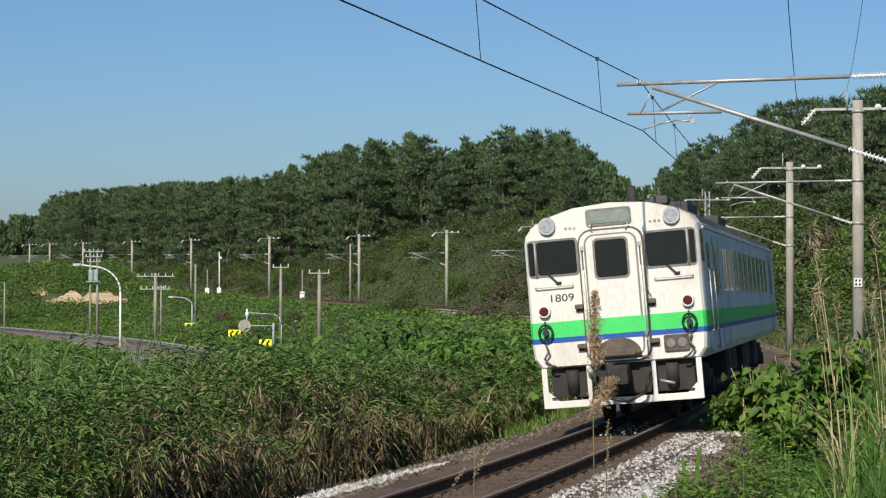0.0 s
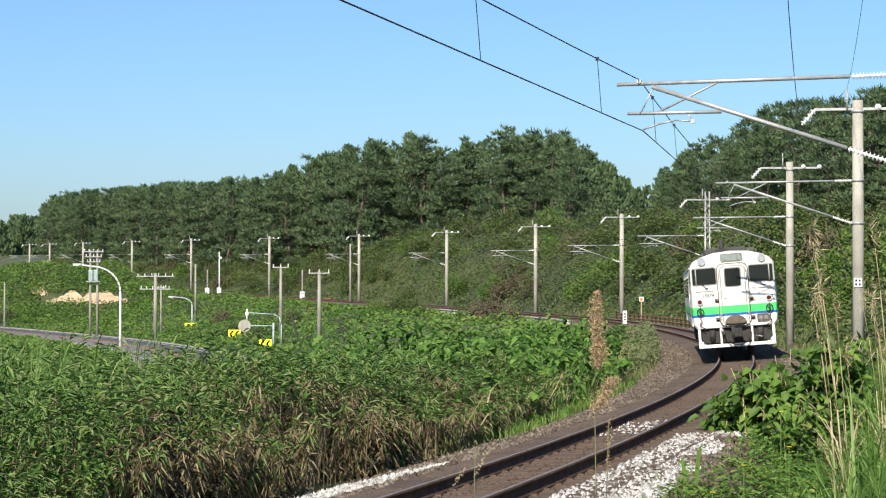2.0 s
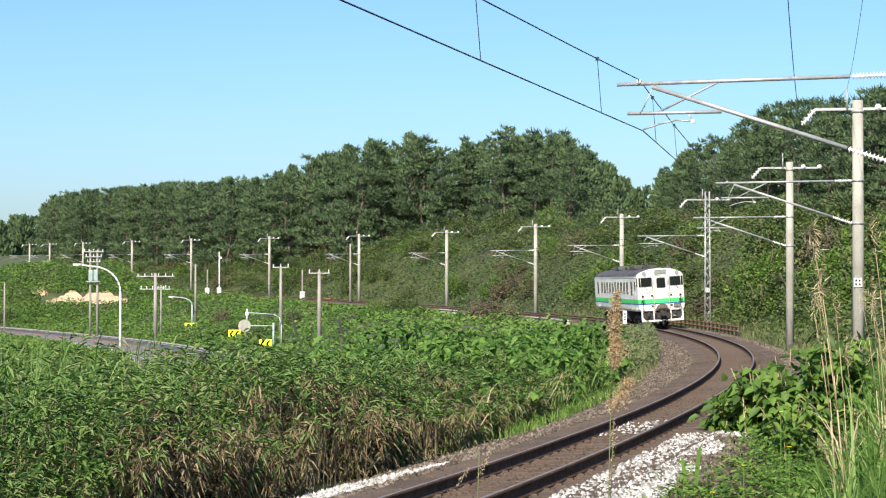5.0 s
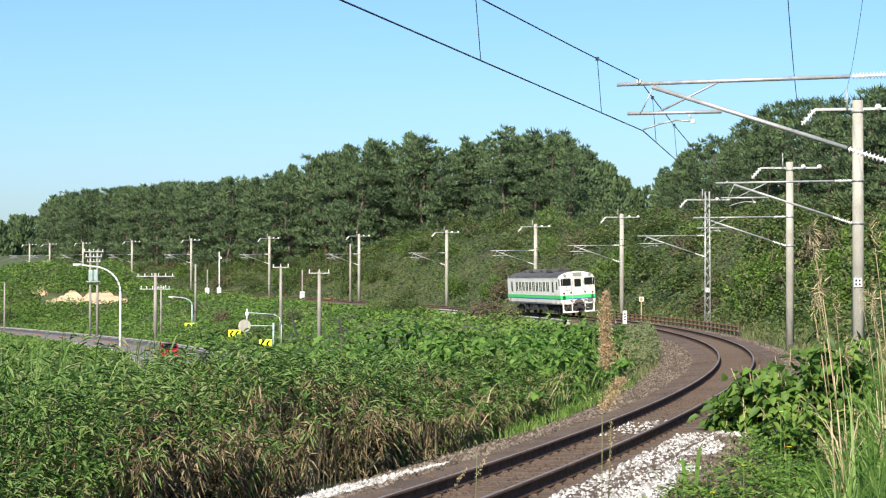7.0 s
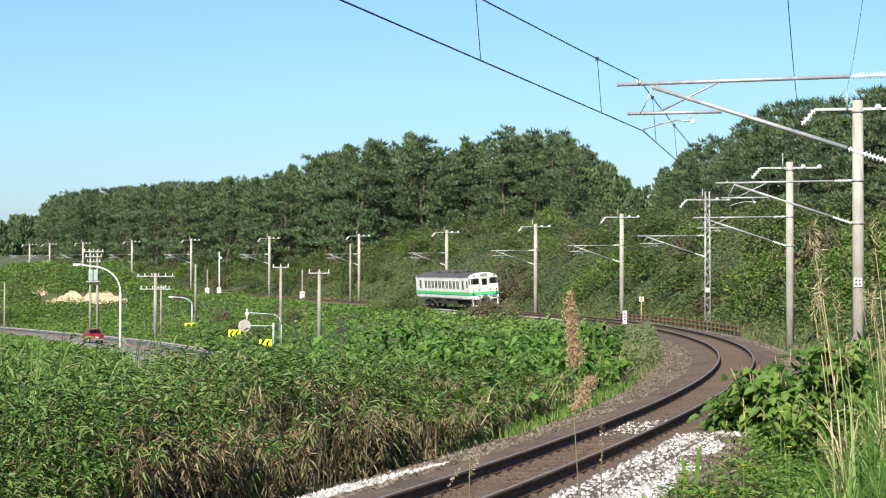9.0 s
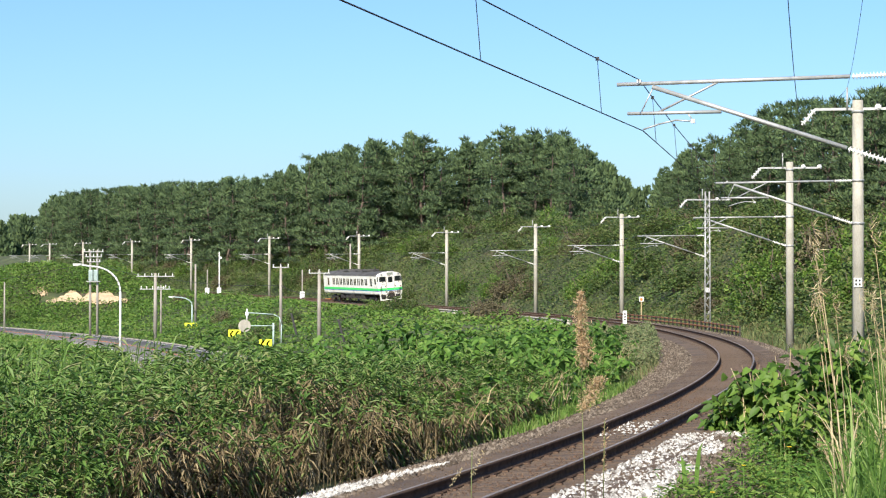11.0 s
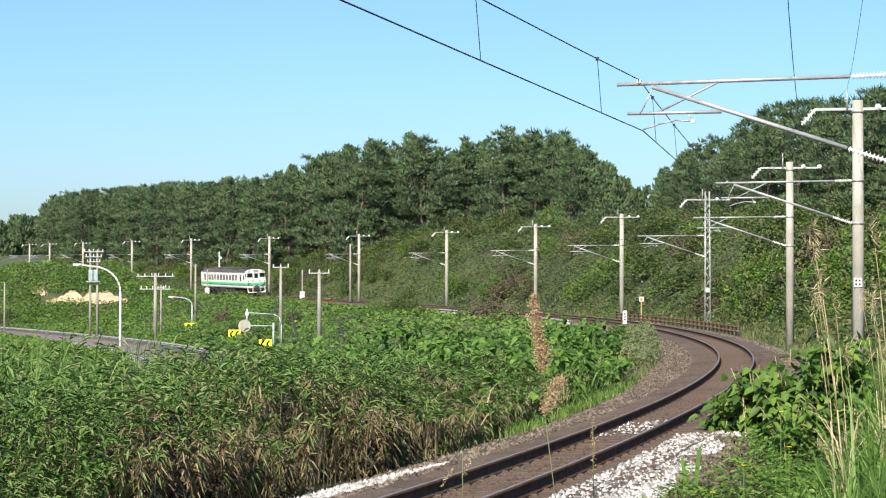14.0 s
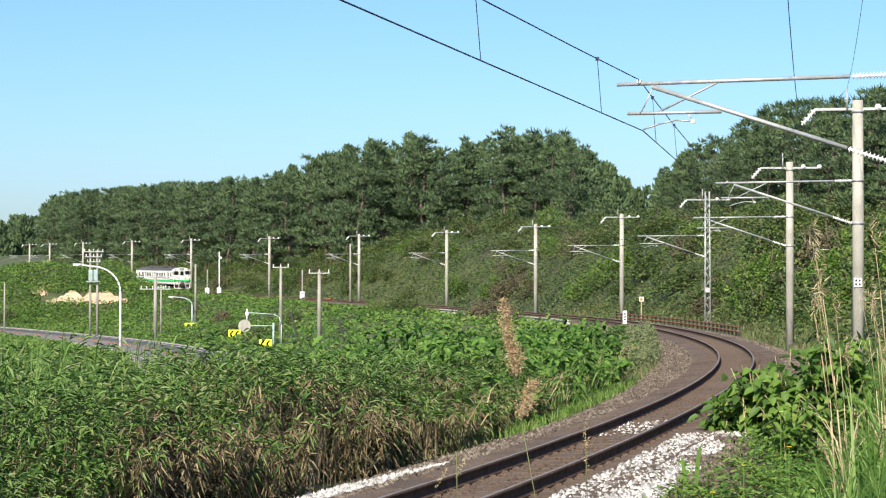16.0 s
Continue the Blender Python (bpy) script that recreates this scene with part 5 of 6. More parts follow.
    for px, y, yt, lamp in ((388, 285, 447, True), (367, 283, 478, False), (535, 255, 478, False)):
        x = place(px, y)
        z = gz(x, y)
        top = 2.41 + (489 - yt) * y / 3464 - z
        e = new("signal_post")
        e.matrix_basis = Matrix.Translation((x, y, z))
        b = bmesh.new()
        tube(b, (0, 0, -0.4), (0, 0, top), 0.09, n=8)
        part("post", b, M["lamp_white"] if lamp else M["pole_grey"], e)
        b = bmesh.new()
        box(b, (0, -0.1, 1.1), (0.6, 0.4, 1.0), 0.03)
        part("relay_case", b, M["lamp_white"], e)
        if lamp:
            b = bmesh.new()
            box(b, (0.2, -0.12, top - 0.8), (0.45, 0.3, 0.3), 0.05)
            part("floodlight", b, M["lamp_white"], e)
        tagged(e, "slim pale lineside post with a white relay case", "signal post", "lineside posts")


def build_sand():
    """Bare sandy cut in the mound, a rough sheet lying on the slope."""
    for px0, px1, y0, y1, yp0, yp1 in ((80, 226, 268, 284, 514, 546), (56, 84, 272, 280, 508, 530)):
        nx, ny = 44, 12
        u, v = np.meshgrid(np.linspace(0, 1, nx + 1), np.linspace(0, 1, ny + 1))
        px = px0 + (px1 - px0) * u
        taper = np.sin(np.pi * np.clip(u * 0.96 + 0.02, 0, 1)) ** 0.35
        top = (0.45 + 0.5 * u + 0.5 * (vnoise(u * 9, u * 0, 1.0, 3) - 0.5) + 0.3 * (vnoise(u * 30, u * 0, 1.0, 4) - 0.5)) * taper
        foot = (0.25 * vnoise(u * 7, u * 0, 1.0, 5) + 0.12 * vnoise(u * 26, u * 0, 1.0, 6)) * (1.2 - taper * 0.4)
        yp = yp1 - (yp1 - yp0) * (foot + (np.maximum(top, foot + 0.05) - foot) * v)
        # where these sight lines meet the slope
        ys = np.arange(225, 330, 0.75)
        Y = np.broadcast_to(ys, (px.size, len(ys)))
        X = (px.ravel()[:, None] - 784) / 3464 * Y
        Z = 2.41 + (489 - yp.ravel()[:, None]) / 3464 * Y
        G = ground_at(X, Y)[0].reshape(X.shape)
        k = np.where((G > Z).any(1), (G > Z).argmax(1), len(ys) - 1)
        lump = rng.uniform(0.02, 0.12, len(k))
        P = [(X[i, q], Y[i, q], G[i, q] + 0.12 + lump[i]) for i, q in enumerate(k)]
        bm = bmesh.new()
        vs = [bm.verts.new(p) for p in P]
        for j in range(ny):
            for i in range(nx):
                a = j * (nx + 1) + i
                bm.faces.new((vs[a], vs[a + 1], vs[a + nx + 2], vs[a + nx + 1]))
        tagged(part("sand_cut", bm, M["sand"], None, smooth=False), "bare pale sandy cut in the grassy mound", "bare soil", kind="structure")


def build_car():
    car = new("car")
    tagged(car, "small bright red hatchback driving on the road", "car")
    prof = [(-1.7, 0.32), (-1.72, 0.75), (-1.62, 0.95), (-0.95, 1.02), (-0.35, 1.45), (1.0, 1.47), (1.55, 1.05), (1.7, 0.95), (1.72, 0.4), (1.6, 0.28), (-1.6, 0.26)]
    b = bmesh.new()
    A = [b.verts.new((-0.74 * (0.86 if z > 1.1 else 1), y, z)) for y, z in prof]
    B = [b.verts.new((0.74 * (0.86 if z > 1.1 else 1), y, z)) for y, z in prof]
    n = len(prof)
    b.faces.new(A)
    b.faces.new(B[::-1])
    for i in range(n):
        b.faces.new((A[i], B[i], B[(i + 1) % n], A[(i + 1) % n]))
    bmesh.ops.recalc_face_normals(b, faces=b.faces)
    bmesh.ops.bevel(b, geom=b.edges[:], offset=0.04, segments=2, affect='EDGES')
    part("body", b, M["car_red"], car)
    b = bmesh.new()
    v = [b.verts.new(p) for p in ((-0.6, -0.97, 1.06), (0.6, -0.97, 1.06), (0.56, -0.42, 1.42), (-0.56, -0.42, 1.42))]
    b.faces.new(v)
    bmesh.ops.solidify(b, geom=b.faces[:], thickness=-0.02)
    part("rear_window", b, M["glass_dark"], car)
    b = bmesh.new()
    v = [b.verts.new(p) for p in ((-0.56, 1.06, 1.45), (0.56, 1.06, 1.45), (0.6, 1.56, 1.08), (-0.6, 1.56, 1.08))]
    b.faces.new(v)
    bmesh.ops.solidify(b, geom=b.faces[:], thickness=-0.02)
    part("windscreen", b, M["glass_dark"], car)
    for s in (-1, 1):
        b = bmesh.new()
        box(b, (s * 0.69, 0.32, 1.22), (0.05, 1.5, 0.28), 0.02, rot=Matrix.Rotation(s * -0.22, 3, 'Y'))
        part("side_window", b, M["glass_dark"], car)
        b = bmesh.new()
        box(b, (s * 0.6, -1.7, 0.85), (0.16, 0.08, 0.22), 0.02)
        part("tail_light", b, M["lens_red"], car)
        for y in (-1.1, 1.15):
            b = bmesh.new()
            tube(b, (s * 0.6, y, 0.28), (s * 0.76, y, 0.28), 0.28, n=18)
            w = part("wheel", b, M["tyre"], car)
            b = bmesh.new()
            tube(b, (s * 0.755, y, 0.28), (s * 0.77, y, 0.28), 0.17, n=14)
            part("rim", b, M["galv"], w)
    b = bmesh.new()
    box(b, (0, -1.73, 0.6), (0.34, 0.02, 0.17), 0.01)
    part("plate", b, M["line_white"], car)
    b = bmesh.new()
    box(b, (0, -1.72, 0.4), (1.4, 0.1, 0.16), 0.03)
    part("bumper", b, M["rubber"], car)
    return car


def car_frame(y):
    x = float(np.mean(road_x(np.array([y - 6, y, y + 6])))) - 2.1
    x2 = float(np.mean(road_x(np.array([y - 4, y + 2, y + 8])))) - 2.1
    return Matrix.Translation((x, y, -4.70)) @ Matrix.Rotation(math.atan2(-(x2 - x), 2.0), 4, 'Z')


# ---------------------------------------------------------------- sleepers, stones and lineside fittings
def build_track_details():
    b = bmesh.new()
    box(b, (0, 0, -0.05), (2.0, 0.22, 0.12), 0.02)
    sl = None
    clip = bmesh.new()
    box(clip, (0, 0, 0.012), (0.075, 0.09, 0.03), 0.008)
    me_clip = None
    for i in range(150):
        s = -22 + i * 0.62
        p = rail(np.array([s]), 0, -0.165)[0]
        h, c = float(np.interp(s, SS, TH)), float(np.interp(s, SS, TC))
        m = Matrix.Translation(p) @ Matrix.Rotation(h, 4, 'Z') @ Matrix.Rotation(-c, 4, 'Y')
        if sl is None:
            sl = part("sleeper", b, M["ballast"], bed)
            me = sl.data
            k = part("rail_clip", clip, M["rail_side"], sl)
            me_clip = k.data
            k.matrix_basis = pose(-0.46, 0, 0)
            ob = sl
            rest = (-0.67, 0.46, 0.67)
        else:
            ob = new("sleeper", me)
            ob.parent = bed
            rest = (-0.67, -0.46, 0.46, 0.67)
        ob.matrix_basis = m
        for x in rest if i < 90 else ():
            k = new("rail_clip", me_clip)
            k.parent = ob
            k.matrix_basis = pose(x, 0, 0)


def build_stones():
    def lay(n, s0, s1, bands, size, name, material, label, keep=None):
        s = rng.uniform(s0, s1, n)
        b = np.array(bands)[rng.integers(0, len(bands), n)]
        t = rng.uniform(0, 1, n)
        off = b[:, 0] + (b[:, 1] - b[:, 0]) * t
        up = b[:, 2] + (b[:, 3] - b[:, 2]) * t
        if keep is not None:
            k = keep(s, off)
            s, off, up = s[k], off[k], up[k]
        p = rail(s, off, up + rng.normal(0, 0.012, len(s)))
        stuff(name, [stones(p, rng.uniform(size * 0.6, size * 1.5, len(s)))], material, label, "ballast stones")
    left = [(-2.05, -3.55, -0.235, -0.50), (-1.55, -2.1, -0.16, -0.24)]
    right = [(2.05, 3.45, -0.25, -1.06), (1.5, 2.1, -0.16, -0.27)]
    white = lambda s, o: np.where(o > 0, (s < 7.5) & (vnoise(s, o, 0.7, 91) + np.interp(s, [-25, -3, 3, 7.5], [0.3, 0.25, 0.1, -0.25]) > 0.42) & (o < np.interp(s, [-25, -6, 2, 8], [1.55, 1.5, 1.45, 1.4]) + 0.6 * vnoise(s, o, 0.9, 92)),
                                  (s < -3.0 - vnoise(s, o, 0.7, 94) * 2) & (o < -1.8) & (o > -3.4) & (vnoise(s, o, 0.9, 93) > 0.12))
    lay(56000, -25, 12, left + right + [(0.9, 1.9, -0.16, -0.2)], 0.064, "white_ballast_stones", M["stone_white"], "fresh white crushed stone on the ballast shoulders", white)
    lay(66000, -25, 45, left + right, 0.076, "brown_ballast_stones", M["stone_brown"], "rust-stained crushed stone on the ballast shoulders", lambda s, o: ~white(s, o))
    lay(20000, -25, 45, [(-0.5, 0.5, -0.16, -0.16), (-1.6, -0.66, -0.16, -0.165), (0.66, 1.6, -0.165, -0.16)], 0.04, "rusty_track_stones", M["ballast"], "rust-brown stones and grit between the rails")
    lay(26000, 45, 130, left + right, 0.11, "far_ballast_stones", M["stone_brown"], "brown crushed stone along the far curve")
    lay(1600, -16, 14, [(-0.45, 0.45, -0.15, -0.15)], 0.05, "dark_track_lumps", M["rail_side"], "dark oily lumps between the rails", lambda s, o: vnoise(s, o, 1.2, 95) > 0.5)
    n = 110
    s = rng.uniform(0.5, 4, n)
    p = rail(s, rng.uniform(-0.45, 0.3, n), -0.13)
    stuff("white_spill_stones", [stones(p, rng.uniform(0.04, 0.09, n))], M["stone_white"], "patch of white stones between the rails", "ballast stones")


def build_lineside():
    # post-and-rail fence outside the curve
    e = new("lineside_fence")
    tagged(e, "low rust-brown lineside fence of old rails and timber", "fence")
    ss = np.arange(77, 124, 1.55)
    pts = [Vector(p) for p in rail(ss, 3.0, 0, False)]
    for p in pts:
        b = bmesh.new()
        box(b, p + Vector((0, 0, -0.3)), (0.1, 0.1, 1.25), 0.01)
        part("post", b, M["grime"], e)
    for z, r, m in ((0.25, 0.05, "rust_orange"), (0.0, 0.06, "rust_orange"), (-0.32, 0.09, "grime"), (-0.6, 0.09, "grime")):
        b = bmesh.new()
        poly(b, [p + Vector((0, 0, z)) for p in pts], r, 6)
        part("fence_rail", b, M[m], e)
    # concrete edge of the little bridge
    for s0, s1 in ((114, 140), (142, 168)):
        ob = new("parapet", sweep("parapet", [(-2.75, -1.6), (-2.75, -0.18), (-2.45, -0.18), (-2.45, -1.6)], np.arange(s0, s1, 1.0), M["concrete"], cant=False))
        tagged(ob, "pale concrete edge wall of the track bridge", "parapet", kind="structure")
        cap = new("coping", sweep("coping", [(-2.8, -0.18), (-2.8, -0.06), (-2.38, -0.06), (-2.38, -0.18)], np.arange(s0, s1, 1.0), M["concrete"], cant=False))
        cap.parent = ob
    # white kilometre post
    e = new("distance_post")
    p = rail(np.array([89.5]), -2.15, -0.5, False)[0]
    e.matrix_basis = Matrix.Translation(p)
    b = bmesh.new()
    box(b, (0, 0, 0.3), (0.1, 0.08, 1.0), 0.01)
    part("post", b, M["concrete"], e)
    b = bmesh.new()
    box(b, (0, -0.02, 1.1), (0.24, 0.1, 0.8), 0.015)
    bd = part("board", b, M["lamp_white"], e)
    for z in (1.3, 1.12, 0.96):
        b = bmesh.new()
        box(b, (0, -0.075, z), (0.12, 0.004, 0.09))
        part("figure_bar", b, M["black"], bd)
    tagged(e, "white wooden distance post beside the track", "distance post")
    e = new("marker_post")
    p = rail(np.array([118.0]), 4.0, -0.4, False)[0]
    e.matrix_basis = Matrix.Translation((place(1135, p[1]), p[1], p[2]))
    b = bmesh.new()
    tube(b, (0, 0, -0.4), (0, 0, 1.75), 0.05, n=8)
    part("post", b, M["straw"], e)
    b = bmesh.new()
    box(b, (0, -0.05, 1.85), (0.34, 0.05, 0.36), 0.02)
    bd = part("board", b, M["lamp_white"], e)
    b = bmesh.new()
    box(b, (-0.02, -0.08, 1.83), (0.22, 0.01, 0.2), 0.0)
    part("mark", b, M["orange"], bd)
    tagged(e, "small orange and white marker on a post", "marker post")
    # number plates on masts, as plain bars
    for s, z in ((31.5, 2.35), (93.0, 2.1)):
        fr = mast_frame(s, mast_off(s))
        e = new("mast_plate")
        e.matrix_basis = fr @ Matrix.Rotation(0.0, 4, 'Z')
        b = bmesh.new()
        box(b, (0.02, 0.2, z), (0.25, 0.015, 0.28), 0.004)
        part("plate", b, M["lamp_white"], e)
        for dx, dz in ((-0.055, 0.06), (0.055, 0.06), (-0.055, -0.06), (0.055, -0.06)):
            b = bmesh.new()
            box(b, (0.02 + dx, 0.212, z + dz), (0.06, 0.006, 0.07))
            part("figure_bar", b, M["black"], e)
        tagged(e, "white number plate strapped to a mast", "plate", "mast plates")


build_roadside()
build_sand()
red_car = build_car()
build_track_details()
build_stones()
build_lineside()


# ---------------------------------------------------------------- railcar
def rail_frame(s):
    """Pose of a vehicle whose front is at s: origin on the rails, X right, Y along the line, Z up."""
    a, b = (Vector(rail(np.array([q]), 0, 0)[0]) for q in (s + 3.25, s + 17.65))
    d = (b - a).normalized()
    r = d.cross(Vector((0, 0, 1))).normalized()
    u = r.cross(d)
    c = float(np.interp(s + 10, SS, TC))
    rr, uu = r * math.cos(c) + u * math.sin(c), u * math.cos(c) - r * math.sin(c)
    o = a - d * 3.25
    return Matrix(((rr.x, d.x, uu.x, o.x), (rr.y, d.y, uu.y, o.y), (rr.z, d.z, uu.z, o.z), (0, 0, 0, 1)))


T_KEY = [0.0, 0.7, 1.5, 2.5, 3.5, 4.2, 6.3, 7.5, 9.0, 11.3, 12.5, 14.0, 16.0]
S_KEY = [0.0, 12.65, 26.75, 44.2, 61.9, 74.4, 111.6, 132.7, 158.9, 199.0, 219.8, 245.85, 280.6]
ALONG = np.polyfit(T_KEY, S_KEY, 5)


def along(t):
    """Distance of the railcar's front along the line: a smooth curve through the timings."""
    return float(np.polyval(ALONG, t))


def ring_at(y, k, zc=2.2):
    """Cross-section of the body, drawn in by the factor k about its centre."""
    half = [(1.30, 1.02), (1.40, 1.16), (1.425, 1.40), (1.425, 3.02), (1.40, 3.16), (1.30, 3.30), (1.05, 3.44), (0.6, 3.565), (0.0, 3.61)]
    pts = half + [(-x, z) for x, z in half[-2::-1]]
    return [(x * k, y, zc + (z - zc) * (1 + (k - 1) * 0.6)) for x, z in pts]


def build_body(rc):
    rings = [ring_at(0.0, 0.955), ring_at(0.05, 0.982), ring_at(0.16, 0.996), ring_at(0.35, 1.0), ring_at(7.0, 1.0), ring_at(14.0, 1.0), ring_at(20.4, 1.0), ring_at(20.6, 0.985), ring_at(20.7, 0.955)]
    k = len(rings[0])
    v = [p for r in rings for p in r]
    f = []
    for i in range(len(rings) - 1):
        for j in range(k):
            f.append((i * k + j, i * k + (j + 1) % k, (i + 1) * k + (j + 1) % k, (i + 1) * k + j))
    f.append(tuple(range(k))[::-1])
    f.append(tuple(range((len(rings) - 1) * k, len(rings) * k)))
    body = obj("body", v, f, M["paint_white"], rc)
    # roof sheet
    half = [(1.415, 3.13), (1.315, 3.315), (1.06, 3.455), (0.6, 3.58), (0.0, 3.625)]
    pts = half + [(-x, z) for x, z in half[-2::-1]]
    v, f = [], []
    ys = [0.75, 5, 10, 15, 20.35]
    for y in ys:
        v += [(x, y, z) for x, z in pts]
    n = len(pts)
    for i in range(len(ys) - 1):
        for j in range(n - 1):
            f.append((i * n + j, i * n + j + 1, (i + 1) * n + j + 1, (i + 1) * n + j))
    f.append(tuple(range(n))[::-1])
    f.append(tuple(range((len(ys) - 1) * n, len(ys) * n)))
    obj("roof", v, f, M["roof_grey"], rc, "dark sooty grey roof")
    # rain gutters
    for sx in (-1, 1):
        b = bmesh.new()
        box(b, (sx * 1.425, 10.5, 3.1), (0.035, 19.9, 0.035), 0.008)
        part("gutter", b, M["paint_white"], rc)


def stripe(rc, name, z0, z1, material, label, out=0.006):
    """A band that runs round the front and along both sides."""
    path = [(-1.425, 20.4), (-1.425, 0.35), (-1.4193, 0.16), (-1.3994, 0.05), (-1.361, 0.0), (1.361, 0.0), (1.3994, 0.05), (1.4193, 0.16), (1.425, 0.35), (1.425, 20.4)]
    nrm = [(-1, 0), (-1, -0.03), (-0.97, -0.25), (-0.8, -0.6), (-0.3, -0.95), (0.3, -0.95), (0.8, -0.6), (0.97, -0.25), (1, -0.03), (1, 0)]
    v, f = [], []
    for (x, y), (nx, ny) in zip(path, nrm):
        for o in (-0.02, out):
            v += [(x + nx * o, y + ny * o, z0), (x + nx * o, y + ny * o, z1)]
    for i in range(len(path) - 1):
        a, c = i * 4, (i + 1) * 4
        f += [(a + 2, c + 2, c + 3, a + 3), (a, a + 2, a + 3, a + 1)[::1] if i == 0 else (a + 3, c + 3, c + 1, a + 1), (a + 2, a, c, c + 2)]
    obj(name, v, f, material, rc, label)


def plate(b, x0, x1, z0, z1, y0, y1, bevel=0.0):
    box(b, ((x0 + x1) / 2, (y0 + y1) / 2, (z0 + z1) / 2), (x1 - x0, abs(y1 - y0), z1 - z0), bevel)


def rounded(b, x0, x1, z0, z1, y0, y1, r, seg=5, axis="y"):
    """A slab with rounded corners in the plane of the face; axis 'x' turns it onto the car's side."""
    pts = []
    for cx, cz, a0 in ((x1 - r, z1 - r, 0), (x0 + r, z1 - r, 90), (x0 + r, z0 + r, 180), (x1 - r, z0 + r, 270)):
        for i in range(seg + 1):
            a = radians(a0 + 90 * i / seg)
            pts.append((cx + r * math.cos(a), cz + r * math.sin(a)))
    mk = (lambda p, y: (p[0], y, p[1])) if axis == "y" else (lambda p, y: (y, p[0], p[1]))
    A = [b.verts.new(mk(p, y0)) for p in pts]
    B = [b.verts.new(mk(p, y1)) for p in pts]
    n = len(pts)
    b.faces.new(A)
    b.faces.new(B[::-1])
    for i in range(n):
        b.faces.new((A[i], B[i], B[(i + 1) % n], A[(i + 1) % n]))
    bmesh.ops.recalc_face_normals(b, faces=b.faces)
    return b


def slab(rc, name, material, x0, x1, z0, z1, y0, y1, r, label="", axis="y"):
    return part(name, rounded(bmesh.new(), x0, x1, z0, z1, y0, y1, r, axis=axis), material, rc, label)


def lettering(name, text, size, at, wide, material, parent):
    """Raised characters on the car's front."""
    t = bpy.data.curves.new(name, 'FONT')
    t.body, t.size, t.extrude, t.align_x = text, size, 0.002, 'CENTER'
    tx = new(name + "_curve", t)
    me = bpy.data.meshes.new_from_object(tx)
    bpy.data.objects.remove(tx)
    me.materials.append(material)
    ob = new(name, me)
    ob.parent = parent
    ob.matrix_basis = Matrix.Translation(at) @ Matrix.Rotation(math.pi / 2, 4, 'X') @ Matrix.Diagonal((wide, 1, 1, 1))
    return ob


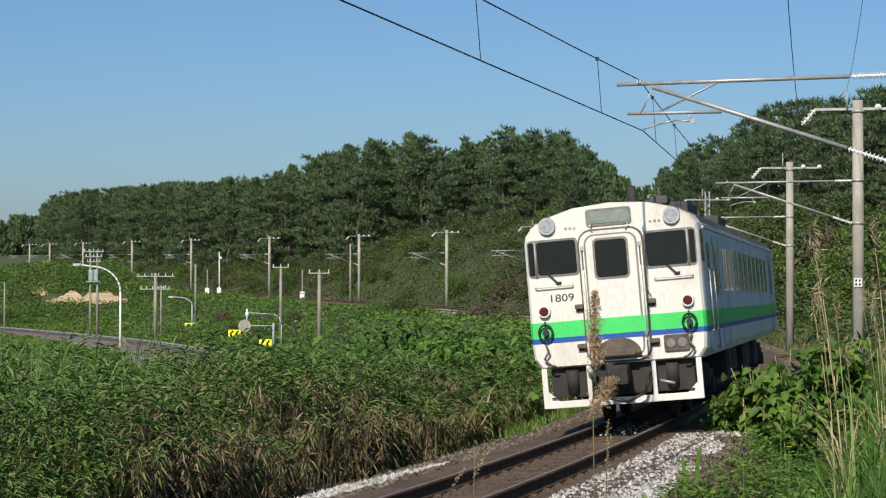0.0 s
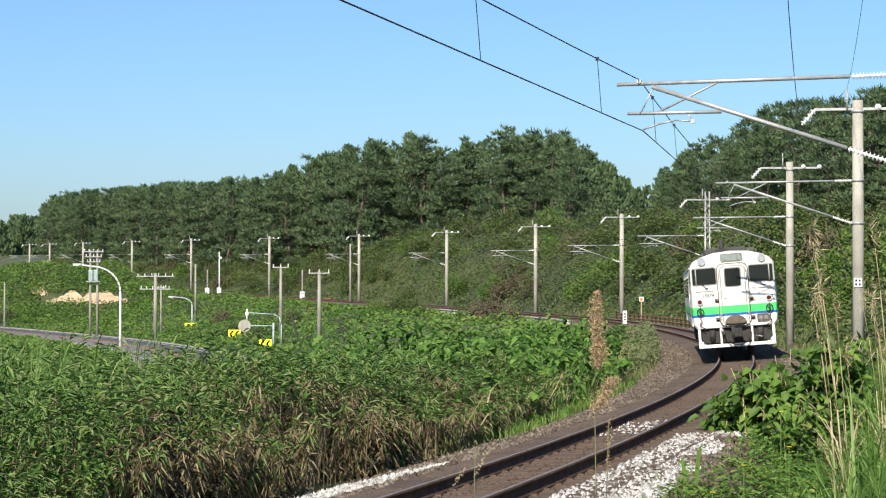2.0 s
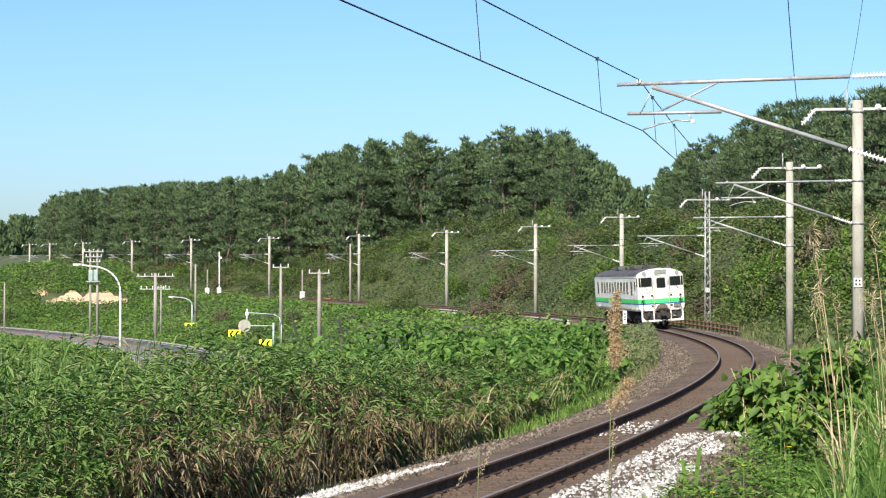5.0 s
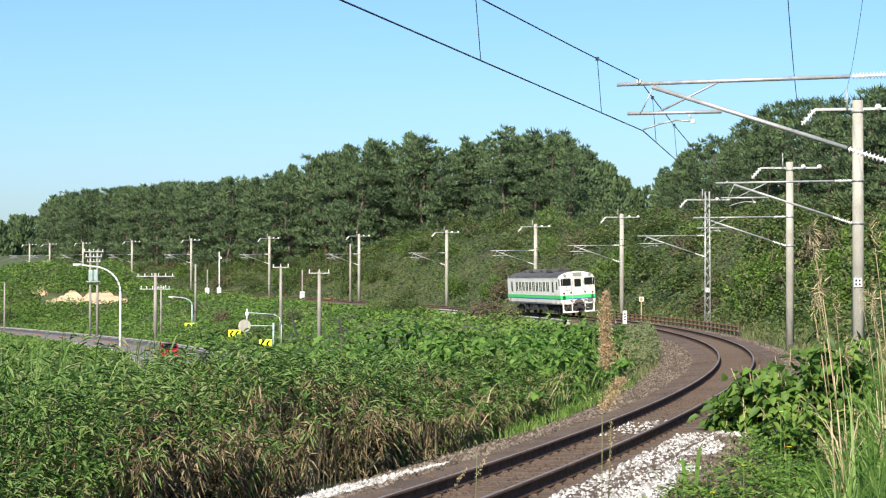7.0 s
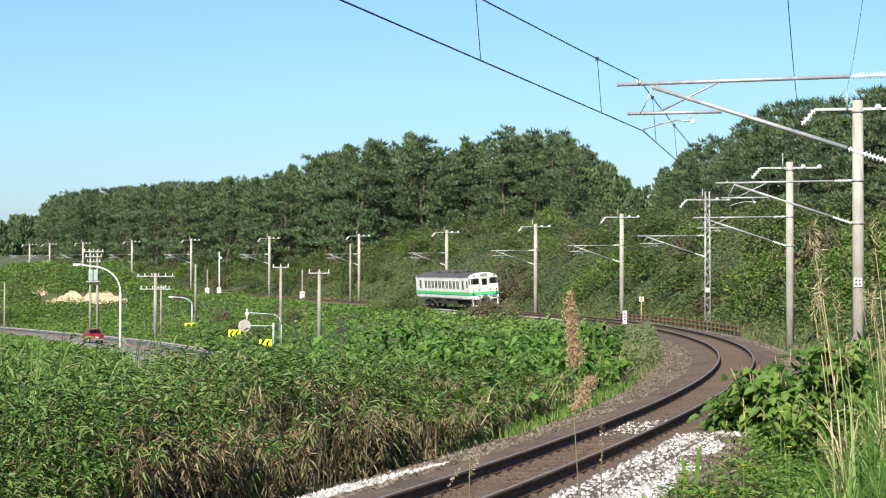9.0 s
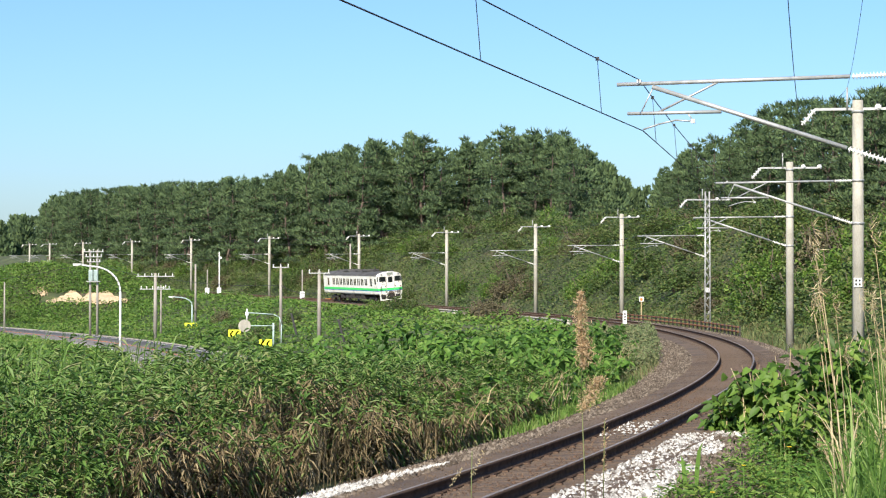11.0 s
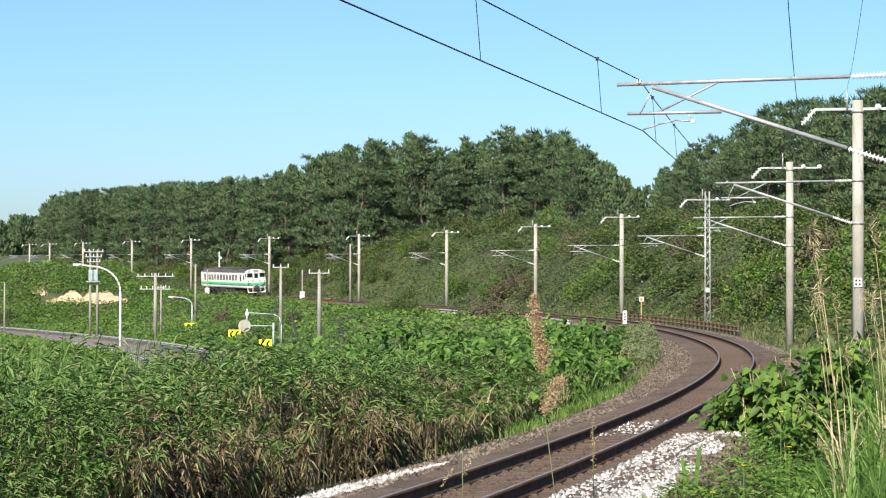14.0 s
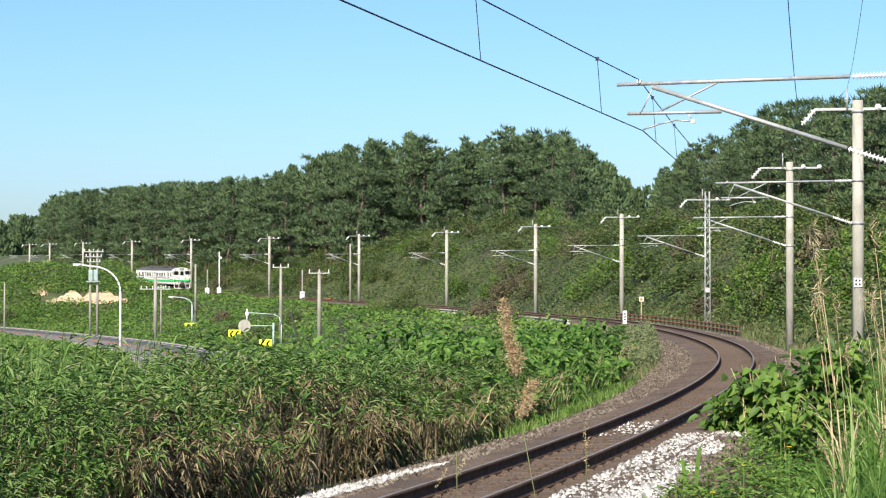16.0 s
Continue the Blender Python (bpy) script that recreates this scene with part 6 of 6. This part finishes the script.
def build_front(rc):
    # windscreens with quarter lights wrapping towards the sides
    for s in (-1, 1):
        x0, x1 = sorted((s * 0.53, s * 1.355))
        w = slab(rc, "windscreen_seal", M["rubber"], x0, x1, 2.49, 3.09, -0.012, 0.03, 0.07)
        a, c = sorted((s * 0.565, s * 1.2))
        slab(w, "windscreen", M["glass_dark"], a, c, 2.525, 3.055, -0.02, -0.008, 0.05)
        a, c = sorted((s * 1.245, s * 1.335))
        slab(w, "corner_window", M["glass_dark"], a, c, 2.525, 3.055, -0.02, -0.008, 0.03)
        slab(rc, "side_quarter_window", M["glass_dark"], 0.12, 0.42, 2.53, 3.05, s * 1.40, s * 1.432, 0.03, axis="x")
        b = bmesh.new()
        tube(b, (s * 1.222, -0.03, 2.5), (s * 1.222, -0.03, 3.08), 0.014, n=6)
        part("pillar_bar", b, M["galv"], rc)
        b = bmesh.new()
        tube(b, (s * 0.95 - 0.1, -0.05, 2.56), (s * 0.95 + 0.08, -0.045, 2.36), 0.012, n=5)
        box(b, (s * 0.95 + 0.07, -0.03, 2.38), (0.09, 0.05, 0.05), 0.01)
        part("wiper", b, M["black"], rc)
        b = bmesh.new()
        poly(b, [(s * 0.66, -0.0, 2.36), (s * 0.66, -0.06, 2.33), (s * 1.26, -0.06, 2.33), (s * 1.26, 0.0, 2.36)], 0.012)
        part("handrail", b, M["paint_white"], rc)
        # headlamp
        b = bmesh.new()
        tube(b, (s * 1.0, 0.05, 3.3), (s * 1.0, -0.06, 3.3), 0.15, 0.135, n=24)
        lamp = part("headlamp", b, M["alu"], rc)
        b = bmesh.new()
        tube(b, (s * 1.0, -0.05, 3.3), (s * 1.0, -0.068, 3.3), 0.108, 0.1, n=24)
        part("lens", b, M["lens_clear"], lamp, "clear ribbed lamp glass")
        # tail lamp
        b = bmesh.new()
        tube(b, (s * 1.15, 0.02, 1.94), (s * 1.15, -0.075, 1.94), 0.105, 0.095, n=20)
        tl = part("tail_lamp", b, M["paint_white"], rc)
        b = bmesh.new()
        tube(b, (s * 1.15, -0.07, 1.94), (s * 1.15, -0.09, 1.94), 0.08, 0.065, n=18)
        part("lens", b, M["lens_red"], tl, "dark red lamp glass")
        # brackets and jumper gear
        for x, z, w in ((s * 0.58, 1.98, 0.13), (s * 0.58, 1.35, 0.15)):
            b = bmesh.new()
            box(b, (x, -0.05, z), (w, 0.11, 0.07), 0.012)
            box(b, (x, -0.01, z - 0.05), (w * 0.8, 0.04, 0.06), 0.008)
            part("step_bracket", b, M["rust_cast"], rc)
        b = bmesh.new()
        pts = [(s * 1.15 + 0.11 * math.cos(a), -0.07, 1.6 + 0.13 * math.sin(a)) for a in np.linspace(0, 2 * math.pi, 15)]
        poly(b, pts, 0.017, 6)
        tube(b, (s * 1.15, -0.02, 1.6), (s * 1.15, -0.09, 1.6), 0.05, n=10)
        tube(b, (s * 1.15, -0.05, 1.5), (s * 1.15, -0.05, 1.78), 0.016, n=6)
        part("jumper_cable", b, M["black"], rc, "black coiled jumper cable")
        b = bmesh.new()
        poly(b, [(s * 1.17, -0.05, 1.42), (s * 1.12, -0.1, 1.3), (s * 1.2, -0.08, 1.18), (s * 1.1, -0.1, 1.08), (s * 1.02, -0.06, 1.05)], 0.017, 6)
        part("brake_hose", b, M["rust_cast"], rc)
        # lifeguard frame: white posts and sill round the open buffer space
        b = bmesh.new()
        box(b, (s * 1.235, 0.03, 0.72), (0.09, 0.09, 0.62), 0.012)
        part("skirt_post", b, M["paint_white"], rc)
        b = bmesh.new()
        box(b, (s * 0.52, 0.03, 0.75), (0.07, 0.07, 0.56), 0.01)
        part("skirt_post", b, M["paint_white"], rc)
        b = bmesh.new()
        v = [b.verts.new((s * x, y, z)) for y in (0.0, 0.06) for x, z in ((1.2, 0.47), (1.2, 0.66), (1.0, 0.47))]
        for f in ((0, 1, 2), (5, 4, 3), (0, 3, 4, 1), (1, 4, 5, 2), (2, 5, 3, 0)):
            b.faces.new([v[i] for i in f])
        bmesh.ops.recalc_face_normals(b, faces=b.faces)
        part("skirt_gusset", b, M["paint_white"], rc)
    b = bmesh.new()
    box(b, (0, 0.03, 0.44), (2.56, 0.1, 0.11), 0.012)
    part("skirt_sill", b, M["paint_white"], rc)
    b = bmesh.new()
    box(b, (0, 0.5, 0.78), (2.3, 0.7, 0.5), 0.04)
    for x in (-0.8, 0.0, 0.8):
        tube(b, (x, 0.18, 0.6), (x, 0.1, 0.98), 0.1, n=10)
    part("buffer_gear", b, M["grime"], rc, "dark greasy gear behind the skirt")
    # gangway door
    slab(rc, "gangway_seal", M["rust_cast"], -0.53, 0.53, 1.05, 3.19, -0.012, 0.02, 0.22)
    d = slab(rc, "gangway_frame", M["paint_white"], -0.5, 0.5, 1.08, 3.16, -0.05, 0.02, 0.2)
    slab(d, "door_seal", M["rubber"], -0.425, 0.425, 1.13, 3.105, -0.056, -0.046, 0.16)
    slab(d, "door_leaf", M["paint_white"], -0.395, 0.395, 1.14, 3.08, -0.064, -0.05, 0.14)
    slab(d, "door_window_seal", M["rubber"], -0.285, 0.285, 2.38, 3.04, -0.072, -0.06, 0.08)
    slab(d, "door_window", M["glass_dark"], -0.25, 0.25, 2.415, 3.005, -0.078, -0.066, 0.06)
    for nm, z0, z1, m in (("door_stripe", 1.51, 1.765, M["paint_green"]), ("door_stripe", 1.43, 1.51, M["paint_blue"])):
        b = bmesh.new()
        plate(b, -0.497, 0.497, z0, z1, -0.071, -0.0)
        part(nm, b, m, d)
    for x in (-0.46, 0.46):
        b = bmesh.new()
        poly(b, [(x, -0.05, 1.35), (x, -0.085, 1.4), (x, -0.085, 2.5), (x, -0.05, 2.55)], 0.012)
        part("grab_bar", b, M["paint_white"], d)
        for z in (1.5, 2.2, 2.9):
            b = bmesh.new()
            box(b, (x, -0.06, z), (0.05, 0.03, 0.09), 0.008)
            part("hinge", b, M["alu"], d)
    b = bmesh.new()
    box(b, (-0.3, -0.08, 2.03), (0.1, 0.02, 0.025), 0.005)
    part("door_handle", b, M["alu"], d)
    # coupler cover below the door, and coupler
    b = bmesh.new()
    v, n = [], 12
    for y in (-0.16, 0.0):
        for i in range(n + 1):
            a = math.pi * i / n
            v.append(b.verts.new((0.36 * math.cos(a), y, 1.18 + 0.26 * math.sin(a))))
    b.faces.new(v[:n + 1])
    b.faces.new(v[n + 1:][::-1])
    for i in range(n):
        b.faces.new((v[i], v[i + 1], v[n + 2 + i], v[n + 1 + i]))
    b.faces.new((v[0], v[n], v[-1], v[n + 1]))
    bmesh.ops.recalc_face_normals(b, faces=b.faces)
    box(b, (0, -0.17, 1.2), (0.55, 0.06, 0.09), 0.02)
    part("buffer_plate", b, M["rust_cast"], rc, "weathered brown buffer plate below the door")
    b = bmesh.new()
    box(b, (0, -0.2, 0.86), (0.3, 0.5, 0.3), 0.05)
    box(b, (0.1, -0.48, 0.86), (0.14, 0.16, 0.3), 0.04)
    tube(b, (-0.12, -0.4, 0.68), (-0.12, -0.4, 1.06), 0.07, n=10)
    part("coupler", b, M["grime"], rc)
    b = bmesh.new()
    poly(b, [(-0.42, -0.05, 1.0), (-0.4, -0.16, 0.75), (-0.2, -0.22, 0.5), (0.1, -0.24, 0.42), (0.38, -0.2, 0.55), (0.48, -0.1, 0.85)], 0.025, 7)
    part("air_hose", b, M["black"], rc)
    b = bmesh.new()
    tube(b, (-0.44, -0.08, 0.88), (-0.5, -0.14, 0.98), 0.045, n=8)
    part("air_cock", b, M["galv"], rc)
    b = bmesh.new()
    tube(b, (0.62, -0.12, 0.72), (0.85, -0.14, 0.66), 0.022, n=6)
    part("uncoupling_lever", b, M["galv"], rc)
    # socket box
    slab(rc, "socket_box", M["rust_cast"], 0.72, 1.12, 1.17, 1.42, -0.05, 0.0, 0.03)
    b = bmesh.new()
    for x in (0.83, 1.01):
        tube(b, (x, -0.04, 1.29), (x, -0.07, 1.29), 0.075, n=12)
    part("socket", b, M["rubber"], rc)
    # route sign and stencilled writing
    s = slab(rc, "sign_frame", M["rubber"], -0.365, 0.365, 3.235, 3.51, -0.02, 0.03, 0.05)
    slab(s, "sign_face", M["sign_face"], -0.32, 0.32, 3.275, 3.47, -0.028, -0.01, 0.03)
    lettering("sign_lettering", "\u30ef\u30f3\u30de\u30f3", 0.135, (0.0, -0.03, 3.325), 1.05, M["lens_clear"], s)
    for x, z in ((-0.7, 3.24), (0.66, 3.24)):
        for i in range(3):
            b = bmesh.new()
            tube(b, (x + i * 0.07, 0.02, z), (x + i * 0.07, -0.012, z), 0.022, n=8)
            part("vent_plug", b, M["concrete"], rc)
    lettering("fleet_number", "1809", 0.17, (-0.86, -0.004, 2.085), 1.25, M["black"], rc)
    # brown dust that gathers on the ledge over the buffer plate and along the door frame, as thin strips
    for x0, x1, z0, z1 in ((-0.47, 0.47, 1.10, 1.13), (-0.475, -0.45, 1.15, 2.9), (0.45, 0.475, 1.15, 2.9)):
        b = bmesh.new()
        plate(b, x0, x1, z0, z1, -0.056, -0.049)
        part("door_grime", b, M["rust_cast"], d, "brown grime along the door frame")
    for sx in (-1, 1):
        b = bmesh.new()
        poly(b, [(sx * 0.27, -0.03, 3.28), (sx * 0.31, -0.075, 3.22), (sx * 0.27, -0.06, 3.14)], 0.012)
        part("lamp_bracket", b, M["alu"], rc)
        b = bmesh.new()
        box(b, (sx * 1.08, -0.025, 0.55), (0.12, 0.04, 0.02), 0.006)
        part("foot_step", b, M["grime"], rc)
    b = bmesh.new()
    poly(b, [(0.47, -0.02, 2.45), (0.5, -0.02, 2.2), (0.58, -0.03, 2.05)], 0.01)
    part("washer_hose", b, M["rubber"], rc)


def build_side(rc):
    wins = [4.35 + 1.34 * i for i in range(10)]
    for s in (-1, 1):
        for y in wins:
            f = slab(rc, "window_frame", M["paint_white"], y - 0.5, y + 0.5, 2.03, 2.87, s * 1.40, s * 1.434, 0.06, axis="x")
            for a, c in ((y - 0.44, y - 0.08), (y + 0.08, y + 0.44)):
                slab(f, "pane", M["glass_dark"], a, c, 2.07, 2.83, s * 1.42, s * 1.438, 0.04, axis="x")
        for y in (2.55, 18.6):
            d = slab(rc, "side_door", M["paint_white"], y - 0.5, y + 0.5, 1.12, 3.0, s * 1.40, s * 1.429, 0.04, axis="x")
            slab(d, "door_window", M["glass_dark"], y - 0.26, y + 0.26, 2.0, 2.86, s * 1.42, s * 1.436, 0.06, axis="x")
            for q in (y - 0.5, y + 0.5):
                b = bmesh.new()
                box(b, (s * 1.43, q, 2.05), (0.012, 0.025, 1.86))
                part("door_seal", b, M["rubber"], d)
        d = slab(rc, "cab_door", M["paint_white"], 0.75, 1.4, 1.1, 3.0, s * 1.40, s * 1.429, 0.04, axis="x")
        slab(d, "cab_window", M["glass_dark"], 0.85, 1.3, 2.2, 2.85, s * 1.42, s * 1.436, 0.05, axis="x")
        for q in (0.66, 1.49):
            b = bmesh.new()
            poly(b, [(s * 1.42, q, 1.4), (s * 1.47, q, 1.45), (s * 1.47, q, 2.4), (s * 1.42, q, 2.45)], 0.012)
            part("grab_bar", b, M["alu"], rc)


def build_roof_gear(rc):
    b = bmesh.new()
    tube(b, (-0.15, 4.6, 3.5), (-0.15, 4.6, 4.12), 0.09, 0.08, n=12)
    box(b, (-0.15, 4.6, 3.68), (0.4, 0.5, 0.16), 0.03)
    part("exhaust_stack", b, M["grime"], rc, "sooty black exhaust stack")
    for y, l, w, h in ((6.6, 2.0, 1.5, 0.22), (10.2, 1.0, 1.2, 0.18), (13.6, 2.0, 1.5, 0.22), (17.4, 1.0, 1.0, 0.16)):
        b = bmesh.new()
        box(b, (0.0, y, 3.6 + h / 2), (w, l, h), 0.05)
        for i in range(4):
            box(b, (0.0, y - l * 0.35 + i * l * 0.23, 3.61 + h), (w * 0.8, 0.05, 0.03))
        part("roof_ventilator", b, M["roof_grey"], rc)
    b = bmesh.new()
    tube(b, (0.7, 1.3, 3.5), (0.7, 1.3, 3.85), 0.02, n=6)
    box(b, (0.7, 1.3, 3.62), (0.3, 0.45, 0.14), 0.04)
    part("horn_cover", b, M["roof_grey"], rc)


WHEEL_Y = (2.2, 4.3, 16.6, 18.7)
wheelsets = []


def build_underframe(rc):
    for i, (y, l, w) in enumerate(((6.6, 1.3, 2.4), (8.4, 1.6, 2.3), (10.4, 1.8, 2.5), (12.4, 1.4, 2.3), (14.2, 1.2, 2.4))):
        b = bmesh.new()
        box(b, (0, y, 0.78), (w, l, 0.52 if i % 2 else 0.62), 0.05)
        for sx in (-1, 1):
            box(b, (sx * w / 2, y, 0.78), (0.03, l * 0.7, 0.34), 0.01)
        part("equipment_box", b, M["grime"], rc)
    for yc in (3.25, 17.65):
        b = bmesh.new()
        for sx in (-1, 1):
            box(b, (sx * 0.98, yc, 0.62), (0.12, 2.7, 0.18), 0.03)
            for dy in (-1.05, 1.05):
                box(b, (sx * 0.98, yc + dy, 0.44), (0.2, 0.3, 0.3), 0.04)
            tube(b, (sx * 0.98, yc - 0.25, 0.45), (sx * 0.98, yc - 0.25, 0.85), 0.1, n=10)
            tube(b, (sx * 0.98, yc + 0.25, 0.45), (sx * 0.98, yc + 0.25, 0.85), 0.1, n=10)
        box(b, (0, yc, 0.6), (1.9, 0.4, 0.2), 0.03)
        part("bogie_frame", b, M["grime"], rc)
    for y in WHEEL_Y:
        b = bmesh.new()
        tube(b, (-0.75, 0, 0), (0.75, 0, 0), 0.07, n=10)
        for sx in (-1, 1):
            tube(b, (sx * 0.5, 0, 0), (sx * 0.62, 0, 0), 0.43, 0.425, n=28)
            tube(b, (sx * 0.49, 0, 0), (sx * 0.515, 0, 0), 0.455, 0.455, n=28)
            tube(b, (sx * 0.62, 0, 0), (sx * 0.65, 0, 0), 0.18, 0.15, n=14)
        w = part("wheelset", b, M["rail_side"], rc)
        w.matrix_basis = pose(0, y, 0.43)
        wheelsets.append((w, y))


railcar = new("railcar")
tagged(railcar, "white diesel railcar with green and blue waist stripes", "railcar")
build_body(railcar)
stripe(railcar, "green_stripe", 1.51, 1.765, M["paint_green"], "light green waist stripe")
stripe(railcar, "blue_stripe", 1.43, 1.51, M["paint_blue"], "narrow blue waist stripe")
build_front(railcar)
build_side(railcar)
build_roof_gear(railcar)
build_underframe(railcar)


def make_plume(name, height, heads, seed, label, mat_name="plume"):
    """A tall seeding stalk: thin stem and clustered seed heads."""
    r = np.random.default_rng(seed)
    e = new(name)
    b = bmesh.new()
    poly(b, [(0, 0, -0.2), (0.004, 0, height * 0.5), (-0.004, 0, height * 0.8), (0, 0, height)], 0.0014, 5)
    part("stem", b, M["grass_pale"], e)
    for (x0, z0, x1, z1, w, n) in heads:
        t = r.uniform(0, 1, n)
        lump = 0.55 + 0.45 * np.sin(t * 17 + z0 * 9) ** 2
        P = np.stack([x0 + (x1 - x0) * t, np.zeros(n), z0 + (z1 - z0) * t], 1) + r.normal(0, 1, (n, 3)) * (w * lump * np.sin(np.pi * np.clip(t, 0.08, 0.95)) ** 0.5)[:, None] * [0.5, 0.5, 0.35]
        D = r.normal(0, 1, (n, 3)) + [0, 0, 0.5]
        c = new("seed_head", fast_mesh("seed_head", *cards(P, D, r.normal(0, 1, (n, 3)), r.uniform(0.005, 0.013, n), r.uniform(0.0015, 0.0035, n), 0.4), M[mat_name]))
        c.parent = e
    return tagged(e, label, "seeding plant", "seeding stalks before the camera")


PLUME_BASE = (0.40, 5.2, float(ground_at(0.40, 5.2)[0][0]))
DOCK_BASE = (0.46, 5.6, float(ground_at(0.46, 5.6)[0][0]))
GRASS_BASE = (0.075, 5.4, float(ground_at(0.075, 5.4)[0][0]))
_h = 2.37 - PLUME_BASE[2]
plume_stalk = make_plume("seeding_stalk", _h, ((0, _h - 0.16, 0, _h, 0.022, 1700), (0.0, _h - 0.2, 0.012, _h - 0.13, 0.03, 900), (0.0, _h - 0.31, 0.045, _h - 0.23, 0.036, 1100)), 101, "brown feathery seeding stalk close to the camera")
_h = 2.0 - DOCK_BASE[2]
dock_stalk = make_plume("dock_stalk", _h, ((0, _h - 0.16, 0, _h, 0.011, 120),), 102, "thin reddish-brown dock stalk beside the track")
_h = 1.93 - GRASS_BASE[2]
grass_stalk = make_plume("grass_stalk", _h, ((0, _h - 0.07, 0.03, _h, 0.008, 60), (-0.06, _h - 0.1, -0.03, _h - 0.05, 0.008, 50)), 103, "pale dry grass stalk close to the camera", "straw")
# sideways place of the seed head over time, as seen over the track: seconds and metres from upright
SWAY_T = [0.0, 0.5, 1.0, 1.5, 2.0, 2.5, 3.0, 3.5, 4.0, 5.0, 6.0, 6.5, 7.0, 7.5, 8.0, 8.5, 9.0, 10.0, 11.5, 12.5, 13.2, 14.0, 14.5, 15.2, 16.0]
SWAY_X = [1052, 975, 1023, 1091, 1056, 1043, 1056, 1113, 1144, 1090, 1120, 1150, 1072, 1080, 1144, 1098, 1010, 1060, 1017, 1045, 1000, 947, 985, 950, 895]


def motions():
    walk(railcar, [(i * 0.5, rail_frame(along(i * 0.5))) for i in range(33)])
    for w, y in wheelsets:
        walk(w, [(i / 30, pose(0, y, 0.43) @ Matrix.Rotation(-(along(i / 30) - along(0)) / 0.43, 4, 'X')) for i in range(481)])
    walk(red_car, [(i * 0.5, car_frame(12.5 + 21.8 * i * 0.5)) for i in range(33)])
    rows, rows2, rows3 = [], [], []
    for t, q in zip(SWAY_T, SWAY_X):
        x = (q - 784) / 3464 * 5.2 - PLUME_BASE[0]
        a = math.asin(x / 1.45)
        rows.append((t, Matrix.Translation(PLUME_BASE) @ Matrix.Rotation(a, 4, 'Y')))
        rows2.append((t, Matrix.Translation(DOCK_BASE) @ Matrix.Rotation(a * 0.35 + 0.01, 4, 'Y')))
        rows3.append((t, Matrix.Translation(GRASS_BASE) @ Matrix.Rotation(a * 0.25 + 0.01, 4, 'Y')))
    walk(plume_stalk, rows)
    walk(dock_stalk, rows2)
    walk(grass_stalk, rows3)


motions()
